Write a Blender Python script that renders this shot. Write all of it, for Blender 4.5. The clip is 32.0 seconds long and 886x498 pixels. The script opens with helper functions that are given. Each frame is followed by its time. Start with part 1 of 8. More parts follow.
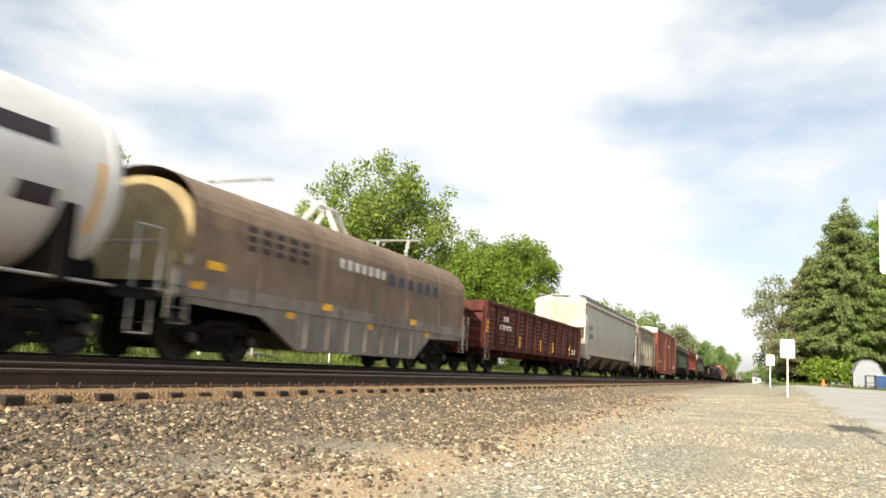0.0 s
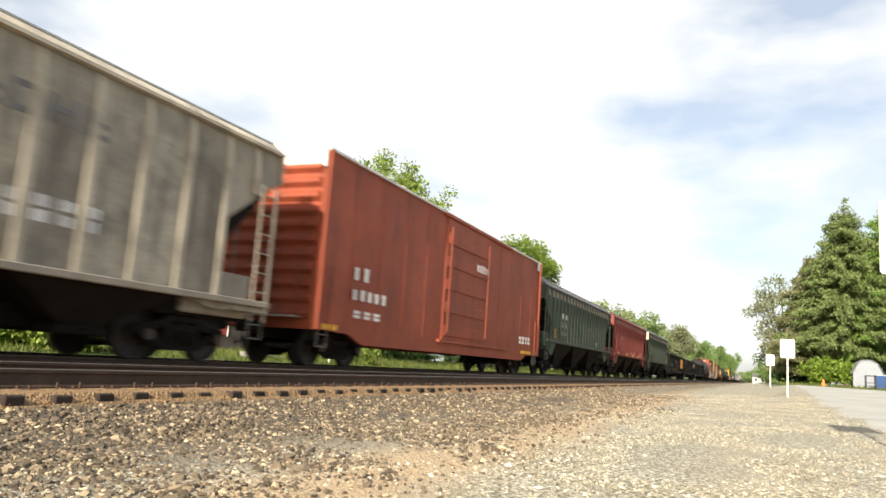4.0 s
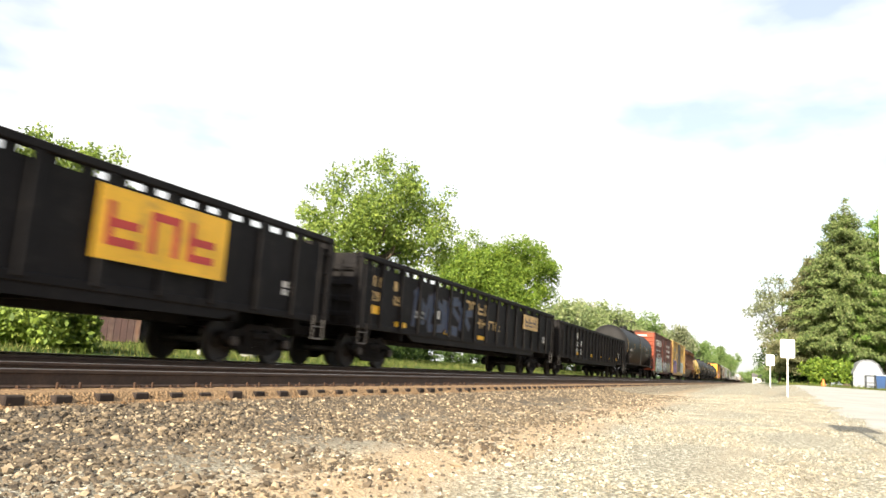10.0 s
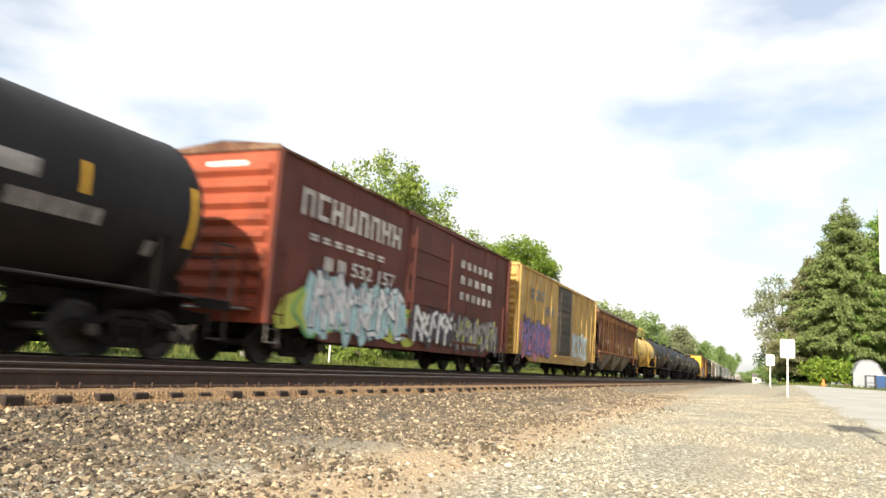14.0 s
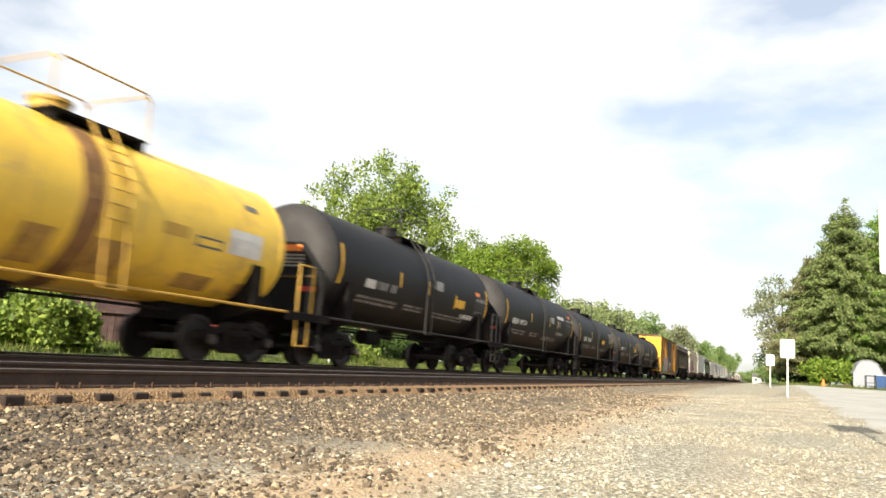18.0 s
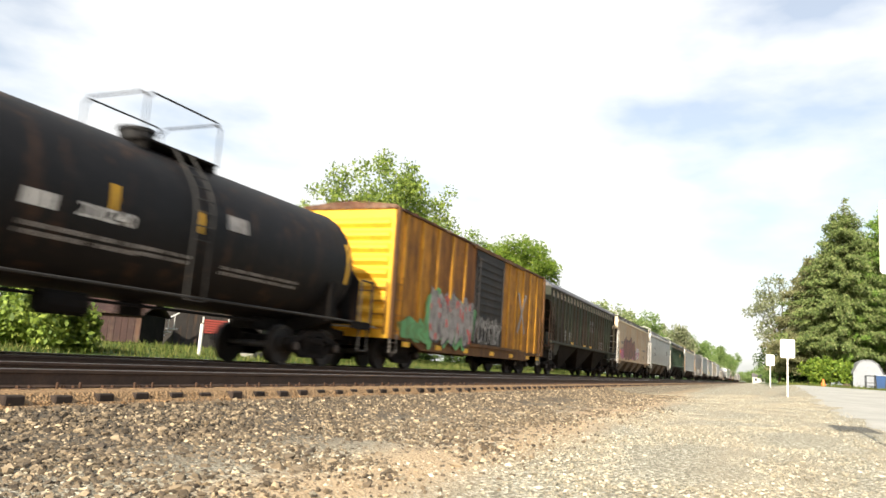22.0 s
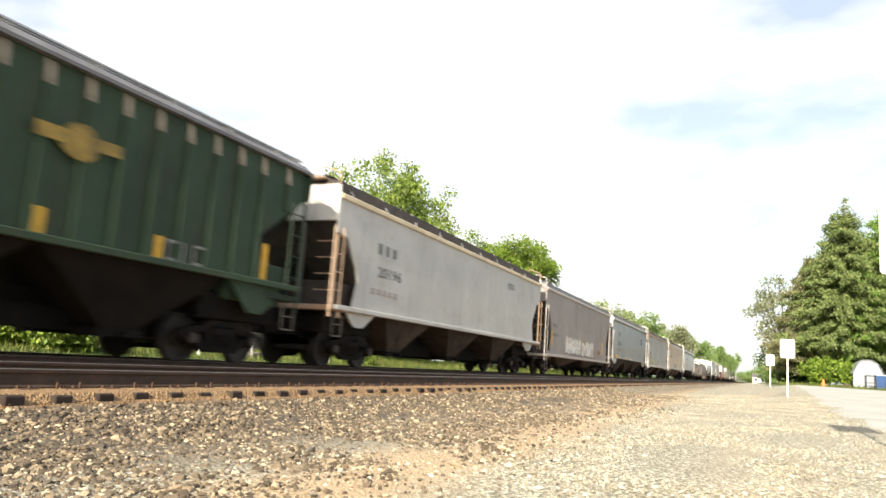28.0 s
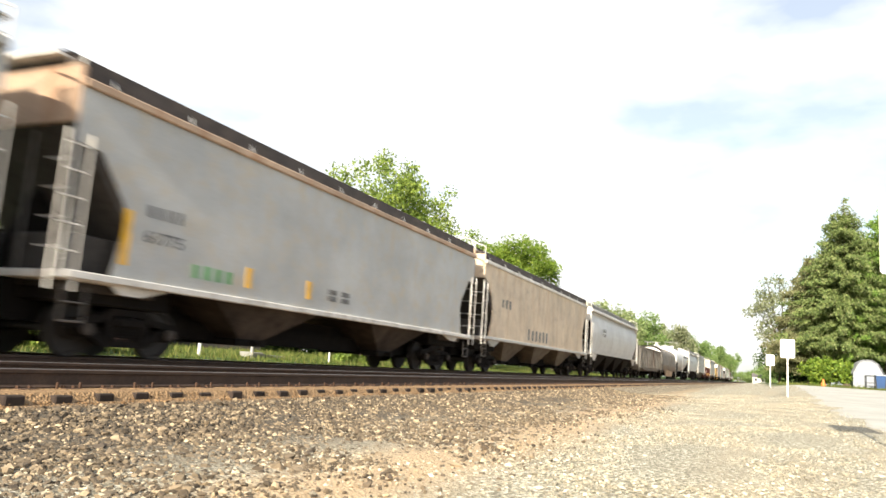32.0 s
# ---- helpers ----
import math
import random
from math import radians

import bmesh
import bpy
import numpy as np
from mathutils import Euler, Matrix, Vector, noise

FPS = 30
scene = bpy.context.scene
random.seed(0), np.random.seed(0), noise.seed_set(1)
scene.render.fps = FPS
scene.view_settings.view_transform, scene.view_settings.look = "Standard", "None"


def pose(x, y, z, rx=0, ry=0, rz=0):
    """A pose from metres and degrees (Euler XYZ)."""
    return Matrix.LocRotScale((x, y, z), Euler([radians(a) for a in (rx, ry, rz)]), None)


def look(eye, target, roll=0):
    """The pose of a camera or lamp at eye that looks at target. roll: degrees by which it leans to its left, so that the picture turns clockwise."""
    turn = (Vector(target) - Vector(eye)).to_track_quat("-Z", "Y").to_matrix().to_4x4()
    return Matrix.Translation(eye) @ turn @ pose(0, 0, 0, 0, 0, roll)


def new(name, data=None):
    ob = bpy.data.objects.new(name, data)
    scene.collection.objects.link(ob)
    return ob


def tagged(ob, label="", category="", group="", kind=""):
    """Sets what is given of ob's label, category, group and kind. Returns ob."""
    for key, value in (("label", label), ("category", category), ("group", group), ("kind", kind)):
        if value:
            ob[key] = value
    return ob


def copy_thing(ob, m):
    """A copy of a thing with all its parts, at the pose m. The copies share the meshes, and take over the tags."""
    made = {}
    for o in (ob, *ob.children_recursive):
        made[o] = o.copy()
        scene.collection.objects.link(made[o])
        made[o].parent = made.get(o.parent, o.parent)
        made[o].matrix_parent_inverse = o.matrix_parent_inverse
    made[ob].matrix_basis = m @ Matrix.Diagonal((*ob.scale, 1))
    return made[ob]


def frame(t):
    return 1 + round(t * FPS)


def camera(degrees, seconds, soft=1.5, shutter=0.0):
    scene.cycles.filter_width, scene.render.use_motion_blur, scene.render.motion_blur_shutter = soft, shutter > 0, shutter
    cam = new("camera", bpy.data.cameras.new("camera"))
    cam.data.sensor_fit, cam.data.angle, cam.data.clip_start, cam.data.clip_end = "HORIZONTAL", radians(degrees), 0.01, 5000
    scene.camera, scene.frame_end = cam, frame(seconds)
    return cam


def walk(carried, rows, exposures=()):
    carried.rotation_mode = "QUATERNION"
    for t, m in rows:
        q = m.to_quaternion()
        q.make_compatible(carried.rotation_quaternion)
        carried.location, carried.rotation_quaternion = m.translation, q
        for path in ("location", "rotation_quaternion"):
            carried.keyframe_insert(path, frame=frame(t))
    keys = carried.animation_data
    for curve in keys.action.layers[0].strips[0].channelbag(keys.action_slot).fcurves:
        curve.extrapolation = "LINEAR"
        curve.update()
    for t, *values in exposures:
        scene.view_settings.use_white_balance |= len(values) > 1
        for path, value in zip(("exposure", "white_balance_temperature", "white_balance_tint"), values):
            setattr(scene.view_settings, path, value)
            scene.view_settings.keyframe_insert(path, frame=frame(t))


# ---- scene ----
EYE = Vector((0.0, 0.0, 0.329))
YAW, PITCH, ROLL = radians(23.486), radians(8.725), 3.910
AHEAD = Vector((math.cos(YAW) * math.cos(PITCH), math.sin(YAW) * math.cos(PITCH), math.sin(PITCH)))
cam = camera(62.54, 32.0, soft=1.6, shutter=0.42)
STAND = look(EYE, EYE + AHEAD * 20, ROLL)
walk(cam, [(0, STAND), (32, STAND)], exposures=[(0, 0.72), (3, 0.74), (5.8, 1.14), (7, 1.25), (9.5, 1.2), (11.8, 0.93), (14, 0.92), (22.5, 0.92), (24.5, 1.08), (32, 1.09)])

# ---- light: low sun shining along the track from behind the camera, broken bright cloud ----
SUN_ELEV, SUN_SIDE = radians(27), radians(1.6)
sun = new("sun", bpy.data.lights.new("sun", "SUN"))
sun.data.energy, sun.data.angle, sun.data.color = 5.0, radians(0.6), (1.0, 0.9, 0.74)
SUN_DIR = Vector((-math.cos(SUN_ELEV) * math.cos(SUN_SIDE), -math.cos(SUN_ELEV) * math.sin(SUN_SIDE), math.sin(SUN_ELEV)))
sun.matrix_world = look(SUN_DIR * 50, (0, 0, 0))
world = bpy.data.worlds.new("sky")
world.use_nodes = True
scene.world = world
wt = world.node_tree
wt.nodes.clear()
w_out = wt.nodes.new("ShaderNodeOutputWorld")
w_bg = wt.nodes.new("ShaderNodeBackground")
w_sky = wt.nodes.new("ShaderNodeTexSky")
w_sky.sky_type, w_sky.sun_disc = "NISHITA", False
w_sky.sun_elevation = SUN_ELEV
w_sky.ozone_density, w_sky.dust_density = 0.4, 2.0
w_sky.sun_rotation = math.atan2(SUN_DIR.x, SUN_DIR.y)
w_tc = wt.nodes.new("ShaderNodeTexCoord")
w_map = wt.nodes.new("ShaderNodeMapping")
w_map.inputs["Scale"].default_value = (1.0, 1.0, 2.6)
w_map.inputs["Location"].default_value = (0.15, 0.75, 0.4)
w_noise = wt.nodes.new("ShaderNodeTexNoise")
w_noise.inputs["Scale"].default_value, w_noise.inputs["Detail"].default_value = 2.3, 6
# bright cloud bank over the line's far end; unseen sky behind cleared to cut fill light
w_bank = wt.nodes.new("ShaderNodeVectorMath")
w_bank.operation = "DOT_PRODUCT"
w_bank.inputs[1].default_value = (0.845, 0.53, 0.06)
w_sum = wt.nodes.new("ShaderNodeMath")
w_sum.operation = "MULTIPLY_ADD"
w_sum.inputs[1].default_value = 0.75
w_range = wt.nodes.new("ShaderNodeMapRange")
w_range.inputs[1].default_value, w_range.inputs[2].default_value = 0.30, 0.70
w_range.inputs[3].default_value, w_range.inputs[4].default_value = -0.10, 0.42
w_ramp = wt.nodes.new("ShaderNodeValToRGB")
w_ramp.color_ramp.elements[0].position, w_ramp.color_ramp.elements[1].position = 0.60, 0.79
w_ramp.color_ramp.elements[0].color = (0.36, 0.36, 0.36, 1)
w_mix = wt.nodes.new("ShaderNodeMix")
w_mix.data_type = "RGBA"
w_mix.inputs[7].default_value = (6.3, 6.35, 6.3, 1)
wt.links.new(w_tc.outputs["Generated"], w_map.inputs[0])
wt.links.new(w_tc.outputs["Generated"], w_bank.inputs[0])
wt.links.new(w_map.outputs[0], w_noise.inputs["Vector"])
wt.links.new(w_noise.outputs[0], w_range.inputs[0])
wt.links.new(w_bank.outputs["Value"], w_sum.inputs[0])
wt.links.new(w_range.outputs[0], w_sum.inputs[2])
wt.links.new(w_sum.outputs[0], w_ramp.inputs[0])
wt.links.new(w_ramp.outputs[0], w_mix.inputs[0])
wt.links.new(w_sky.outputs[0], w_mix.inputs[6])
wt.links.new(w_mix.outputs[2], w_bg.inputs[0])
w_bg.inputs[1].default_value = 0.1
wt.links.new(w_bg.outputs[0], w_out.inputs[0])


# ---- materials ----
def mat(name, col, rough=0.6, metal=0.0, vary=0.25, scale=1.2, bump=0.15, grain=30.0, streak=0.0, streak_col=(0.12, 0.06, 0.03), dirt=0.0, dirt_col=(0.09, 0.07, 0.05), shift=0.0, spec=0.5, cols=None):
    """Painted or bare surface: broad fading, fine grain, vertical rust streaks and patches of dirt."""
    m = bpy.data.materials.new(name)
    m.use_nodes = True
    nt = m.node_tree
    n, l = nt.nodes, nt.links
    b = n["Principled BSDF"]
    b.inputs["Roughness"].default_value, b.inputs["Metallic"].default_value = rough, metal
    b.inputs["Specular IOR Level"].default_value = spec
    tc = n.new("ShaderNodeTexCoord")
    mp = n.new("ShaderNodeMapping")
    mp.inputs["Location"].default_value = (shift * 7.3, shift * 3.1, shift * 1.7)
    l.new(tc.outputs["Object"], mp.inputs[0])
    big = n.new("ShaderNodeTexNoise")
    big.inputs["Scale"].default_value, big.inputs["Detail"].default_value, big.inputs["Roughness"].default_value = scale, 6, 0.65
    l.new(mp.outputs[0], big.inputs["Vector"])
    ramp = n.new("ShaderNodeMapRange")
    ramp.inputs[1].default_value, ramp.inputs[2].default_value = 0.3, 0.7
    ramp.inputs[3].default_value, ramp.inputs[4].default_value = 1 - vary, 1 + vary
    l.new(big.outputs[0], ramp.inputs[0])
    fine = n.new("ShaderNodeTexNoise")
    fine.inputs["Scale"].default_value, fine.inputs["Detail"].default_value = grain, 4
    l.new(mp.outputs[0], fine.inputs["Vector"])
    fr = n.new("ShaderNodeMapRange")
    fr.inputs[1].default_value, fr.inputs[2].default_value = 0.3, 0.7
    fr.inputs[3].default_value, fr.inputs[4].default_value = 1 - vary * 0.45, 1 + vary * 0.45
    l.new(fine.outputs[0], fr.inputs[0])
    mul = n.new("ShaderNodeMath")
    mul.operation = "MULTIPLY"
    l.new(ramp.outputs[0], mul.inputs[0])
    l.new(fr.outputs[0], mul.inputs[1])
    tint = n.new("ShaderNodeVectorMath")
    tint.operation = "SCALE"
    tint.inputs[0].default_value = col
    l.new(mul.outputs[0], tint.inputs["Scale"])
    if cols:
        cr = n.new("ShaderNodeValToRGB")
        while len(cr.color_ramp.elements) < len(cols):
            cr.color_ramp.elements.new(0.5)
        for i, c in enumerate(cols):
            cr.color_ramp.elements[i].position, cr.color_ramp.elements[i].color = i / (len(cols) - 1), (*c, 1)
        l.new(n.new("ShaderNodeObjectInfo").outputs["Random"], cr.inputs[0])
        l.new(cr.outputs[0], tint.inputs[0])
    colour = tint.outputs[0]
    if streak > 0:
        ms = n.new("ShaderNodeMapping")
        ms.inputs["Scale"].default_value = (1.7, 1.7, 0.2)
        ms.inputs["Location"].default_value = (shift * 5.1, shift, shift * 2.3)
        l.new(tc.outputs["Object"], ms.inputs[0])
        sn = n.new("ShaderNodeTexNoise")
        sn.inputs["Scale"].default_value, sn.inputs["Detail"].default_value, sn.inputs["Roughness"].default_value = 1.6, 8, 0.7
        l.new(ms.outputs[0], sn.inputs["Vector"])
        sr = n.new("ShaderNodeMapRange")
        sr.inputs[1].default_value, sr.inputs[2].default_value = 0.59 - 0.2 * streak, 0.71 - 0.12 * streak
        sr.inputs[3].default_value, sr.inputs[4].default_value = 0.0, min(1.0, 0.35 + 0.6 * streak)
        l.new(sn.outputs[0], sr.inputs[0])
        mx = n.new("ShaderNodeMix")
        mx.data_type = "RGBA"
        mx.inputs[7].default_value = (*streak_col, 1)
        l.new(sr.outputs[0], mx.inputs[0])
        l.new(colour, mx.inputs[6])
        colour = mx.outputs[2]
    if dirt > 0:
        dn = n.new("ShaderNodeTexNoise")
        dn.inputs["Scale"].default_value, dn.inputs["Detail"].default_value, dn.inputs["Roughness"].default_value = 2.2, 9, 0.72
        l.new(mp.outputs[0], dn.inputs["Vector"])
        dr = n.new("ShaderNodeMapRange")
        dr.inputs[1].default_value, dr.inputs[2].default_value = 0.57 - 0.18 * dirt, 0.71 - 0.06 * dirt
        dr.inputs[3].default_value, dr.inputs[4].default_value = 0.0, min(0.9, 0.3 + 0.6 * dirt)
        l.new(dn.outputs[0], dr.inputs[0])
        mx = n.new("ShaderNodeMix")
        mx.data_type = "RGBA"
        mx.inputs[7].default_value = (*dirt_col, 1)
        l.new(dr.outputs[0], mx.inputs[0])
        l.new(colour, mx.inputs[6])
        colour = mx.outputs[2]
    l.new(colour, b.inputs["Base Color"])
    if bump > 0:
        bp = n.new("ShaderNodeBump")
        bp.inputs["Strength"].default_value, bp.inputs["Distance"].default_value = bump, 0.02
        l.new(fine.outputs[0], bp.inputs["Height"])
        l.new(bp.outputs[0], b.inputs["Normal"])
    return m


def island_mat(name, cols, rough=0.9, translucent=0.0, bump=0.0, by_object=False):
    """Colour that differs from piece to piece: stones, leaves, ties."""
    m = bpy.data.materials.new(name)
    m.use_nodes = True
    nt = m.node_tree
    n, l = nt.nodes, nt.links
    b = n["Principled BSDF"]
    b.inputs["Roughness"].default_value = rough
    b.inputs["Specular IOR Level"].default_value = 0.3
    if by_object:
        src = n.new("ShaderNodeObjectInfo").outputs["Random"]
    else:
        src = n.new("ShaderNodeNewGeometry").outputs["Random Per Island"]
    cr = n.new("ShaderNodeValToRGB")
    while len(cr.color_ramp.elements) < len(cols):
        cr.color_ramp.elements.new(0.5)
    for i, c in enumerate(cols):
        cr.color_ramp.elements[i].position = i / max(1, len(cols) - 1)
        cr.color_ramp.elements[i].color = (*c, 1)
    l.new(src, cr.inputs[0])
    tc = n.new("ShaderNodeTexCoord")
    nz = n.new("ShaderNodeTexNoise")
    nz.inputs["Scale"].default_value, nz.inputs["Detail"].default_value = 9.0, 5
    l.new(tc.outputs["Object"], nz.inputs["Vector"])
    mr = n.new("ShaderNodeMapRange")
    mr.inputs[1].default_value, mr.inputs[2].default_value, mr.inputs[3].default_value, mr.inputs[4].default_value = 0.3, 0.7, 0.75, 1.25
    l.new(nz.outputs[0], mr.inputs[0])
    sc = n.new("ShaderNodeVectorMath")
    sc.operation = "SCALE"
    l.new(cr.outputs[0], sc.inputs[0])
    l.new(mr.outputs[0], sc.inputs["Scale"])
    l.new(sc.outputs[0], b.inputs["Base Color"])
    if bump:
        bp = n.new("ShaderNodeBump")
        bp.inputs["Strength"].default_value, bp.inputs["Distance"].default_value = bump, 0.02
        l.new(nz.outputs[0], bp.inputs["Height"])
        l.new(bp.outputs[0], b.inputs["Normal"])
    if translucent:
        tr = n.new("ShaderNodeBsdfTranslucent")
        l.new(sc.outputs[0], tr.inputs[0])
        ms = n.new("ShaderNodeMixShader")
        ms.inputs[0].default_value = translucent
        l.new(b.outputs[0], ms.inputs[1])
        l.new(tr.outputs[0], ms.inputs[2])
        l.new(ms.outputs[0], n["Material Output"].inputs[0])
    return m


# ---- mesh helpers ----
def box(bm, x0, x1, y0, y1, z0, z1):
    v = [bm.verts.new(p) for p in ((x0, y0, z0), (x1, y0, z0), (x1, y1, z0), (x0, y1, z0), (x0, y0, z1), (x1, y0, z1), (x1, y1, z1), (x0, y1, z1))]
    for f in ((0, 3, 2, 1), (4, 5, 6, 7), (0, 1, 5, 4), (1, 2, 6, 5), (2, 3, 7, 6), (3, 0, 4, 7)):
        bm.faces.new([v[i] for i in f])
    return v


def soft_box(bm, x0, x1, y0, y1, z0, z1, r=0.02):
    """A box with chamfered edges."""
    t = bmesh.new()
    box(t, x0, x1, y0, y1, z0, z1)
    bmesh.ops.bevel(t, geom=t.edges[:], offset=r, segments=1, affect="EDGES", profile=0.5)
    merge(bm, t)


def merge(bm, other):
    idx = {}
    for v in other.verts:
        idx[v] = bm.verts.new(v.co)
    for f in other.faces:
        bm.faces.new([idx[v] for v in f.verts])
    other.free()


def tube(bm, a, b, r, seg=8):
    a, b = Vector(a), Vector(b)
    d = (b - a).normalized()
    u = d.orthogonal().normalized()
    w = d.cross(u)
    ring = [[bm.verts.new(p + (u * math.cos(2 * math.pi * i / seg) + w * math.sin(2 * math.pi * i / seg)) * r) for i in range(seg)] for p in (a, b)]
    for i in range(seg):
        j = (i + 1) % seg
        bm.faces.new((ring[0][i], ring[0][j], ring[1][j], ring[1][i]))
    bm.faces.new(ring[0][::-1])
    bm.faces.new(ring[1])


def bars_path(bm, pts, r=0.018, seg=6):
    for a, b in zip(pts, pts[1:]):
        tube(bm, a, b, r, seg)


def slab_xz(bm, pts, y0, y1):
    """A plate with an outline in x and z, between two y."""
    a = [bm.verts.new((x, y0, z)) for x, z in pts]
    b = [bm.verts.new((x, y1, z)) for x, z in pts]
    bm.faces.new(a)
    bm.faces.new(b[::-1])
    for i in range(len(pts)):
        j = (i + 1) % len(pts)
        bm.faces.new((a[i], b[i], b[j], a[j]))


def bar_yz(bm, pts, x0, x1):
    """A bar with an outline in y and z, between two x."""
    a = [bm.verts.new((x0, y, z)) for y, z in pts]
    b = [bm.verts.new((x1, y, z)) for y, z in pts]
    bm.faces.new(a)
    bm.faces.new(b[::-1])
    for i in range(len(pts)):
        j = (i + 1) % len(pts)
        bm.faces.new((a[i], b[i], b[j], a[j]))


def finish(bm, name, smooth=False):
    bmesh.ops.recalc_face_normals(bm, faces=bm.faces[:])
    me = bpy.data.meshes.new(name)
    bm.to_mesh(me)
    bm.free()
    if smooth:
        me.shade_smooth()
    return me


def part(name, bm, material, parent, label="", smooth=False):
    ob = new(name, finish(bm, name, smooth))
    ob.data.materials.append(material)
    ob.parent = parent
    if label:
        tagged(ob, label)
    return ob


def piece(name, me, parent, m=None):
    ob = new(name, me)
    ob.parent = parent
    if m is not None:
        ob.matrix_basis = m
    return ob


def np_mesh(name, verts, faces, material, flat=False):
    """One mesh from arrays of vertices and of equal-sided faces."""
    me = bpy.data.meshes.new(name)
    verts, faces = np.asarray(verts, dtype=np.float32), np.asarray(faces, dtype=np.int32)
    k = faces.shape[1]
    me.vertices.add(len(verts))
    me.vertices.foreach_set("co", verts.ravel())
    me.loops.add(faces.size)
    me.loops.foreach_set("vertex_index", faces.ravel())
    me.polygons.add(len(faces))
    me.polygons.foreach_set("loop_start", np.arange(0, faces.size, k, dtype=np.int32))
    me.polygons.foreach_set("loop_total", np.full(len(faces), k, dtype=np.int32))
    me.update(calc_edges=True)
    me.validate()
    if flat:
        me.shade_flat()
    me.materials.append(material)
    return me


# ---- ground ----
TRACK_NEAR, TRACK_FAR = 6.955, 10.81


def lerp_table(x, table):
    for (a, p), (b, q) in zip(table, table[1:]):
        if x <= b:
            k = min(1, max(0, (x - a) / (b - a)))
            return p + (q - p) * k
    return table[-1][1]


def ground_z(x, y):
    base = lerp_table(y, ((-60, -0.38), (3.6, -0.46), (4.5, -0.43), (5.3, -0.335), (5.58, -0.272), (5.63, -0.262), (5.70, -0.178), (6.3, -0.176), (6.7, -0.2), (12.4, -0.205), (13.4, -0.38), (15.5, -0.05), (24, 0.15), (60, 0.3), (400, 0.6)))
    ramp = lerp_table(x, ((9, 0.0), (20, 0.15), (34, 0.38), (52, 0.80), (80, 0.95), (300, 0.9), (600, 0.7)))
    side = lerp_table(y, ((-2.2, 1.0), (-0.5, 0.65), (2.2, 0.25), (4.4, 0.0)))
    return base + ramp * side


# ---- the ground, one sheet to the horizon ----
def ground_material():
    m = bpy.data.materials.new("ground_gravel_and_grass")
    m.use_nodes = True
    nt = m.node_tree
    n, l = nt.nodes, nt.links
    b = n["Principled BSDF"]
    b.inputs["Roughness"].default_value = 0.95
    b.inputs["Specular IOR Level"].default_value = 0.2
    tc = n.new("ShaderNodeTexCoord")
    sep = n.new("ShaderNodeSeparateXYZ")
    l.new(tc.outputs["Object"], sep.inputs[0])

    def noise_node(scale, detail=5, rough=0.6):
        nz = n.new("ShaderNodeTexNoise")
        nz.inputs["Scale"].default_value, nz.inputs["Detail"].default_value, nz.inputs["Roughness"].default_value = scale, detail, rough
        l.new(tc.outputs["Object"], nz.inputs["Vector"])
        return nz

    def ramp(src, stops):
        r = n.new("ShaderNodeValToRGB")
        while len(r.color_ramp.elements) < len(stops):
            r.color_ramp.elements.new(0.5)
        for e, (pos, c) in zip(r.color_ramp.elements, stops):
            e.position, e.color = pos, (*c, 1)
        l.new(src, r.inputs[0])
        return r.outputs[0]

    def mix(fac, a, c):
        mx = n.new("ShaderNodeMix")
        mx.data_type = "RGBA"
        l.new(fac, mx.inputs[0]), l.new(a, mx.inputs[6]), l.new(c, mx.inputs[7])
        return mx.outputs[2]

    def band(src, lo, hi, wobble, amount):
        add = n.new("ShaderNodeMath")
        add.operation = "MULTIPLY_ADD"
        l.new(wobble, add.inputs[0])
        add.inputs[1].default_value = amount
        l.new(src, add.inputs[2])
        r = n.new("ShaderNodeMapRange")
        r.inputs[1].default_value, r.inputs[2].default_value = lo + amount / 2, hi + amount / 2
        l.new(add.outputs[0], r.inputs[0])
        return r.outputs[0]

    vor = n.new("ShaderNodeTexVoronoi")
    vor.inputs["Scale"].default_value = 38
    l.new(tc.outputs["Object"], vor.inputs["Vector"])
    grit = n.new("ShaderNodeSeparateColor")
    l.new(vor.outputs["Color"], grit.inputs[0])
    gravel = ramp(grit.outputs[0], [(0.0, (0.16, 0.148, 0.109)), (0.5, (0.33, 0.305, 0.228)), (0.85, (0.52, 0.485, 0.38)), (1.0, (0.76, 0.73, 0.617))])
    sand = ramp(noise_node(60, 4).outputs[0], [(0.25, (0.27, 0.228, 0.16)), (0.75, (0.50, 0.44, 0.33))])
    stretch = n.new("ShaderNodeMapping")
    stretch.inputs["Scale"].default_value = (0.16, 0.9, 1.0)
    l.new(tc.outputs["Object"], stretch.inputs[0])
    worn = n.new("ShaderNodeTexNoise")
    worn.inputs["Scale"].default_value, worn.inputs["Detail"].default_value = 1.0, 7
    l.new(stretch.outputs[0], worn.inputs["Vector"])
    broad = worn.outputs[0]
    patch = n.new("ShaderNodeMapRange")
    patch.inputs[1].default_value, patch.inputs[2].default_value = 0.47, 0.72
    l.new(broad, patch.inputs[0])
    base = mix(patch.outputs[0], gravel, sand)
    # a worn vehicle path of tan sand along the verge
    orange = ramp(noise_node(42, 5).outputs[0], [(0.25, (0.33, 0.235, 0.14)), (0.75, (0.60, 0.47, 0.31))])
    bend = n.new("ShaderNodeMath")
    bend.operation = "MULTIPLY_ADD"
    l.new(sep.outputs[0], bend.inputs[0])
    bend.inputs[1].default_value = -0.036
    l.new(sep.outputs[1], bend.inputs[2])
    near_side = band(bend.outputs[0], 1.25, 1.95, worn.outputs[0], 1.3)
    far_side = band(bend.outputs[0], 2.35, 3.0, worn.outputs[0], 0.8)
    strip = n.new("ShaderNodeMath")
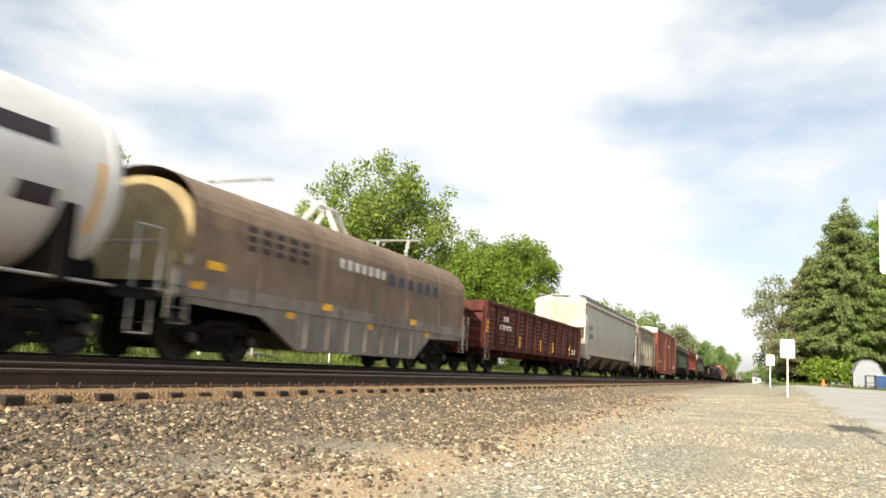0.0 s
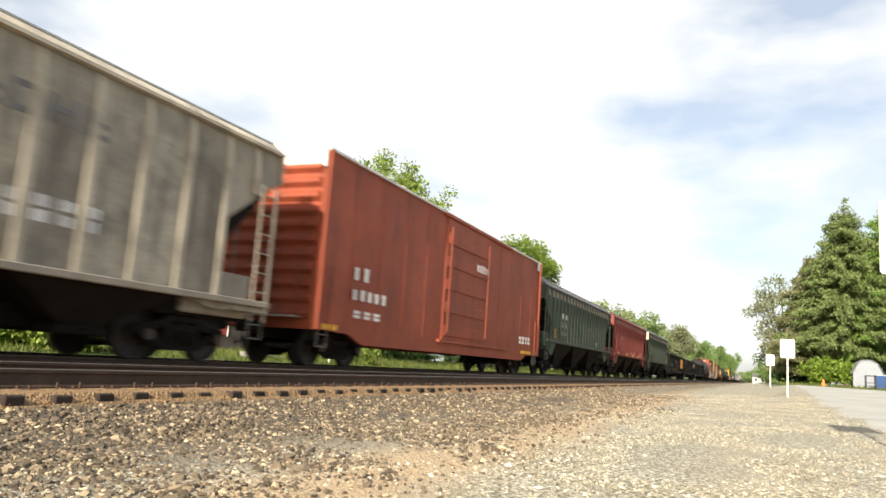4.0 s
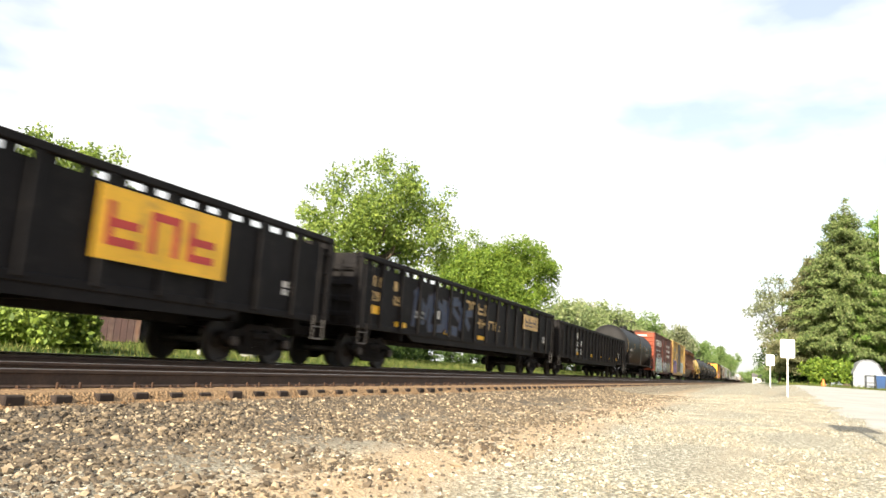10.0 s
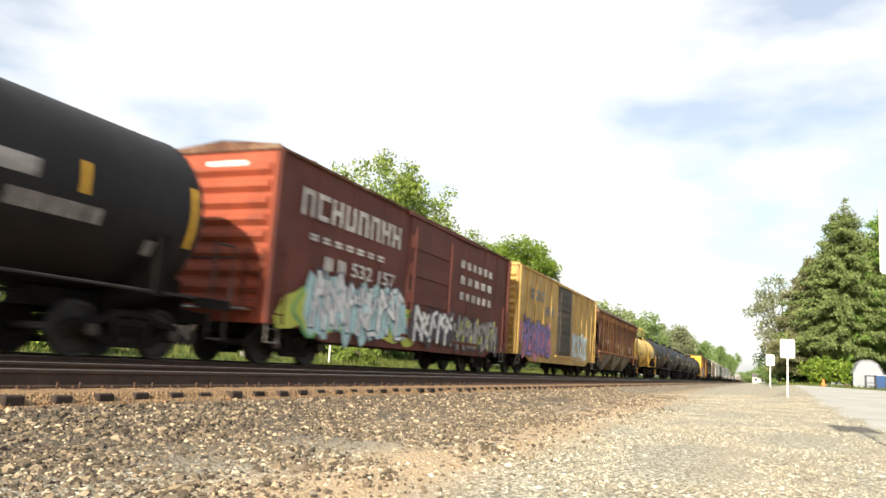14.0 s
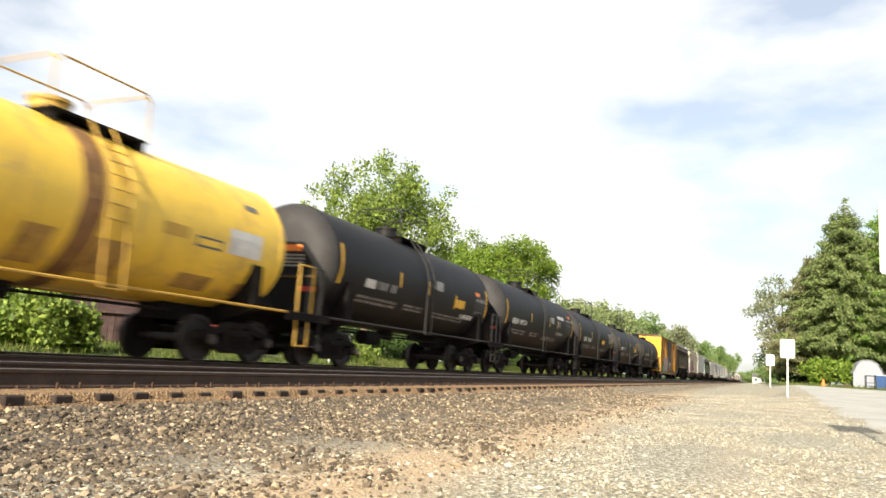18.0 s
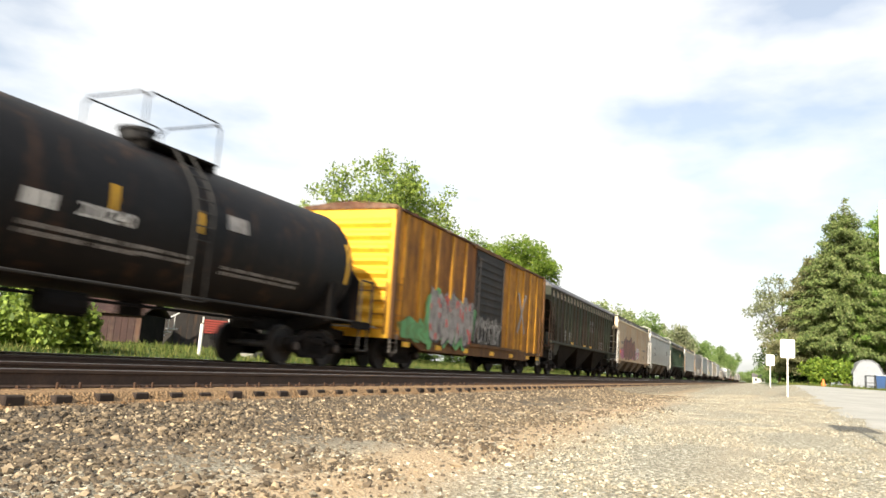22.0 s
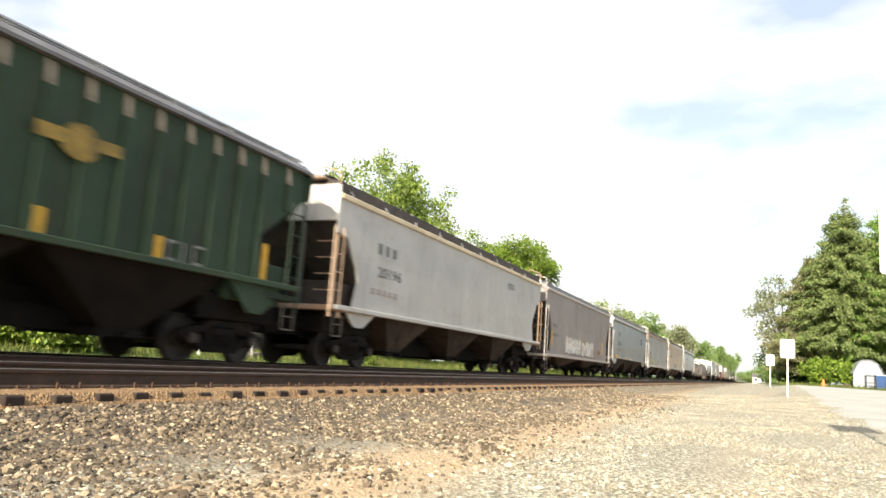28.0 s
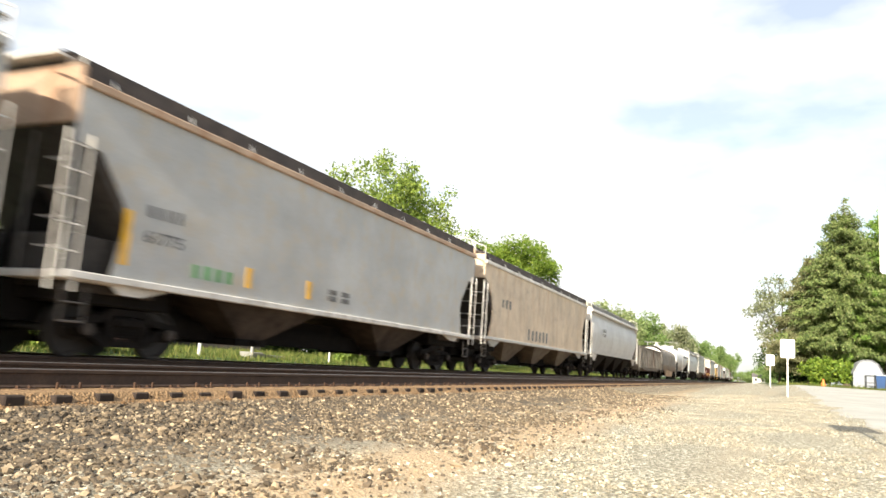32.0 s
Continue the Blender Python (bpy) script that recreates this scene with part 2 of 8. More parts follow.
    strip.operation = "SUBTRACT"
    l.new(near_side, strip.inputs[0]), l.new(far_side, strip.inputs[1])
    strip.use_clamp = True
    base = mix(strip.outputs[0], base, orange)
    rusty = ramp(noise_node(26, 5).outputs[0], [(0.25, (0.17, 0.105, 0.055)), (0.75, (0.38, 0.255, 0.14))])
    wob = noise_node(1.3, 4).outputs[0]
    # dark colour beneath the ballast stands for shade in the gaps between stones
    shaded_bed = ramp(noise_node(34, 5).outputs[0], [(0.25, (0.05, 0.042, 0.033)), (0.75, (0.17, 0.145, 0.11))])
    stones = ramp(grit.outputs[0], [(0.0, (0.08, 0.066, 0.048)), (0.5, (0.22, 0.185, 0.13)), (0.85, (0.36, 0.30, 0.21)), (1.0, (0.55, 0.47, 0.34))])
    shaded_bed = mix(band(sep.outputs[0], 20.0, 30.0, wob, 4.0), shaded_bed, stones)
    base = mix(band(sep.outputs[1], 2.6, 4.4, wob, 1.2), base, shaded_bed)
    base = mix(band(sep.outputs[1], 5.45, 5.65, wob, 0.25), base, rusty)
    grass = ramp(noise_node(7, 8, 0.75).outputs[0], [(0.28, (0.03, 0.058, 0.012)), (0.55, (0.065, 0.11, 0.024)), (0.8, (0.14, 0.16, 0.055))])
    base = mix(band(sep.outputs[1], 13.2, 13.8, wob, 0.9), base, grass)
    far = band(sep.outputs[0], 51.5, 53.0, wob, 2.0)
    neg = n.new("ShaderNodeMath")
    neg.operation = "MULTIPLY"
    l.new(sep.outputs[1], neg.inputs[0])
    neg.inputs[1].default_value = -1
    east = band(neg.outputs[0], 0.6, 1.6, wob, 1.0)
    both = n.new("ShaderNodeMath")
    both.operation = "MULTIPLY"
    l.new(far, both.inputs[0]), l.new(east, both.inputs[1])
    base = mix(both.outputs[0], base, grass)
    l.new(base, b.inputs["Base Color"])
    bp = n.new("ShaderNodeBump")
    bp.inputs["Strength"].default_value, bp.inputs["Distance"].default_value = 0.7, 0.03
    l.new(vor.outputs["Distance"], bp.inputs["Height"])
    l.new(bp.outputs[0], b.inputs["Normal"])
    return m


M_GROUND = ground_material()
gx = np.concatenate([np.linspace(-400, -40, 10), np.linspace(-30, 0, 16)[:-1], np.arange(0, 60, 0.5), np.geomspace(60, 4000, 60)])
gy = np.concatenate([-np.geomspace(3000, 30, 24), np.arange(-28, -4, 1.0), np.arange(-4, 5.5, 0.25), (5.5, 5.6, 5.64, 5.67, 5.7, 5.8), np.arange(6.0, 16, 0.25), np.arange(16, 40, 1.5), np.geomspace(40, 3000, 26)])
gv = np.array([[x, y, ground_z(x, y) + (0.035 * noise.noise((x * 0.8, y * 0.8, 0)) if 0 < x < 60 and -6 < y < 5 else 0)] for x in gx for y in gy])
ny = len(gy)
gi = np.array([[i * ny + j, (i + 1) * ny + j, (i + 1) * ny + j + 1, i * ny + j + 1] for i in range(len(gx) - 1) for j in range(ny - 1)])
ground = new("ground", np_mesh("ground", gv, gi, M_GROUND))
tagged(ground, "gravel and sandy verge running into grass beside the railway", "ground", kind="structure")

M_ASPHALT = mat("bleached_asphalt", (0.40, 0.395, 0.36), 0.9, vary=0.16, scale=0.5, bump=0.5, grain=120, dirt=0.25, dirt_col=(0.30, 0.27, 0.22))
rx_ = np.arange(-30, 52.1, 0.6)
ry_ = np.concatenate([[-1.9], np.arange(-2.4, -46, -0.8)])
rv = []
for x in rx_:
    for k, y in enumerate(ry_):
        yy = y + (0.35 * noise.noise((x * 0.35, 3.0, 0)) + 0.12 * noise.noise((x * 1.9, 7.0, 0)) if k < 1 else 0)
        rv.append((x, yy, ground_z(x, yy) + 0.02 - (0.03 if k == 0 else 0)))
nr = len(ry_)
ri = [[i * nr + j, i * nr + j + 1, (i + 1) * nr + j + 1, (i + 1) * nr + j] for i in range(len(rx_) - 1) for j in range(nr - 1)]
road = new("road", np_mesh("road", rv, ri, M_ASPHALT))
tagged(road, "sun-bleached grey asphalt lane with a crumbling edge", "road", kind="structure")

# ---- the tracks ----
M_RAIL = mat("rusty_rail_steel", (0.050, 0.030, 0.020), 0.75, 0.1, vary=0.4, scale=2.0, grain=40)
M_HEAD = mat("polished_rail_head", (0.30, 0.28, 0.26), 0.38, 0.9, vary=0.12)
M_TIE = island_mat("creosoted_tie", ((0.022, 0.016, 0.013), (0.048, 0.034, 0.027), (0.032, 0.024, 0.020)), 0.9, bump=0.5, by_object=True)
M_TIES = island_mat("creosoted_ties_far", ((0.022, 0.016, 0.013), (0.048, 0.034, 0.027), (0.032, 0.024, 0.020)), 0.9)
M_PLATE = mat("rusted_tie_plate", (0.055, 0.028, 0.015), 0.85, 0.1, vary=0.35)


def rail_mesh():
    bm = bmesh.new()
    half = [(0.07, -0.172), (0.07, -0.160), (0.012, -0.140), (0.010, -0.045), (0.036, -0.034), (0.036, -0.006), (0.030, -0.001)]
    out = half + [(-y, z) for y, z in half[::-1]]
    bar_yz(bm, out, -120, 1600)
    return finish(bm, "rail")


def head_mesh():
    bm = bmesh.new()
    bar_yz(bm, [(-0.028, -0.0012), (0.028, -0.0012), (0.024, 0.002), (-0.024, 0.002)], -120, 1600)
    return finish(bm, "rail_head")


def tie_mesh():
    bm = bmesh.new()
    soft_box(bm, -0.095, 0.095, -1.335, 1.335, -0.37, -0.188, 0.012)
    return finish(bm, "tie")


def plate_mesh(anchors):
    """A tie plate with low spikes; every second one has rail anchors gripping the rail's foot on both sides of its tie."""
    bm = bmesh.new()
    soft_box(bm, -0.095, 0.095, -0.17, 0.17, -0.186, -0.170, 0.004)
    for sx in (-0.06, 0.06):
        for sy in (-0.085, 0.085):
            box(bm, sx - 0.012, sx + 0.012, sy - 0.018, sy + 0.018, -0.17, -0.148)
    if anchors:
        for sx in (-0.128, 0.128):
            box(bm, sx - 0.011, sx + 0.011, -0.098, 0.098, -0.196, -0.174)
            for sy in (-0.088, 0.088):
                soft_box(bm, sx - 0.012, sx + 0.012, sy - 0.013, sy + 0.013, -0.196, -0.118, 0.004)
    return finish(bm, "tie_plate")


ME_RAIL, ME_HEAD, ME_TIE, ME_PLATE, ME_ANCHORED = rail_mesh(), head_mesh(), tie_mesh(), plate_mesh(False), plate_mesh(True)
ME_RAIL.materials.append(M_RAIL), ME_HEAD.materials.append(M_HEAD), ME_TIE.materials.append(M_TIE), ME_PLATE.materials.append(M_PLATE), ME_ANCHORED.materials.append(M_PLATE)
TIE_STEP, TIE_START = 0.477, 4.748
for yc, nm in ((TRACK_NEAR, "railway_track_1"), (TRACK_FAR, "railway_track_2")):
    track = new(nm)
    track.matrix_basis = pose(0, yc, 0)
    tagged(track, "standard-gauge railway track on dark ties in rusty ballast", "railway track", kind="structure")
    for sy in (-0.75, 0.75):
        r = piece("rail", ME_RAIL, track, pose(0, sy, 0))
        piece("rail_head", ME_HEAD, r)
    rnd = random.Random(3)
    singles = 230 if yc == TRACK_NEAR else 60
    first = -8
    for i in range(first, first + singles):
        piece("tie", ME_TIE, track, pose(TIE_START + i * TIE_STEP, rnd.uniform(-0.04, 0.04), rnd.uniform(-0.008, 0.004), 0, 0, rnd.uniform(-0.8, 0.8)))
    if yc == TRACK_NEAR:
        for i in range(first, 90):
            for sy in (-0.75, 0.75):
                piece("tie_plate", ME_ANCHORED if i % 2 else ME_PLATE, track, pose(TIE_START + i * TIE_STEP, sy, 0.0, 0, 0, rnd.uniform(-1.5, 1.5)))
    xs = [TIE_START + i * TIE_STEP for i in list(range(-120, first)) + list(range(first + singles, 1100))]
    cube = np.array([(-0.115, -1.335, -0.37), (0.115, -1.335, -0.37), (0.115, 1.335, -0.37), (-0.115, 1.335, -0.37), (-0.115, -1.335, -0.186), (0.115, -1.335, -0.186), (0.115, 1.335, -0.186), (-0.115, 1.335, -0.186)])
    quads = np.array([(0, 3, 2, 1), (4, 5, 6, 7), (0, 1, 5, 4), (1, 2, 6, 5), (2, 3, 7, 6), (3, 0, 4, 7)])
    vv = np.concatenate([cube + np.array([x, rnd.uniform(-0.04, 0.04), 0]) for x in xs])
    ff = np.concatenate([quads + 8 * k for k in range(len(xs))])
    rest = new("ties", np_mesh("ties", vv, ff, M_TIES))
    rest.parent = track
    tagged(rest, kind="stuff")

# ---- ballast and gravel, stone by stone where the lens is near ----
STONE = np.array([(0, 0, 1), (0.894, 0, 0.447), (0.276, 0.851, 0.447), (-0.724, 0.526, 0.447), (-0.724, -0.526, 0.447), (0.276, -0.851, 0.447), (0.724, 0.526, -0.447), (-0.276, 0.851, -0.447), (-0.894, 0, -0.447), (-0.276, -0.851, -0.447), (0.724, -0.526, -0.447), (0, 0, -1)])
STONE_F = np.array([(0, 1, 2), (0, 2, 3), (0, 3, 4), (0, 4, 5), (0, 5, 1), (1, 6, 2), (2, 7, 3), (3, 8, 4), (4, 9, 5), (5, 10, 1), (6, 7, 2), (7, 8, 3), (8, 9, 4), (9, 10, 5), (10, 6, 1), (11, 7, 6), (11, 8, 7), (11, 9, 8), (11, 10, 9), (11, 6, 10)])
CHIP = np.array([(1, 0, 0), (-1, 0, 0), (0, 1, 0), (0, -1, 0), (0, 0, 1), (0, 0, -1)], dtype=float)
CHIP_F = np.array([(0, 2, 4), (2, 1, 4), (1, 3, 4), (3, 0, 4), (2, 0, 5), (1, 2, 5), (3, 1, 5), (0, 3, 5)])
rng = np.random.default_rng(5)


def turns(k):
    q = rng.normal(size=(k, 4))
    q /= np.linalg.norm(q, axis=1)[:, None]
    w, x, y, z = q.T
    return np.stack([np.stack([1 - 2 * (y * y + z * z), 2 * (x * y - z * w), 2 * (x * z + y * w)], 1), np.stack([2 * (x * y + z * w), 1 - 2 * (x * x + z * z), 2 * (y * z - x * w)], 1), np.stack([2 * (x * z - y * w), 2 * (y * z + x * w), 1 - 2 * (x * x + y * y)], 1)], 1)


def scatter(name, label, xs, ys, sizes, shape, faces, material, sink=0.25, squash=0.75):
    k = len(xs)
    zs = np.array([ground_z(float(a), float(b)) for a, b in zip(xs, ys)])
    v = shape[None] * (1 + rng.uniform(-0.25, 0.25, (k, len(shape), 1))) + rng.uniform(-0.3, 0.3, (k, len(shape), 3))
    v = v * (sizes[:, None, None] * rng.uniform(0.55, 1.3, (k, 1, 3)))
    v = np.einsum("kij,knj->kni", turns(k), v)
    v[:, :, 2] *= squash
    v += np.stack([xs, ys, zs + sizes * sink], 1)[:, None, :]
    f = faces[None] + (np.arange(k) * len(shape))[:, None, None]
    ob = new(name, np_mesh(name, v.reshape(-1, 3), f.reshape(-1, 3), material, True))
    tagged(ob, label, name.replace("_", " "), kind="stuff")


M_BALLAST = island_mat("crushed_ballast", ((0.0418, 0.0327, 0.0229), (0.107, 0.0824, 0.0561), (0.158, 0.124, 0.0859), (0.0557, 0.0455, 0.0354), (0.252, 0.197, 0.129), (0.115, 0.0919, 0.0667), (0.142, 0.108, 0.0694), (0.307, 0.241, 0.159), (0.0671, 0.0544, 0.0437), (0.56, 0.449, 0.297), (0.151, 0.112, 0.0694), (0.0613, 0.0494, 0.0374), (0.128, 0.102, 0.0694)), 0.9, bump=0.6)
M_GRAVEL = island_mat("pale_gravel", ((0.20, 0.178, 0.135), (0.36, 0.325, 0.245), (0.28, 0.25, 0.185), (0.46, 0.415, 0.315), (0.33, 0.295, 0.22), (0.41, 0.37, 0.28), (0.25, 0.222, 0.165), (0.53, 0.485, 0.375), (0.68, 0.64, 0.52)), 0.9)
M_RUSTB = island_mat("rusty_ballast", ((0.117, 0.0688, 0.0336), (0.198, 0.12, 0.06), (0.288, 0.185, 0.096), (0.153, 0.0903, 0.0448)), 0.95)
k = 56000
bx = 0.6 + 30 * rng.random(k) ** 1.6 - 3.0 * rng.random(k) ** 4
by = 5.52 - 2.85 * rng.random(k) ** 1.35 - 1.3 * (rng.random(k) ** 5)
scatter("ballast", "grey-brown crushed stone ballast on the track's shoulder", bx, by, (0.0075 + 0.0165 * rng.random(k) ** 1.3) * (1 + 0.7 * (rng.random(k) > 0.92)), STONE, STONE_F, M_BALLAST)
k = 120000
bx = 1.2 + 34 * rng.random(k) ** 1.8 - 4.0 * rng.random(k) ** 5
by = -2.7 + 7.2 * rng.random(k)
keep = ~((by < -1.7) & (rng.random(k) < 0.6 + 0.4 * np.clip((-1.7 - by), 0, 1))) & ~((by > 3.2) & (rng.random(k) < (by - 3.2) / 1.3))
clump = np.array([noise.noise((float(a) * 0.55, float(b) * 0.55, 1.5)) for a, b in zip(bx, by)])
path = np.exp(-((by - np.interp(bx, (2, 6, 12, 17, 48), (2.35, 2.2, 2.6, 2.4, 3.9))) / 0.55) ** 2)
keep &= rng.random(k) < np.clip(0.75 + 1.1 * clump - 0.55 * path, 0.12, 1)
bx, by = bx[keep], by[keep]
scatter("gravel", "fine pale gravel scattered over sandy ground", bx, by, 0.005 + 0.014 * rng.random(len(bx)) ** 1.5 + 0.012 * (rng.random(len(bx)) > 0.96), CHIP, CHIP_F, M_GRAVEL, 0.2, 0.6)
k = 1100
ex = 2.6 + 24 * rng.random(k) ** 1.5
ey = 5.60 + 0.05 * rng.normal(size=k)
ex = ex - np.where(rng.random(k) < 0.62, (((ex - TIE_START) / TIE_STEP + 0.5) % 1 - 0.5) * TIE_STEP - TIE_STEP / 2 * np.sign(rng.normal(size=k)) * rng.uniform(0.45, 1.0, k), 0)
scatter("tie_end_crust", "sandy rust-brown crust heaped against the tie ends", ex, ey, rng.uniform(0.007, 0.02, k), STONE, STONE_F, M_RUSTB, 0.35, 0.7)
k = 9000
bx = 3 + 30 * rng.random(k) ** 1.5
by = 6.0 + 2.9 * rng.random(k)
scatter("rusty_ballast", "rust-stained ballast between the ties", bx, by, rng.uniform(0.006, 0.014, k), CHIP, CHIP_F, M_RUSTB, 0.0)



# ---- rolling stock ----
SPEED = 15.932
WHEEL_R = 0.45
CARS = []          # every car with its place along the track at the start
SPINNING = []      # wheelsets with their car's start
M_TRUCK = mat("truck_iron", (0.010, 0.0085, 0.0078), 0.85, spec=0.15, vary=0.45, bump=0.3, dirt=0.3, dirt_col=(0.030, 0.022, 0.018))
M_CAP = mat("worn_bearing_cap", (0.045, 0.037, 0.033), 0.6, 0.2, vary=0.35, dirt=0.3)
M_WHEEL = mat("wheel_steel", (0.020, 0.016, 0.014), 0.6, 0.2, vary=0.4)
M_UNDER = mat("underframe_black", (0.008, 0.007, 0.0065), 0.9, spec=0.15, vary=0.4, dirt=0.3, dirt_col=(0.03, 0.023, 0.018))
M_YELLOW = mat("yellow_marker", (0.80, 0.44, 0.02), 0.5, vary=0.15, dirt=0.25)
M_WHITE = mat("stencil_white", (0.72, 0.70, 0.66), 0.6, vary=0.15, dirt=0.2)
M_GREYTXT = mat("stencil_grey", (0.13, 0.13, 0.13), 0.6, vary=0.2)
M_GOLD = mat("stencil_gold", (0.55, 0.36, 0.14), 0.6, vary=0.2, dirt=0.3)
M_STEEL = mat("galvanised_steel", (0.42, 0.42, 0.41), 0.45, 0.6, vary=0.2)
M_LIGHT = mat("faded_white_paint", (0.68, 0.66, 0.62), 0.6, vary=0.15, streak=0.3, dirt=0.3)
P_GRATE = mat("grey_walkway_grating", (0.20, 0.20, 0.205), 0.6, 0.2, vary=0.35, scale=3, dirt=0.3)
P_STEP = mat("dull_worn_step", (0.13, 0.12, 0.11), 0.65, 0.2, vary=0.3, dirt=0.3)
P_RAILDARK = mat("grimy_handrail", (0.032, 0.031, 0.030), 0.65, 0.0, spec=0.25, vary=0.25)
# rib tops coloured pale for the sunlight their slopes catch
P_RIBTOP = mat("sun_toned_rib_top", (0.36, 0.30, 0.235), 0.65, vary=0.35, scale=3, dirt=0.35, dirt_col=(0.22, 0.12, 0.08), shift=40)
M_RUBBER = mat("air_hose", (0.015, 0.015, 0.015), 0.7, vary=0.2)


def side_frame_mesh():
    """A cast side frame: arched top member, tension member, columns, spring nest, bolster end and journal housings."""
    bm = bmesh.new()
    slab_xz(bm, [(-1.16, 0.47), (-1.10, 0.62), (-0.62, 0.69), (-0.36, 0.82), (0.36, 0.82), (0.62, 0.69), (1.10, 0.62), (1.16, 0.47), (1.02, 0.47), (0.94, 0.53), (0.55, 0.58), (0.33, 0.71), (-0.33, 0.71), (-0.55, 0.58), (-0.94, 0.53), (-1.02, 0.47)], -0.07, 0.07)
    slab_xz(bm, [(-0.80, 0.50), (-0.80, 0.38), (-0.46, 0.19), (0.46, 0.19), (0.80, 0.38), (0.80, 0.50), (0.66, 0.50), (0.40, 0.29), (-0.40, 0.29), (-0.66, 0.50)], -0.06, 0.06)
    for x in (-0.36, 0.36):
        soft_box(bm, x - 0.055, x + 0.055, -0.085, 0.075, 0.25, 0.76, 0.015)
    for x in (-0.21, 0.0, 0.21):
        for k in range(5):
            tube(bm, (x, -0.02, 0.295 + k * 0.046), (x, -0.02, 0.322 + k * 0.046), 0.095, 10)
        tube(bm, (x, -0.02, 0.29), (x, -0.02, 0.53), 0.06, 8)
    soft_box(bm, -0.29, 0.29, -0.15, 0.10, 0.52, 0.67, 0.03)
    for x in (-0.89, 0.89):
        tube(bm, (x, -0.13, 0.45), (x, 0.1, 0.45), 0.135, 14)
    return finish(bm, "side_frame")


def cap_mesh():
    bm = bmesh.new()
    tube(bm, (0, -0.19, 0), (0, -0.12, 0), 0.095, 12)
    for i in range(3):
        a = 2 * math.pi * i / 3 + 0.5
        tube(bm, (0.055 * math.cos(a), -0.21, 0.055 * math.sin(a)), (0.055 * math.cos(a), -0.18, 0.055 * math.sin(a)), 0.018, 6)
    return finish(bm, "bearing_cap")


def wheelset_mesh():
    bm = bmesh.new()
    seg = 28
    for y, s in ((-0.75, -1), (0.75, 1)):
        prof = [(0.07, s * 0.10), (0.16, s * 0.08), (0.18, s * 0.02), (WHEEL_R - 0.08, s * 0.03), (WHEEL_R - 0.06, s * 0.07), (WHEEL_R, s * 0.07), (WHEEL_R, -s * 0.045), (WHEEL_R + 0.025, -s * 0.055), (WHEEL_R + 0.02, -s * 0.08), (0.12, -s * 0.06)]
        rings = [[bm.verts.new((r * math.cos(2 * math.pi * i / seg), y + d, r * math.sin(2 * math.pi * i / seg))) for i in range(seg)] for r, d in prof]
        for a, b in zip(rings, rings[1:]):
            for i in range(seg):
                j = (i + 1) % seg
                bm.faces.new((a[i], a[j], b[j], b[i]))
    tube(bm, (0, -1.02, 0), (0, 1.02, 0), 0.08, 12)
    return finish(bm, "wheelset")


def bolster_mesh():
    bm = bmesh.new()
    soft_box(bm, -0.2, 0.2, -1.05, 1.05, 0.42, 0.70, 0.03)
    box(bm, -0.62, 0.62, -0.12, 0.12, 0.36, 0.44)
    tube(bm, (0, 0, 0.68), (0, 0, 0.80), 0.2, 14)
    for x in (-0.42, 0.42):
        box(bm, x - 0.04, x + 0.04, -0.85, 0.85, 0.38, 0.50)
    return finish(bm, "truck")


ME_SIDE, ME_WHEELS, ME_BOLSTER, ME_CAP = side_frame_mesh(), wheelset_mesh(), bolster_mesh(), cap_mesh()
ME_CAP.materials.append(M_CAP)
ME_SIDE.materials.append(M_TRUCK), ME_WHEELS.materials.append(M_WHEEL), ME_BOLSTER.materials.append(M_TRUCK)


def running_gear(car, start, length, inset=1.9, ends=0.55):
    """Two trucks and the couplers of a car whose body reaches from x = 0 to length."""
    for cx in (inset, length - inset):
        truck = piece("truck", ME_BOLSTER, car, pose(cx, 0, 0))
        piece("side_frame", ME_SIDE, truck, pose(0, -1.0, 0))
        piece("side_frame", ME_SIDE, truck, pose(0, 1.0, 0, rz=180))
        for wx in (-0.89, 0.89):
            ws = piece("wheelset", ME_WHEELS, truck, pose(wx, 0, WHEEL_R))
            SPINNING.append((ws, start + cx + wx, wx))
            piece("bearing_cap", ME_CAP, truck, pose(wx, -1.0, WHEEL_R))
    for x, s in ((0, -1), (length, 1)):
        bm = bmesh.new()
        a, b = sorted((x - s * 0.5, x + s * (ends - 0.25)))
        soft_box(bm, a, b, -0.14, 0.14, 0.74, 0.98, 0.02)
        a, b = sorted((x + s * (ends - 0.25), x + s * ends))
        soft_box(bm, a, b, -0.13, 0.17, 0.70, 1.02, 0.04)
        part("coupler", bm, M_TRUCK, car)
        bm = bmesh.new()
        bars_path(bm, [(x + s * 0.05, 0.35, 0.78), (x + s * 0.2, 0.36, 0.5), (x + s * 0.42, 0.3, 0.42), (x + s * 0.62, 0.22, 0.55)], 0.025, 6)
        part("air_hose", bm, M_RUBBER, car)


def new_car(name, label, category, start):
    car = new(name)
    car.empty_display_size = 0.5
    car.matrix_basis = pose(start, TRACK_FAR, 0)
    tagged(car, label, category, "cars of the freight train")
    CARS.append((car, start))
    return car


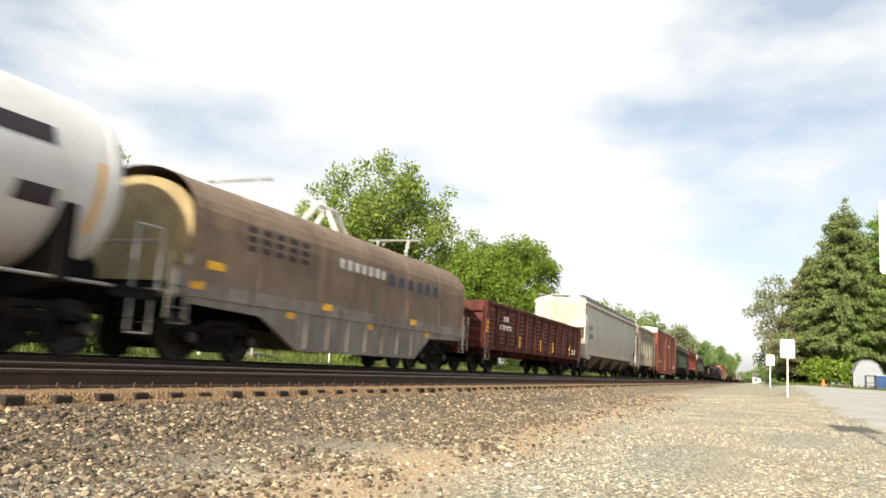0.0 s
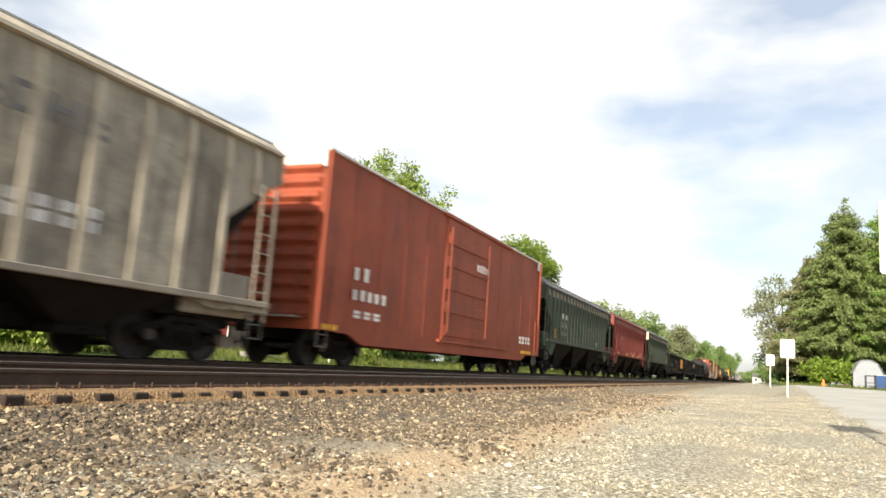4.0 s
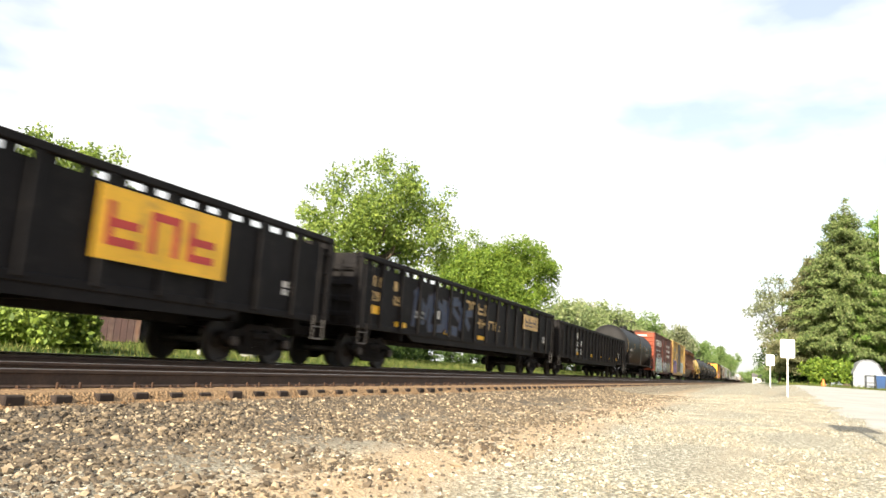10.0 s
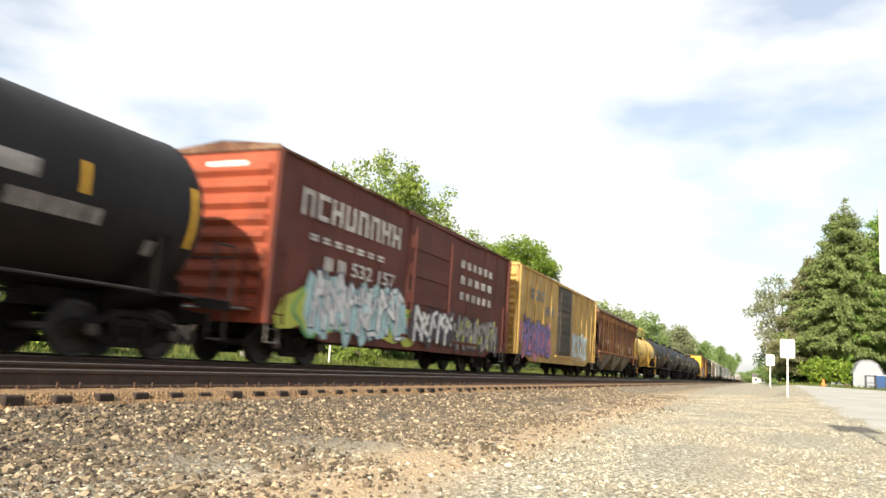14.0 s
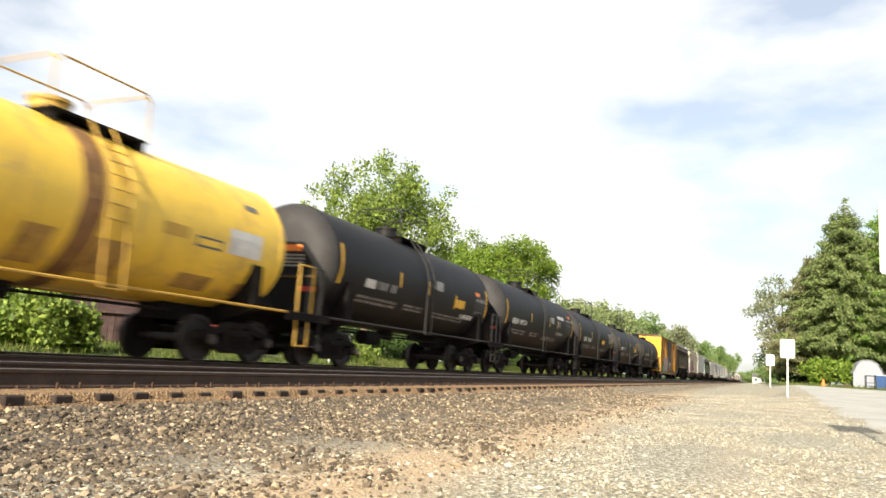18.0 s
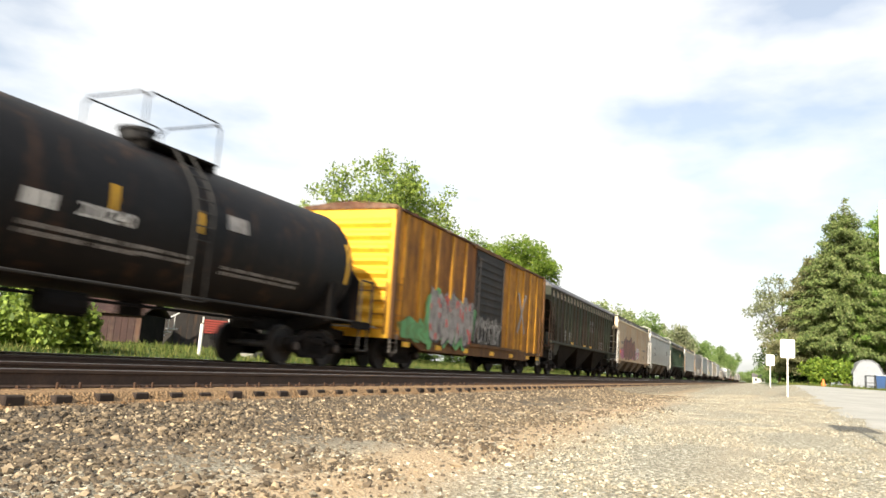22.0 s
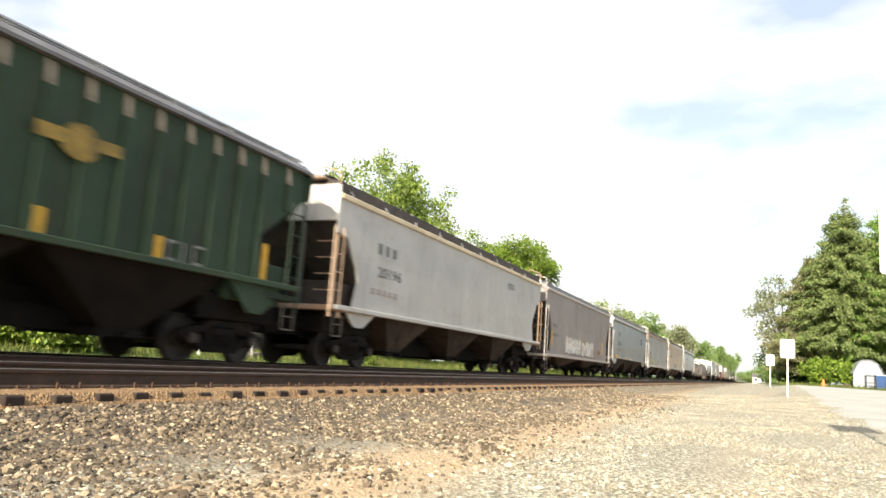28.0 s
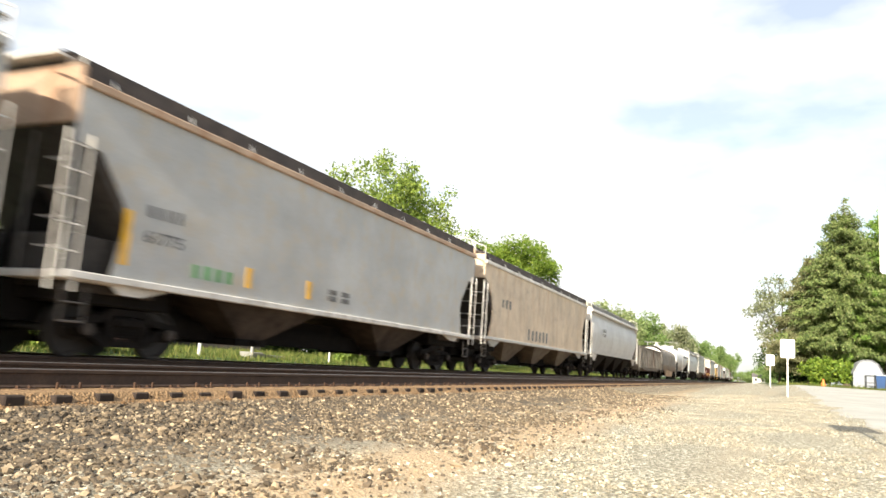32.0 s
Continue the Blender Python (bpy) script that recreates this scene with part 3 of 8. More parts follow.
def ladder(car, material, x, y, z0, z1, width=0.42, across="x", n=0):
    bm = bmesh.new()
    n = n or max(3, round((z1 - z0) / 0.42))
    if across == "x":
        a, b = (lambda z: (x, y, z)), (lambda z: (x + width, y, z))
    else:
        a, b = (lambda z: (x, y, z)), (lambda z: (x, y + width, z))
    tube(bm, a(z0), a(z1), 0.022, 6)
    tube(bm, b(z0), b(z1), 0.022, 6)
    for i in range(n):
        z = z0 + (i + 0.5) * (z1 - z0) / n
        tube(bm, a(z), b(z), 0.014, 5)
    part("ladder", bm, material, car)


def stirrups(car, length, half, z=1.0):
    for x in (0.15, length - 0.6):
        for s in (-1, 1):
            bm = bmesh.new()
            y = s * (half - 0.03)
            bars_path(bm, [(x, y, z + 0.05), (x, y, z - 0.48), (x + 0.42, y, z - 0.48), (x + 0.42, y, z + 0.05)], 0.018, 6)
            tube(bm, (x, y, z - 0.2), (x + 0.42, y, z - 0.2), 0.014, 5)
            part("step", bm, P_STEP, car)


def lettering(car, material, x, z, w, h, y, lines=1, blocks=4, gap=0.25, name="lettering"):
    """Writing that cannot be read, as rows of letter-sized bars on the side that faces -y."""
    lh = h / (lines + gap * (lines - 1))
    rnd = random.Random(int(x * 37 + z * 101))
    for i in range(lines):
        zz = z + h - lh - i * lh * (1 + gap)
        bw = w / (blocks + 0.6 * (blocks - 1))
        bm = bmesh.new()
        for k in range(blocks):
            xx = x + k * bw * 1.6
            n = max(1, round(bw / (lh * 0.62)))
            cw = bw / n
            for c in range(n):
                t = cw * rnd.uniform(0.62, 0.8)
                box(bm, xx + c * cw, xx + c * cw + t, y - 0.006, y + 0.004, zz, zz + lh * rnd.uniform(0.88, 1.0))
        tagged(part(name, bm, material, car), kind="stuff")


def running_number(car, text, material, x, z, w, h, surf, name="running_number"):
    """Legible figures lying on the car's side; surf gives y for a height."""
    curve = bpy.data.curves.new("figures", "FONT")
    curve.body, curve.resolution_u, curve.offset = text, 3, 0.018
    ob = bpy.data.objects.new("figures", curve)
    me = bpy.data.meshes.new_from_object(ob)
    bpy.data.objects.remove(ob)
    bpy.data.curves.remove(curve)
    bm = bmesh.new()
    bm.from_mesh(me)
    bpy.data.meshes.remove(me)
    bmesh.ops.triangulate(bm, faces=bm.faces[:])
    xs, ys = [v.co.x for v in bm.verts], [v.co.y for v in bm.verts]
    x0, x1, y0, y1 = min(xs), max(xs), min(ys), max(ys)
    for v in bm.verts:
        zz = z + (v.co.y - y0) / (y1 - y0) * h
        v.co = (x + (v.co.x - x0) / (x1 - x0) * w, surf(zz), zz)
    tagged(part(name, bm, material, car), kind="stuff")


def glyph_row(car, material, x, z, w, h, y, count, name="lettering"):
    """Large worn initials, each drawn as an abstract frame of strokes."""
    rnd = random.Random(int(x * 11 + count))
    step = w / count
    t = h * 0.2
    for i in range(count):
        a, b = x + i * step, x + i * step + step * 0.74
        y0, y1 = y - 0.006, y + 0.004
        bm = bmesh.new()
        kinds = rnd.choice(((1, 0, 1, 0, 1), (1, 1, 1, 0, 0), (1, 1, 0, 0, 1), (1, 1, 0, 1, 0), (1, 0, 0, 1, 1)))
        box(bm, a, a + t, y0, y1, z, z + h)
        if kinds[1]:
            box(bm, b - t, b, y0, y1, z, z + h)
        if kinds[2]:
            box(bm, a + t, b - (t if kinds[1] else 0), y0, y1, z + h - t, z + h)
        if kinds[3]:
            box(bm, a + t, b - (t if kinds[1] else 0), y0, y1, z + h * 0.42, z + h * 0.42 + t)
        if kinds[4]:
            box(bm, a + t, b - (t if kinds[1] else 0), y0, y1, z, z + t)
        part(name, bm, material, car)


def markers(car, xs, z, y, w=0.28, h=0.18, material=None):
    for x in xs:
        bm = bmesh.new()
        box(bm, x, x + w, y - 0.007, y + 0.004, z, z + h)
        part("reflector", bm, material or M_YELLOW, car)


def blob(cx, cz, rx, rz, rnd, n=18, rough=0.22):
    ph = [rnd.uniform(0, 6.28) for _ in range(4)]
    pts = []
    for i in range(n):
        a = 2 * math.pi * i / n
        k = 1 + rough * (0.5 * math.sin(2 * a + ph[0]) + 0.35 * math.sin(3 * a + ph[1]) + 0.3 * math.sin(5 * a + ph[2]))
        pts.append((cx + rx * k * math.cos(a), cz + rz * k * math.sin(a)))
    return pts


def flat_patch(bm, pts, y):
    a = [bm.verts.new((x, y, z)) for x, z in pts]
    b = [bm.verts.new((x, y + 0.004, z)) for x, z in pts]
    bm.faces.new(a)
    for i in range(len(pts)):
        j = (i + 1) % len(pts)
        bm.faces.new((a[i], b[i], b[j], a[j]))


def stroke(bl, bf, x0, z0, x1, z1, w, y, edge):
    """One slanted paint stroke: a dark edge below and the fill on it."""
    d = Vector((x1 - x0, z1 - z0))
    d.normalize()
    nx, nz = -d.y, d.x
    for bm, k, yy in ((bl, w / 2 + edge, y), (bf, w / 2, y - 0.0008)):
        e = edge if bm is bl else 0
        flat_patch(bm, [(x0 + nx * k - d.x * e, z0 + nz * k - d.y * e), (x1 + nx * k + d.x * e, z1 + nz * k + d.y * e), (x1 - nx * k * 0.8 + d.x * e, z1 - nz * k * 0.8 + d.y * e), (x0 - nx * k * 0.8 - d.x * e, z0 - nz * k * 0.8 - d.y * e)], yy)


def graffiti(car, x, z, w, h, y, cloud, fill, line, letters=4, seed=1, accent=None, style="wild"):
    """Spray paint: a cloud of colour, jagged, swollen or blocky shapes with dark edges on it and light flecks. No readable words."""
    rnd = random.Random(seed)
    step = w / letters
    if cloud is not None:
        for i in range(letters + 1):
            bm = bmesh.new()
            flat_patch(bm, blob(x + w * (i + 0.1) / (letters + 0.4), z + h * rnd.uniform(0.35, 0.55), step * 0.75, h * 0.42, rnd, 16, 0.4), y - 0.005 - 0.0004 * i)
            part("spray_patch", bm, cloud, car)
    for i in range(letters):
        bl, bf = bmesh.new(), bmesh.new()
        yy = y - 0.010 - 0.002 * i
        if style == "wild":
            e = h * 0.03
            cx = x + step * i
            lean = rnd.uniform(-0.12, 0.25) * step
            tops = [(cx + step * rnd.uniform(0.05, 0.2) + lean, z + h * rnd.uniform(0.8, 1.0)), (cx + step * rnd.uniform(0.75, 0.95) + lean, z + h * rnd.uniform(0.7, 1.0))]
            bots = [(cx + step * rnd.uniform(0.0, 0.2), z + h * rnd.uniform(0.0, 0.12)), (cx + step * rnd.uniform(0.7, 0.95), z + h * rnd.uniform(0.0, 0.25))]
            mids = [(cx + step * rnd.uniform(0.1, 0.3), z + h * rnd.uniform(0.35, 0.65)), (cx + step * rnd.uniform(0.7, 1.1), z + h * rnd.uniform(0.35, 0.65))]
            segs = [(tops[0], bots[0]), rnd.choice(((tops[1], bots[1]), (tops[0], tops[1]), (tops[1], mids[0]))), rnd.choice(((mids[0], mids[1]), (bots[0], bots[1]), (mids[0], bots[1]), (tops[0], mids[1])))]
            if rnd.random() < 0.6:
                segs.append((tops[0], mids[1]))
            wd = min(h * 0.24, step * 0.3) * rnd.uniform(0.8, 1.1)
            for k, (p, q) in enumerate(segs):
                stroke(bl, bf, p[0], p[1], q[0], q[1], wd * rnd.uniform(0.7, 1.15), yy - 0.0004 * k, e)
        elif style == "block":
            cx, n = x + step * i, rnd.randint(8, 11)
            shape = []
            for k in range(n):
                a = 2 * math.pi * (k + rnd.uniform(-0.25, 0.25)) / n
                m = 1 / max(abs(math.cos(a)), abs(math.sin(a)))
                shape.append((cx + step * (0.5 + 0.53 * m * math.cos(a) * rnd.uniform(0.8, 1.05)), z + h * (0.5 + 0.5 * m * math.sin(a) * rnd.uniform(0.72, 1.05))))
            flat_patch(bl, [(cx + step * 0.5 + (px - cx - step * 0.5) * 1.05 + 0.02, z + h * 0.5 + (pz - z - h * 0.5) * 1.05 - 0.03) for px, pz in shape], yy)
            flat_patch(bf, shape, yy - 0.0006)
            for k in range(rnd.randint(3, 5)):
                qx, qz = cx + step * rnd.uniform(0.1, 0.95), z + h * rnd.uniform(0.15, 0.9)
                flat_patch(bl, blob(qx, qz, step * rnd.uniform(0.03, 0.08), h * rnd.uniform(0.08, 0.22), rnd, 9, 0.6), yy - 0.0012)
        else:
            cx, cz = x + step * (i + 0.5), z + h * rnd.uniform(0.42, 0.54)
            rx, rz = step * rnd.uniform(0.66, 0.78), h * (0.52 - 0.05 * i)
            shape = blob(cx, cz, rx, rz, rnd, 26, 0.3)
            flat_patch(bl, shape, yy)
            flat_patch(bf, [(cx + (px - cx) * 0.84, cz + (pz - cz) * 0.87) for px, pz in shape], yy - 0.0006)
            for k in range(2):
                flat_patch(bl, blob(cx + rx * rnd.uniform(-0.5, 0.5), cz + rz * rnd.uniform(-0.6, 0.1), rx * 0.06, rz * rnd.uniform(0.3, 0.5), rnd, 10, 0.5), yy - 0.0012)
        outline = part("graffiti", bl, line, car)
        part("spray_fill", bf, fill, outline)
    if accent is not None:
        for i in range(letters * 3):
            bm = bmesh.new()
            cx, cz = x + w * rnd.random(), z + h * rnd.uniform(0.1, 0.95)
            flat_patch(bm, blob(cx, cz, step * rnd.uniform(0.04, 0.12), h * rnd.uniform(0.04, 0.12), rnd, 8, 0.4), y - 0.028)
            part("paint_fleck", bm, accent, car)


def end_gear(car, material, length, half, z_deck, z_top, bulk, brake_y=0.5, side=True):
    """Platform, corner posts, ladders and the brake gear at both ends of a hopper."""
    for x0, s in ((0, 1), (length, -1)):
        bm = bmesh.new()
        a, b = sorted((x0, x0 + s * 1.15))
        soft_box(bm, a, b, -half + 0.02, half - 0.02, z_deck - 0.12, z_deck, 0.015)
        part("end_platform", bm, material, car)
        bm = bmesh.new()
        box(bm, a, b, -0.35, 0.35, z_deck - 0.75, z_deck - 0.12)
        slab_xz(bm, [(x0 + s * 0.15, z_deck), (x0 + s * 0.15, z_deck + 0.35), (x0 + s * 0.9, z_top - 0.3), (x0 + s * 1.05, z_top - 0.3), (x0 + s * 1.05, z_deck)], -0.06, 0.06)
        part("draft_sill", bm, M_UNDER, car)
        bm = bmesh.new()
        a, b = sorted((x0 + s * 0.35, x0 + s * 2.2))
        soft_box(bm, a, b, -half + 0.28, half - 0.28, z_deck - 0.25, z_deck + 0.62, 0.03)
        part("end_bulkhead", bm, bulk, car)
        for sy in (-1, 1):
            bm = bmesh.new()
            a, b = sorted((x0 + s * 0.06, x0 + s * 0.11))
            box(bm, a, b, sy * (half - 0.05) - 0.025, sy * (half - 0.05) + 0.025, z_deck, z_top)
            part("corner_post", bm, material, car)
            bm = bmesh.new()
            tube(bm, (x0 + s * 0.08, sy * 0.55, z_deck), (x0 + s * 0.08, sy * 0.55, z_top), 0.025, 6)
            part("end_post", bm, P_STEP, car)
            ladder(car, material, x0 + ((0.22 if s > 0 else -0.64) if side else (-0.16 if s > 0 else -0.26)), sy * (half + 0.03), z_deck - 0.3, z_top - 0.1, 0.42, "x")
        bm = bmesh.new()
        for i in range(4):
            z = z_deck + 0.35 + i * (z_top - z_deck - 0.4) / 4
            tube(bm, (x0 + s * 0.03, -half + 0.12, z), (x0 + s * 0.03, -half + 0.56, z), 0.013, 5)
        part("end_rungs", bm, material, car)
        # air reservoir and valve on the platform, in the shade of the slope sheet
        bm = bmesh.new()
        tube(bm, (x0 + s * 0.75, -0.95, z_deck + 0.24), (x0 + s * 0.75, 0.35, z_deck + 0.24), 0.2, 12)
        box(bm, min(x0 + s * 0.25, x0 + s * 0.5), max(x0 + s * 0.25, x0 + s * 0.5), 0.5, 1.0, z_deck, z_deck + 0.7)
        part("air_reservoir", bm, M_UNDER, car)
    bm = bmesh.new()
    n = 16
    ring = [(-0.06, brake_y + 0.27 * math.cos(2 * math.pi * i / n), z_deck + 0.75 + 0.27 * math.sin(2 * math.pi * i / n)) for i in range(n + 1)]
    bars_path(bm, ring, 0.018, 5)
    tube(bm, (-0.06, brake_y - 0.27, z_deck + 0.75), (-0.06, brake_y + 0.27, z_deck + 0.75), 0.012, 5)
    tube(bm, (-0.06, brake_y, z_deck + 0.48), (-0.06, brake_y, z_deck + 1.02), 0.012, 5)
    part("brake_wheel", bm, P_STEP, car)


def lerp_pts(z, pts):
    """x for a height on a line of (x, z) points given from top to bottom."""
    for (xa, za), (xb, zb) in zip(pts, pts[1:]):
        if z >= zb - 1e-6:
            return xb if za == zb else xa + (xb - xa) * (za - z) / (za - zb)
    return pts[-1][0]


def hopper(name, label, start, length, paint, style="ribbed", eave=4.35, sill=1.7, roof=4.62, ribs=20, bays=3, dark_bays=None, trim=None, cap=None, rib_paint=None, roof_paint=None, half=1.55, bulge=0.0, cover=None, sill_paint=None, slope=None, panels=None, cap_h=0.64, fascia=None, rib_top=None, curved=False, chord=None, toes=0.5, rib_w=0.11):
    """A covered hopper car. style: ribbed (posts outside), slab (flat side, top chord) or flow (rounded side)."""
    car = new_car(name, label, "hopper car", start)
    trim, rib_paint, roof_paint = trim or paint, rib_paint or paint, roof_paint or paint
    dark = dark_bays or paint
    if style == "ribbed":
        cut = [(0.0, eave), (0.0, eave - 0.62), (1.5, eave - 1.66), (1.5, sill)]
    elif style == "slab":
        cut = [(0.0, eave), (0.0, eave - 0.93), (0.5, eave - 0.98), (1.08, eave - 1.7), (1.16, eave - 2.0), (0.95, sill)] if not curved else [(0.0, eave), (0.0, eave - 0.6), (0.45, eave - 0.8), (0.95, eave - 1.3), (1.12, eave - 1.75), (1.0, eave - 2.3), (0.75, sill)]
    else:
        cut = [(0.0, eave), (0.05, eave - 0.9), (0.35, eave - 1.35), (0.85, eave - 2.0), (0.95, eave - 2.35), (0.8, sill)]
    skin = half - (0.11 if style == "ribbed" else 0.01)
    if fascia is None:
        fascia = {"slab": 0.36, "flow": 0.16}.get(style, 0.2)

    def wide(z):
        k = (z - sill) / (eave - sill)
        return skin + bulge * (1 - (2 * k - 1) ** 2) - bulge
    levels = sorted({eave, sill, *[z for _, z in cut], *np.linspace(sill, eave, 9).tolist()}, reverse=True)
    for s, nm in ((-1, "side_sheet"), (1, "side_sheet")):
        bm = bmesh.new()
        rows = []
        for z in levels:
            xf = lerp_pts(z, cut)
            y = s * wide(z)
            rows.append([bm.verts.new((xf, y, z)), bm.verts.new((length - xf, y, z)), bm.verts.new((xf, y - s * 0.04, z)), bm.verts.new((length - xf, y - s * 0.04, z))])
        for a, b in zip(rows, rows[1:]):
            bm.faces.new((a[0], a[1], b[1], b[0]))
            bm.faces.new((a[2], a[3], b[3], b[2]))
            bm.faces.new((a[0], a[2], b[2], b[0]))
            bm.faces.new((a[1], a[3], b[3], b[1]))
        for r in (rows[0], rows[-1]):
            bm.faces.new((r[0], r[1], r[3], r[2]))
        part(nm, bm, paint, car, smooth=False)
    # the load box between the sides with sloping ends
    bm = bmesh.new()
    run = eave - 0.6 - sill
    toe = 0.55 + run * 0.75 if style == "ribbed" else 1.9
    slab_xz(bm, [(0.02, eave - 0.02), (0.02, eave - 0.62), (toe, sill - 0.02), (length - toe, sill - 0.02), (length - 0.02, eave - 0.62), (length - 0.02, eave - 0.02)], -skin + 0.045 + bulge, skin - 0.045 - bulge)
    # slope sheets are coloured dark for grime and the shade at the ends
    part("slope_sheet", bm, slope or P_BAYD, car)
    # end sheets; pale caps on darker cars stand for sun on the end tops
    for xa, xb in ((-0.01, 0.03), (length - 0.03, length + 0.01)):
        bm = bmesh.new()
        box(bm, xa - (0.032 if xa < 0 else 0), xb + (0.032 if xa > 0 else 0), -half + 0.02, half - 0.02, eave - cap_h, eave + (0.05 if style == "ribbed" else fascia * 0.7))
        part("end_sheet", bm, cap or paint, car)
    # roof
    bm = bmesh.new()
    rise = roof - eave
    top = max(roof, eave + fascia + 0.06)
    lean = {"slab": 0.09, "flow": 0.13}.get(style, 0.2)
    out = [(-half - 0.02, eave - 0.03), (-half - 0.02, eave + 0.03), (-half + 0.06, eave + 0.05), (-half + lean, eave + fascia), (-half * 0.45, top - 0.03), (0, top), (half * 0.45, top - 0.03), (half - lean, eave + fascia), (half - 0.06, eave + 0.05), (half + 0.02, eave + 0.03), (half + 0.02, eave - 0.03)]
    roof = top
    bar_yz(bm, out, -0.04, length + 0.04)
    part("roof", bm, roof_paint, car)
    if style != "ribbed":
        for s in (-1, 1):
            bm = bmesh.new()
            soft_box(bm, -0.02, length + 0.02, s * half - 0.06, s * half + 0.06, eave - 0.09, eave + 0.045, 0.02)
            part("top_chord", bm, chord or trim, car)
    # running boards on brackets, a row of hatches or a long trough cover
    for s in (-1, 1):
        bm = bmesh.new()
        yb, zb = (s * 1.02, roof + 0.03) if style != "flow" else (s * 1.22, eave + 0.40)
        for k in (-0.15, -0.05, 0.05, 0.15):
            box(bm, -0.1, length + 0.1, yb + k - 0.03, yb + k + 0.03, zb, zb + 0.03)
        for i in range(int(length / 1.6) + 1):
            x = 0.2 + i * 1.6
            box(bm, x, x + 0.05, yb - 0.17, yb + 0.17, zb - 0.04, zb)
            bars_path(bm, [(x, s * (half - 0.1), eave + 0.06), (x, yb - s * 0.1, zb)], 0.02, 5)
            bars_path(bm, [(x + 0.02, yb + s * 0.12, eave + 0.1), (x + 0.02, yb + s * 0.12, zb)], 0.02, 5)
        part("running_board", bm, M_STEEL if cover is None else cover, car)
        if style == "flow":
            n = int(length / 1.6)
            for i in range(n):
                bm = bmesh.new()
                xa, xb = 0.25 + i * (length - 0.5) / n, 0.25 + (i + 1) * (length - 0.5) / n - 0.05
                for k in range(5):
                    ya, za = s * (half - 0.11 - 0.035 * k), eave + 0.15 + 0.062 * k
                    bar_yz(bm, [(ya, za), (ya + 0.012, za), (ya + 0.012, za + 0.056), (ya, za + 0.056)], xa, xb)
                box(bm, xb - 0.08, xb - 0.02, s * (half - 0.2) - 0.07, s * (half - 0.2) + 0.07, eave + 0.1, eave + 0.44)
                part("board_grating", bm, P_GRATE, car)
    if cover is not None:
        for s in (-1, 1):
            bm = bmesh.new()
            soft_box(bm, 0.5, length - 0.5, s * 0.75 - 0.07, s * 0.75 + 0.07, eave + 0.05, roof + 0.1, 0.02)
            part("hatch_coaming", bm, cover, car)
        n = 9
        for i in range(n):
            x = 0.6 + i * (length - 1.2) / n
            bm = bmesh.new()
            soft_box(bm, x + 0.02, x + (length - 1.2) / n - 0.02, -0.66, 0.66, roof - 0.05, roof + 0.14, 0.03)
            part("hatch_cover", bm, cover, car)
            bm = bmesh.new()
            for s in (-1, 1):
                bars_path(bm, [(x, s * (half - 0.04), eave + 0.08), (x, s * (half - 0.17), eave + fascia + 0.03), (x, s * 0.7, roof + 0.17)], 0.025, 5)
            tube(bm, (x, -0.7, roof + 0.17), (x, 0.7, roof + 0.17), 0.025, 5)
            part("hatch_strap", bm, M_STEEL, car)
    else:
        n = 6
        for i in range(n):
            x = (i + 0.5) * length / n
            bm = bmesh.new()
            tube(bm, (x, 0, roof - 0.06), (x, 0, roof + 0.14), 0.42, 16)
            tube(bm, (x, 0, roof + 0.14), (x, 0, roof + 0.18), 0.36, 16)
            part("hatch", bm, roof_paint, car)
    for x, s in ((0, -1), (length, 1)):
        bm = bmesh.new()
        zg = eave + 0.1 if style == "ribbed" else roof - 0.05
        reach, across = (0.3, 1.18) if style != "flow" else (0.22, 0.55)
        box(bm, min(x, x + s * reach), max(x, x + s * reach), -across, across, zg, zg + 0.04)
        if style != "ribbed":
            bars_path(bm, [(x + s * 0.02, -half + 0.05, eave - 0.1), (x + s * 0.02, -half + 0.05, roof + 0.12), (x + s * 0.02, -1.0, roof + 0.3), (x + s * 0.02, -0.6, roof + 0.05)], 0.02, 6)
        part("roof_grab", bm, trim, car)
    # ribs
    if style == "ribbed":
        x0, x1 = 1.62, length - 1.62
        bm = bmesh.new()
        bar_yz(bm, [(0.0, sill), (-0.075, sill), (-0.075, eave - 0.42), (0.0, eave - 0.42)], -rib_w / 2, rib_w / 2)
        me_rib = finish(bm, "rib")
        me_rib.materials.append(rib_paint)
        bm = bmesh.new()
        bar_yz(bm, [(0.0, eave - 0.42), (-0.075, eave - 0.42), (-0.012, eave - 0.05), (0.0, eave - 0.05)], -rib_w * 0.42, rib_w * 0.42)
        me_cap = finish(bm, "rib_top")
        me_cap.materials.append(rib_top or P_RIBTOP)
        xs = [x0 + i * (x1 - x0) / (ribs - 1) for i in range(ribs)]
        if panels is not None:
            for xa, xb in zip(xs, xs[1:]):
                for s in (-1, 1):
                    bm = bmesh.new()
                    ya, yb = sorted((s * skin, s * (skin + 0.008)))
                    box(bm, xa, xb, ya, yb, sill + 0.03, eave - 0.05)
                    part("side_panel", bm, panels, car)
        for x in xs + [0.75, length - 0.75]:
            short = x < 1.5 or x > length - 1.5
            for s in (-1, 1):
                if short:
                    bm = bmesh.new()
                    bar_yz(bm, [(0.0, eave - 1.0), (-0.075, eave - 1.0), (-0.075, eave - 0.42), (0.0, eave - 0.42)], -rib_w / 2, rib_w / 2)
                    me = finish(bm, "rib")
                    me.materials.append(rib_paint)
                else:
                    me = me_rib
                rib = piece("rib", me, car, pose(x, s * skin, 0, rz=0 if s < 0 else 180))
                piece("rib_top", me_cap, rib)
    # side sills
    for s in (-1, 1):
        bm = bmesh.new()
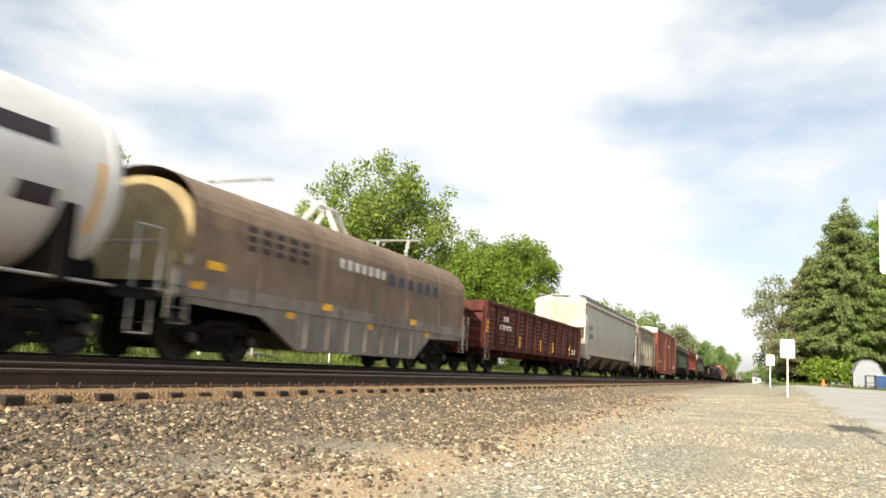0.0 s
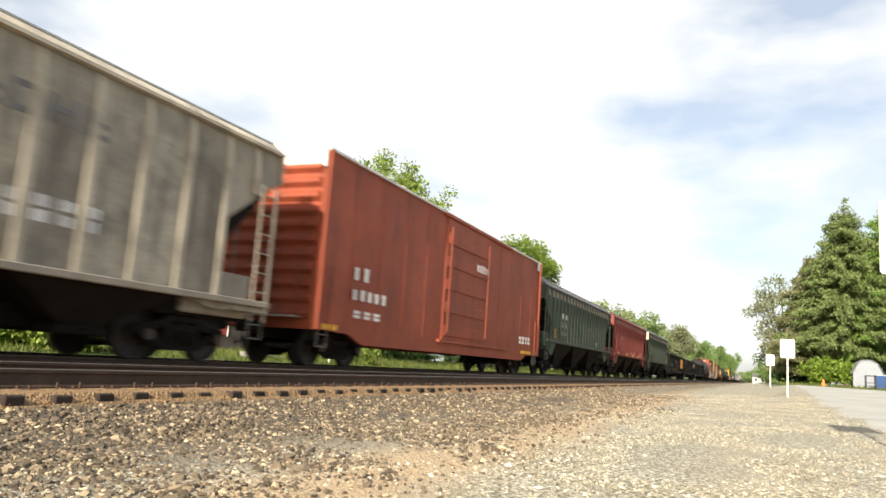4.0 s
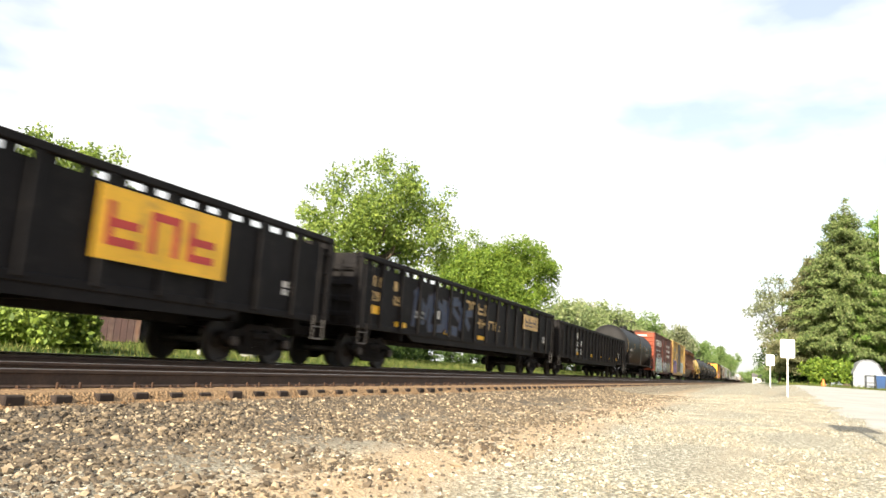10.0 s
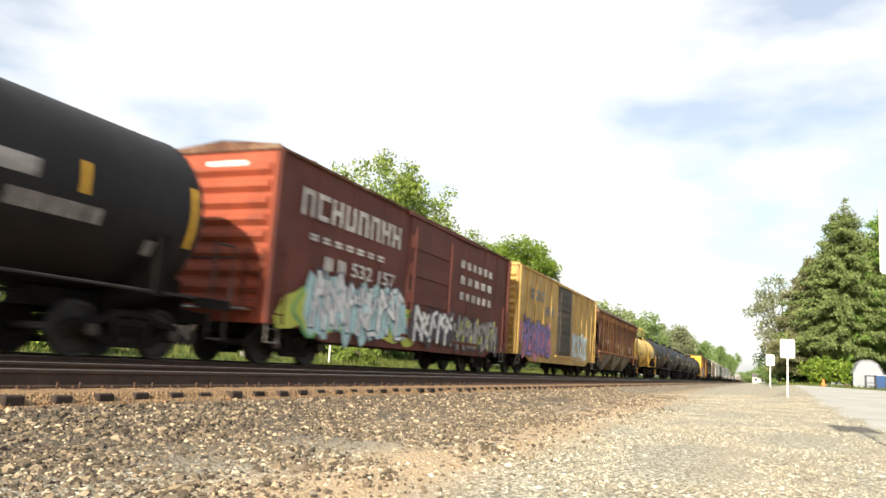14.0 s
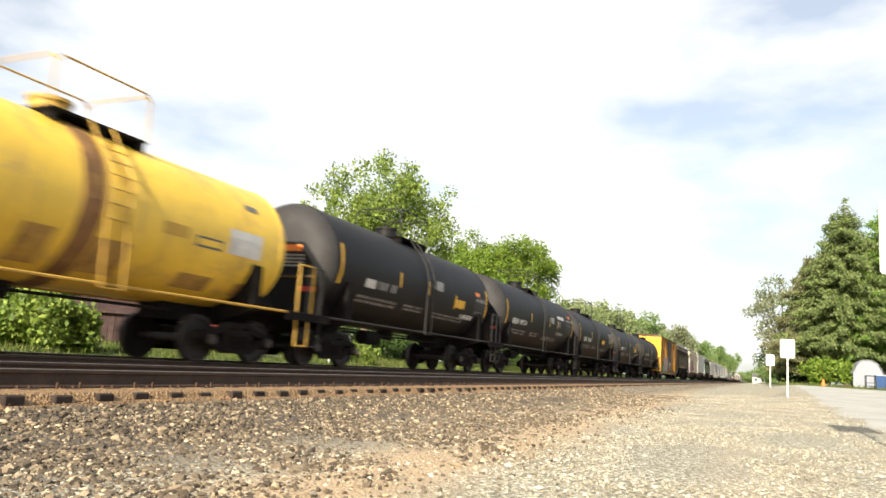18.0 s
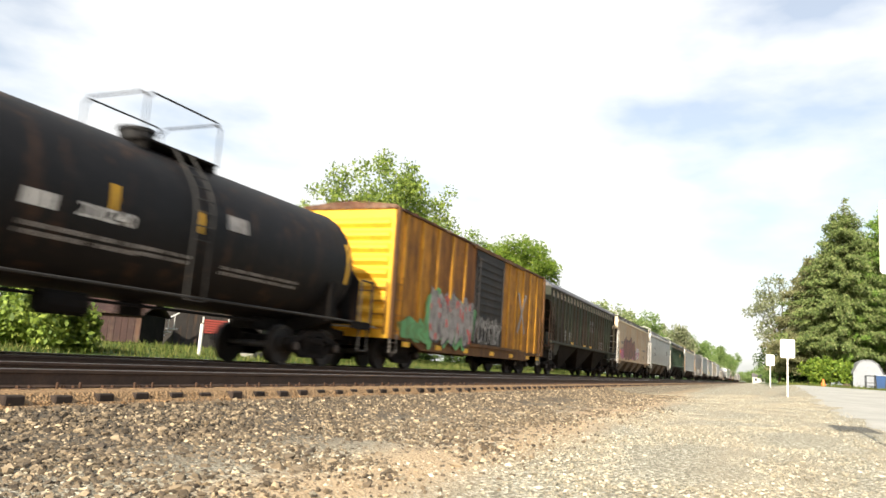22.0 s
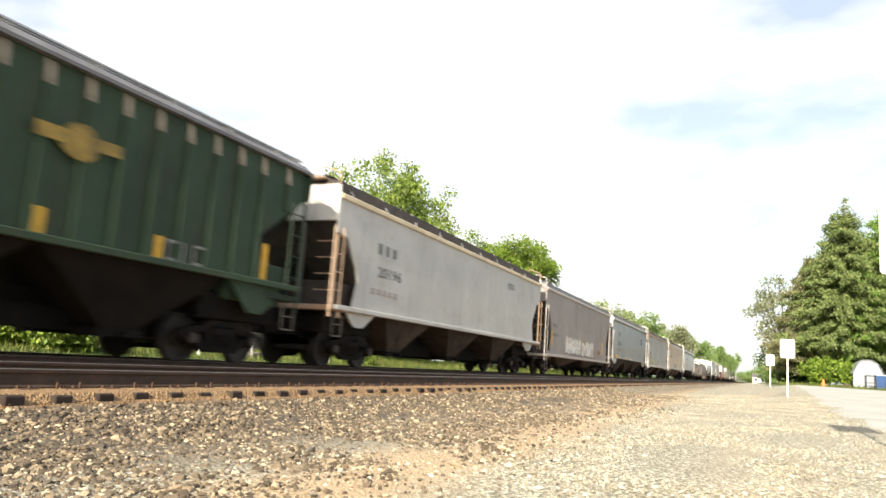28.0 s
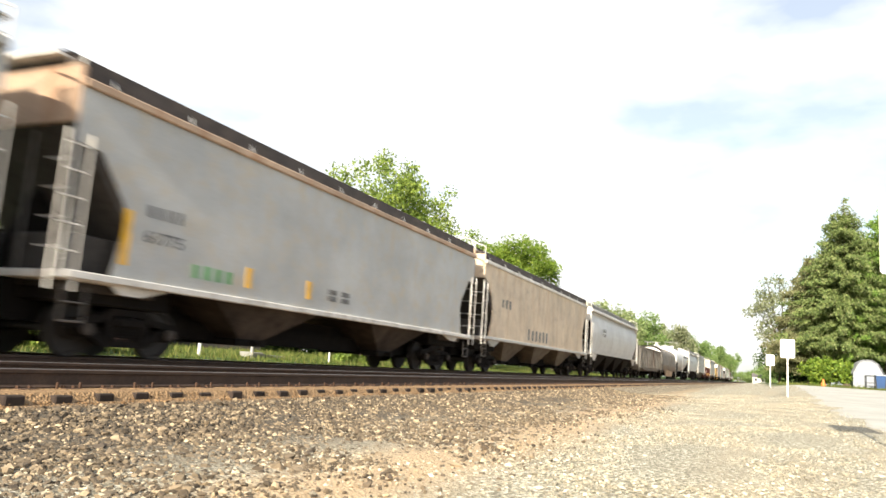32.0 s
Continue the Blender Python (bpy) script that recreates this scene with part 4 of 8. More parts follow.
        if style == "flow":
            soft_box(bm, 0.1, length - 0.1, s * (half - 0.03) - 0.04, s * (half - 0.03) + 0.04, sill - 0.05, sill + 0.01, 0.006)
        else:
            soft_box(bm, 0.1, length - 0.1, s * half - 0.07, s * half + 0.035, sill - 0.1, sill + 0.02, 0.015)
        part("side_sill", bm, sill_paint or trim, car)
    for s in (-1, 1):
        for x0, d in ((0.0, 1), (length, -1)):
            bm = bmesh.new()
            slab_xz(bm, [(x0 + d * 0.85, sill - 0.08), (x0 + d * 0.95, 1.22), (x0 + d * 1.25, 1.02), (x0 + d * 1.7, 1.02), (x0 + d * 2.35, sill - 0.08)], min(s * (half - 0.07), s * (half - 0.11)), max(s * (half - 0.07), s * (half - 0.11)))
            part("bolster_web", bm, sill_paint or trim, car)
    # discharge bays
    span = length - 4.6
    for i in range(bays):
        bm = bmesh.new()
        c = 2.3 + (i + 0.5) * span / bays
        top, bot = span / bays * toes, 0.38
        zt, zb = sill - 0.05, 0.5
        a = [bm.verts.new((c + sx * top, sy * (half - 0.1), zt)) for sx, sy in ((-1, -1), (1, -1), (1, 1), (-1, 1))]
        b = [bm.verts.new((c + sx * bot, sy * 0.95, zb)) for sx, sy in ((-1, -1), (1, -1), (1, 1), (-1, 1))]
        bm.faces.new(a), bm.faces.new(b[::-1])
        for k in range(4):
            bm.faces.new((a[k], b[k], b[(k + 1) % 4], a[(k + 1) % 4]))
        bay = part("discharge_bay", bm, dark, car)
        bm = bmesh.new()
        box(bm, c - 0.5, c + 0.5, -1.0, 1.0, zb - 0.14, zb)
        tube(bm, (c, -1.2, zb - 0.07), (c, 1.2, zb - 0.07), 0.05, 8)
        part("outlet_gate", bm, M_UNDER, bay)
    bm = bmesh.new()
    box(bm, 0.2, length - 0.2, -0.2, 0.2, 0.78, 1.05)
    box(bm, 2.9, length - 2.9, -0.42, 0.42, 0.42, 0.78)
    part("centre_sill", bm, M_UNDER, car)
    # bolsters enlarged into dark boxes that fill the open, shaded space there
    for xa, xb in ((0.35, 2.7), (length - 2.7, length - 0.35)):
        bm = bmesh.new()
        soft_box(bm, xa, xb, -1.15, 1.15, 0.84, 1.38, 0.03)
        part("bolster_shade_fill", bm, M_UNDER, car)
    end_gear(car, trim, length, half, min(sill, 1.6) - 0.1 if style == "ribbed" else sill, eave - 0.7, paint if style == "ribbed" else (slope or P_SLOPE), side=style == "ribbed")
    stirrups(car, length, half, min(sill, 1.5) - 0.25)
    running_gear(car, start, length)
    return car


def boxcar(name, label, start, length, paint, eave=4.55, sill=0.95, door_paint=None, door=(6.3, 9.5), ribs=(), end_paint=None, roof_paint=None, half=1.52, post_w=0.12, door_ridges=9, trim=None, fish=True, white_top=None, panels=None, ridges=11, post_paint=None, post_d=0.05):
    car = new_car(name, label, "boxcar", start)
    end_paint, roof_paint, door_paint, trim = end_paint or paint, roof_paint or paint, door_paint or paint, trim or paint
    skin = half - 0.05
    for s in (-1, 1):
        bm = bmesh.new()
        soft_box(bm, 0.05, length - 0.05, min(s * skin, s * (skin - 0.08)), max(s * skin, s * (skin - 0.08)), sill, eave, 0.01)
        part("side_wall", bm, paint, car)
        bm = bmesh.new()
        if fish:
            slab_xz(bm, [(0.1, sill + 0.05), (0.1, sill - 0.08), (1.6, sill - 0.12), (2.3, sill - 0.36), (length - 2.3, sill - 0.36), (length - 1.6, sill - 0.12), (length - 0.1, sill - 0.08), (length - 0.1, sill + 0.05)], min(s * (skin + 0.005), s * (skin - 0.06)), max(s * (skin + 0.005), s * (skin - 0.06)))
        else:
            soft_box(bm, 0.05, length - 0.05, s * skin - 0.05, s * skin + 0.05, sill - 0.16, sill + 0.06, 0.01)
        part("side_sill", bm, paint, car)
        if panels is not None:
            edges = [0.1, *[x for x in ribs if x < door[0]], door[0]], [door[1], *[x for x in ribs if x > door[1]], length - 0.1]
            for row in edges:
                for xa, xb in zip(row, row[1:]):
                    bm = bmesh.new()
                    ya, yb = sorted((s * skin, s * (skin + 0.006)))
                    box(bm, xa, xb, ya, yb, sill + 0.02, eave - 0.03)
                    part("side_panel", bm, panels, car)
        for x in ribs:
            bm = bmesh.new()
            ya, yb = sorted((s * skin, s * (skin + post_d)))
            soft_box(bm, x - post_w / 2, x + post_w / 2, ya, yb, sill, eave - 0.04, post_d * 0.24)
            part("side_post", bm, post_paint or paint, car)
        # sliding door with pressed ridges and its tracks
        bm = bmesh.new()
        ya, yb = sorted((s * (skin + 0.004), s * (skin + 0.045)))
        box(bm, door[0], door[1], ya, yb, sill + 0.08, eave - 0.10)
        hh = (eave - sill - 0.4) / max(1, door_ridges)
        d = part("door", bm, door_paint, car)
        for i in range(door_ridges):
            z = sill + 0.2 + i * hh
            ya, yb = sorted((s * (skin + 0.045), s * (skin + 0.085)))
            bm = bmesh.new()
            soft_box(bm, door[0] + 0.12, door[1] - 0.12, ya, yb, z, z + hh * 0.45, 0.012)
            part("ridge", bm, door_paint, d)
        for x in (door[0] + 0.25, door[1] - 0.25):
            bm = bmesh.new()
            tube(bm, (x, s * (skin + 0.11), sill + 0.3), (x, s * (skin + 0.11), eave - 0.4), 0.022, 6)
            part("lock_rod", bm, door_paint, d)
        for z0, z1 in ((sill - 0.02, sill + 0.07), (eave - 0.09, eave - 0.0)):
            bm = bmesh.new()
            ya, yb = sorted((s * (skin + 0.002), s * (skin + 0.1)))
            box(bm, door[0] - 0.3, door[1] + 2.6, ya, yb, z0, z1)
            part("door_track", bm, trim, car)
    for x, s in ((0.0, -1), (length, 1)):
        bm = bmesh.new()
        a, b = sorted((x, x - s * 0.08))
        top = [(-skin, sill - 0.1), (skin, sill - 0.1), (skin, eave), (0, eave + 0.17), (-skin, eave)]
        bar_yz(bm, top, a, b)
        part("end_wall", bm, end_paint, car)
        n = ridges
        for i in range(n):
            z = sill + 0.12 + i * (eave - sill - 0.35) / n
            bm = bmesh.new()
            a, b = sorted((x, x + s * 0.07))
            h = (eave - sill) / n
            slab_pts = [(x, z), (x + s * 0.11, z + h * 0.3), (x + s * 0.11, z + h * 0.5), (x, z + h * 0.75)]
            slab_xz(bm, slab_pts, -skin + 0.1, skin - 0.1)
            part("end_corrugation", bm, end_paint, car)
        for sy in (-1, 1):
            bm = bmesh.new()
            a, b = sorted((x + s * 0.03, x - s * 0.14))
            soft_box(bm, a, b, sy * half - 0.07, sy * half + 0.01, sill - 0.1, eave, 0.02)
            part("corner_post", bm, paint, car)
            ladder(car, trim, x - s * 0.18 if s < 0 else x - 0.62, sy * (half + 0.04), sill - 0.1, 2.6 if eave < 5 else 2.4, 0.42, "x", 4)
        ladder(car, trim, x + s * 0.12, -half + 0.1, sill, 2.4, 0.42, "y", 4)
        bm = bmesh.new()
        box(bm, min(x, x + s * 0.35), max(x, x + s * 0.35), -1.2, 1.2, 1.1, 1.14)
        part("crossover_platform", bm, M_STEEL, car)
    if white_top is not None:
        for xa, xb in ((-0.075, -0.004), (length + 0.004, length + 0.075)):
            bm = bmesh.new()
            bar_yz(bm, [(-skin, eave - 0.42), (skin, eave - 0.42), (skin, eave - 0.03), (0, eave + 0.16), (-skin, eave - 0.03)], xa, xb)
            part("end_cap", bm, white_top, car, "white-painted top of the end")
    bm = bmesh.new()
    bar_yz(bm, [(-half - 0.03, eave - 0.02), (-half - 0.03, eave + 0.04), (0, eave + 0.21), (half + 0.03, eave + 0.04), (half + 0.03, eave - 0.02)], -0.06, length + 0.06)
    n = int(length / 1.25)
    for i in range(n + 1):
        x = i * length / n
        for s in (-1, 1):
            v = [bm.verts.new(p) for p in ((x - 0.04, s * half, eave + 0.04), (x + 0.04, s * half, eave + 0.04), (x + 0.04, 0, eave + 0.25), (x - 0.04, 0, eave + 0.25), (x - 0.04, s * half, eave + 0.085), (x + 0.04, s * half, eave + 0.085))]
            bm.faces.new((v[4], v[5], v[2], v[3])), bm.faces.new((v[0], v[1], v[5], v[4])), bm.faces.new((v[0], v[4], v[3])), bm.faces.new((v[1], v[2], v[5]))
    part("roof", bm, roof_paint, car)
    bm = bmesh.new()
    box(bm, 0.1, length - 0.1, -skin + 0.1, skin - 0.1, sill - 0.06, sill + 0.06)
    box(bm, 0.1, length - 0.1, -0.25, 0.25, 0.62, sill - 0.06)
    part("underframe", bm, M_UNDER, car)
    stirrups(car, length, half, sill)
    running_gear(car, start, length, ends=0.7)
    return car


def gondola(name, label, start, length, paint, top=2.9, sill=1.1, ribs=14, slots=False, half=1.58, belly=True, inner=None, corrugated=False, load=None, ridge=None):
    car = new_car(name, label, "gondola car", start)
    skin = half - 0.09
    wall_top = top - (0.27 if slots else 0.1)
    for s in (-1, 1):
        bm = bmesh.new()
        ya, yb = sorted((s * skin, s * (skin - 0.06)))
        low = sill - (0.28 if belly else 0.0)
        slab_xz(bm, [(0.05, wall_top), (0.05, sill), (2.9, sill), (3.6, low), (length - 3.6, low), (length - 2.9, sill), (length - 0.05, sill), (length - 0.05, wall_top)], ya, yb)
        part("side_wall", bm, paint, car)
        bm = bmesh.new()
        ya, yb = sorted((s * (skin - 0.08), s * half))
        soft_box(bm, 0.0, length, ya, yb, top - 0.14, top, 0.02)
        part("top_chord", bm, paint, car)
        if slots:
            n = int(length / 0.62)
            for i in range(n + 1):
                x = i * length / n
                bm = bmesh.new()
                box(bm, x - 0.13, x + 0.13, min(s * skin, s * (skin - 0.06)), max(s * skin, s * (skin - 0.06)), wall_top - 0.005, top - 0.13)
                part("slot_block", bm, paint, car)
        for i in range(ribs):
            x = 0.12 + i * (length - 0.24) / (ribs - 1)
            bm = bmesh.new()
            ya, yb = sorted((s * skin, s * half))
            soft_box(bm, x - 0.09, x + 0.09, ya, yb, sill - 0.04, top - 0.13, 0.02)
            part("side_post", bm, paint, car)
            if corrugated and i < ribs - 1:
                w = (length - 0.24) / (ribs - 1)
                for k in range(8):
                    z = sill + 0.16 + k * (wall_top - sill - 0.25) / 8
                    ya, yb = sorted((s * skin, s * (skin + 0.05)))
                    bm = bmesh.new()
                    soft_box(bm, x + w * 0.27, x + w * 0.73, ya, yb, z, z + 0.085, 0.02)
                    part("pressed_ridge", bm, ridge or paint, car)
        bm = bmesh.new()
        ya, yb = sorted((s * (skin - 0.05), s * (skin + 0.04)))
        soft_box(bm, 0.02, length - 0.02, ya, yb, sill - 0.1, sill + 0.05, 0.015)
        part("side_sill", bm, paint, car)
        markers(car, (), 0, 0)
    for x, s in ((0.0, -1), (length, 1)):
        bm = bmesh.new()
        a, b = sorted((x, x - s * 0.08))
        box(bm, a, b, -skin, skin, sill - 0.05, top - 0.03)
        part("end_wall", bm, paint, car)
        for i in range(4):
            z = sill + 0.15 + i * (top - sill) / 4.6
            bm = bmesh.new()
            a, b = sorted((x, x + s * 0.09))
            soft_box(bm, a, b, -skin + 0.08, skin - 0.08, z, z + 0.15, 0.025)
            part("end_beam", bm, paint, car)
        ladder(car, paint, x + s * 0.12, -half + 0.1, sill - 0.1, top - 0.2, 0.42, "y")
        ladder(car, paint, (x + 0.2) if s < 0 else (x - 0.62), -half - 0.03, sill - 0.1, top - 0.2, 0.42, "x")
        ladder(car, paint, (x + 0.2) if s < 0 else (x - 0.62), half + 0.03, sill - 0.1, top - 0.2, 0.42, "x")
    bm = bmesh.new()
    box(bm, 0.1, length - 0.1, -skin + 0.06, skin - 0.06, sill - 0.02, sill + 0.06)
    box(bm, 0.1, length - 0.1, -0.3, 0.3, 0.72, sill - 0.02)
    for i in range(10):
        x = 1.0 + i * (length - 2) / 9
        box(bm, x - 0.05, x + 0.05, -skin + 0.1, skin - 0.1, sill - 0.3, sill - 0.02)
    part("floor", bm, inner or paint, car)
    if load is not None:
        bm = bmesh.new()
        rnd = random.Random(7)
        nx, ny = 40, 8
        g = [[bm.verts.new((0.2 + i * (length - 0.4) / nx, -skin + 0.08 + j * (2 * skin - 0.16) / ny, top - 0.25 + rnd.uniform(-0.06, 0.1) + (0.35 if 1 < j < ny - 1 else 0))) for j in range(ny + 1)] for i in range(nx + 1)]
        for i in range(nx):
            for j in range(ny):
                bm.faces.new((g[i][j], g[i + 1][j], g[i + 1][j + 1], g[i][j + 1]))
        part("load", bm, load, car)
    stirrups(car, length, half, sill)
    running_gear(car, start, length)
    return car


def tank_car(name, label, start, length, paint, centre=2.58, radius=1.45, head_paint=None, frame_paint=None, top_gear=True, strap=False, rail_h=0.85, head=0.5, rails=None, mid=None):
    """A tank car whose shell with its heads reaches from x = 0 to length."""
    car = new_car(name, label, "tank car", start)
    rails = rails or P_RAILDARK
    frame_paint = frame_paint or M_UNDER
    seg = 40
    bm = bmesh.new()
    prof = [(head, radius)]
    n = 10
    stations = [head + i * (length - 2 * head) / n for i in range(n + 1)]
    rings = []
    for x in stations:
        rings.append([bm.verts.new((x, radius * math.sin(2 * math.pi * i / seg), centre + radius * math.cos(2 * math.pi * i / seg))) for i in range(seg)])
    for a, b in zip(rings, rings[1:]):
        for i in range(seg):
            bm.faces.new((a[i], b[i], b[(i + 1) % seg], a[(i + 1) % seg]))
    part("shell", bm, paint, car, smooth=True)
    for x0, s in ((head, -1), (length - head, 1)):
        bm = bmesh.new()
        rr = []
        for k in range(7):
            a = k / 7 * math.pi / 2
            rr.append([bm.verts.new((x0 + s * head * math.sin(a), radius * 1.003 * math.cos(a) ** 0.5 * math.sin(2 * math.pi * i / seg), centre + radius * 1.003 * math.cos(a) ** 0.5 * math.cos(2 * math.pi * i / seg))) for i in range(seg)])
        tip = bm.verts.new((x0 + s * head, 0, centre))
        for a, b in zip(rr, rr[1:]):
            for i in range(seg):
                bm.faces.new((a[i], b[i], b[(i + 1) % seg], a[(i + 1) % seg]))
        for i in range(seg):
            bm.faces.new((rr[-1][i], tip, rr[-1][(i + 1) % seg]))
        part("head", bm, head_paint or paint, car, smooth=True)
        bm = bmesh.new()
        bar_yz(bm, [((radius + 0.012) * math.sin(2 * math.pi * i / seg), centre + (radius + 0.012) * math.cos(2 * math.pi * i / seg)) for i in range(seg)], x0 - 0.05, x0 + 0.05)
        part("head_band", bm, paint, car)
    for k in range(2):
        x = length * (0.36 + 0.28 * k)
        bm = bmesh.new()
        bar_yz(bm, [((radius + 0.0008) * math.sin(2 * math.pi * i / seg), centre + (radius + 0.0008) * math.cos(2 * math.pi * i / seg)) for i in range(seg)], x - 0.03, x + 0.03)
        part("shell_seam", bm, paint, car)
    # stub sills, bolsters with saddles, end platforms and the low side rails
    for x0, s in ((0.0, 1), (length, -1)):
        bm = bmesh.new()
        a, b = sorted((x0 - s * 0.75, x0 + s * 2.7))
        box(bm, a, b, -0.28, 0.28, 0.78, 1.18)
        part("stub_sill", bm, frame_paint, car)
        bm = bmesh.new()
        c = x0 + s * 1.2
        pts = [(-radius, 1.1), (-radius, centre - 0.45)] + [(-radius * math.cos(t) * 1.0, centre - radius * math.sin(t)) for t in np.linspace(0.32, math.pi - 0.32, 11)] + [(radius, centre - 0.45), (radius, 1.1), (0.4, 0.8), (-0.4, 0.8)]
        bar_yz(bm, pts, c - 0.12, c + 0.12)
        part("saddle", bm, frame_paint, car)
        bm = bmesh.new()
        a, c = sorted((x0 + s * 0.1, x0 + s * 1.1))
        slab_xz(bm, [(a, 1.14), (c, 1.14), (c, centre - radius * 0.6), (x0 + s * 0.5, centre - radius * 0.6), (a, 1.45)] if s > 0 else [(a, 1.14), (c, 1.14), (c, 1.45), (x0 + s * 0.5, centre - radius * 0.6), (a, centre - radius * 0.6)], -0.95, 0.95)
        part("head_brace", bm, frame_paint, car)
        bm = bmesh.new()
        a, b = sorted((x0 - s * 0.72, x0 + s * 0.25))
        soft_box(bm, a, b, -1.5, 1.5, 1.13, 1.19, 0.012)
        box(bm, a, b, -1.5, -1.44, 1.0, 1.13)
        box(bm, a, b, 1.44, 1.5, 1.0, 1.13)
        part("end_platform", bm, frame_paint, car)
        for sy in (-1, 1):
            bm = bmesh.new()
            bars_path(bm, [(x0 - s * 0.7, sy * 1.46, 1.18), (x0 - s * 0.7, sy * 1.46, 2.25), (x0 - s * 0.15, sy * 1.46, 2.25), (x0 - s * 0.15, sy * 1.46, 1.18)], 0.022, 6)
            part("handrail", bm, rails, car)
            bm = bmesh.new()
            bars_path(bm, [(x0 - s * 0.6, sy * 1.47, 1.1), (x0 - s * 0.6, sy * 1.47, 0.45), (x0 - s * 0.15, sy * 1.47, 0.45), (x0 - s * 0.15, sy * 1.47, 1.1)], 0.02, 6)
            part("step", bm, rails, car)
        bm = bmesh.new()
        tube(bm, (x0 - s * 0.7, -1.46, 2.05), (x0 - s * 0.7, 1.46, 2.05), 0.018, 6)
        part("end_rail", bm, rails, car)
    for sy in (-1, 1):
        bm = bmesh.new()
        tube(bm, (-0.4, sy * 1.46, 1.16), (length + 0.4, sy * 1.46, 1.16), 0.028, 6)
        part("side_rail", bm, rails, car)
    # top fittings
    if top_gear:
        m = mid or length / 2
        zt = centre + radius
        bm = bmesh.new()
        box(bm, m - 1.0, m + 1.0, -0.8, 0.8, zt - 0.04, zt + 0.0)
        for sx in (-0.9, 0, 0.9):
            box(bm, m + sx - 0.04, m + sx + 0.04, -0.8, 0.8, zt - 0.2, zt - 0.04)
        part("top_platform", bm, frame_paint, car)
        bm = bmesh.new()
        tube(bm, (m - 0.4, 0, zt - 0.1), (m - 0.4, 0, zt + 0.28), 0.32, 18)
        tube(bm, (m - 0.4, 0, zt + 0.28), (m - 0.4, 0, zt + 0.34), 0.36, 18)
        part("manway", bm, rails if paint.name.startswith("yellow") else paint, car)
        bm = bmesh.new()
        tube(bm, (m + 0.5, 0.1, zt - 0.1), (m + 0.5, 0.1, zt + 0.25), 0.18, 12)
        part("valve", bm, frame_paint, car)
        for sy in (-1, 1):
            bm = bmesh.new()
            yy = sy * 0.78
            zr = zt + rail_h
            bars_path(bm, [(m - 0.98, yy, zt - 0.02), (m - 0.98, yy, zr - 0.12), (m - 0.86, yy, zr), (m + 0.86, yy, zr), (m + 0.98, yy, zr - 0.12), (m + 0.98, yy, zt - 0.02)], 0.019, 6)
            part("top_railing", bm, rails, car)
        for sx in (-0.98, 0.98):
            bm = bmesh.new()
            bars_path(bm, [(m + sx, -0.78, zr - 0.12), (m + sx, -0.66, zr), (m + sx, 0.66, zr), (m + sx, 0.78, zr - 0.12)], 0.019, 6)
            part("cross_railing", bm, rails, car)
        for sy in (-1, 1):
            bm = bmesh.new()
            pts = [(0.8, zt - 0.02)] + [((radius + 0.09) * math.sin(t), centre + (radius + 0.09) * math.cos(t)) for t in np.linspace(0.75, 1.75, 7)] + [(1.5, 1.1)]
            for xx in (m - 0.22, m + 0.22):
                bars_path(bm, [(xx, sy * y, z) for y, z in pts], 0.02, 6)
            for i in range(1, len(pts)):
                tube(bm, (m - 0.22, sy * pts[i][0], pts[i][1]), (m + 0.22, sy * pts[i][0], pts[i][1]), 0.014, 5)
            part("ladder", bm, rails, car)
    bm = bmesh.new()
    tube(bm, (length / 2, 0, centre - radius - 0.25), (length / 2, 0, centre - radius + 0.1), 0.25, 14)
    part("bottom_outlet", bm, frame_paint, car)
    bm = bmesh.new()
    tube(bm, (length * 0.30, -0.5, 0.85), (length * 0.30 + 0.9, -0.5, 0.85), 0.2, 12)
    tube(bm, (2.6, -0.45, 0.95), (length - 2.6, -0.45, 0.95), 0.03, 6)
    part("brake_rigging", bm, M_UNDER, car)
    running_gear(car, start, length, inset=1.25, ends=1.25)
    return car


def tank_tape(car, xs, centre, radius, z0, z1, material):
    """Upright strips of reflecting tape that follow the shell."""
    for x in xs:
        bm = bmesh.new()
        r = radius + 0.012
        zs = np.linspace(z0, z1, 7)
        prev = None
        for z in zs:
            y = -math.sqrt(max(0.0, r * r - (z - centre) ** 2))
            row = (bm.verts.new((x, y, z)), bm.verts.new((x + 0.11, y, z)))
            if prev:
                bm.faces.new((prev[0], prev[1], row[1], row[0]))
            prev = row
        part("reflector", bm, material, car)


def tank_text(car, x, w, centre, radius, z0, z1, material, count=6, rows=1):
    """Unreadable stencils on the shell as short bars."""
    rnd = random.Random(int(x * 31 + w * 7 + z0 * 13))
    r = radius + 0.01
    for k in range(rows):
        h = (z1 - z0) / rows
        a0 = z0 + k * h
        a1 = a0 + h * (0.6 if rows > 1 else 1.0)
        n = max(count, int(w / max(0.05, (a1 - a0) * 0.85)))
        bw = w / n
        bm = bmesh.new()
        for i in range(n):
            if rnd.random() < 0.12:
                continue
            xa, xb = x + i * bw, x + i * bw + bw * rnd.uniform(0.6, 0.82)
            q = [(xx, -math.sqrt(max(0.0, r * r - (z - centre) ** 2)), z) for xx, z in ((xa, a0), (xb, a0), (xb, a1), (xa, a1))]
            bm.faces.new([bm.verts.new(p) for p in q])
        tagged(part("lettering", bm, material, car), kind="stuff")


def on_shell(centre, radius):
    return lambda z: -math.sqrt(max(0.0, (radius + 0.012) ** 2 - (z - centre) ** 2))


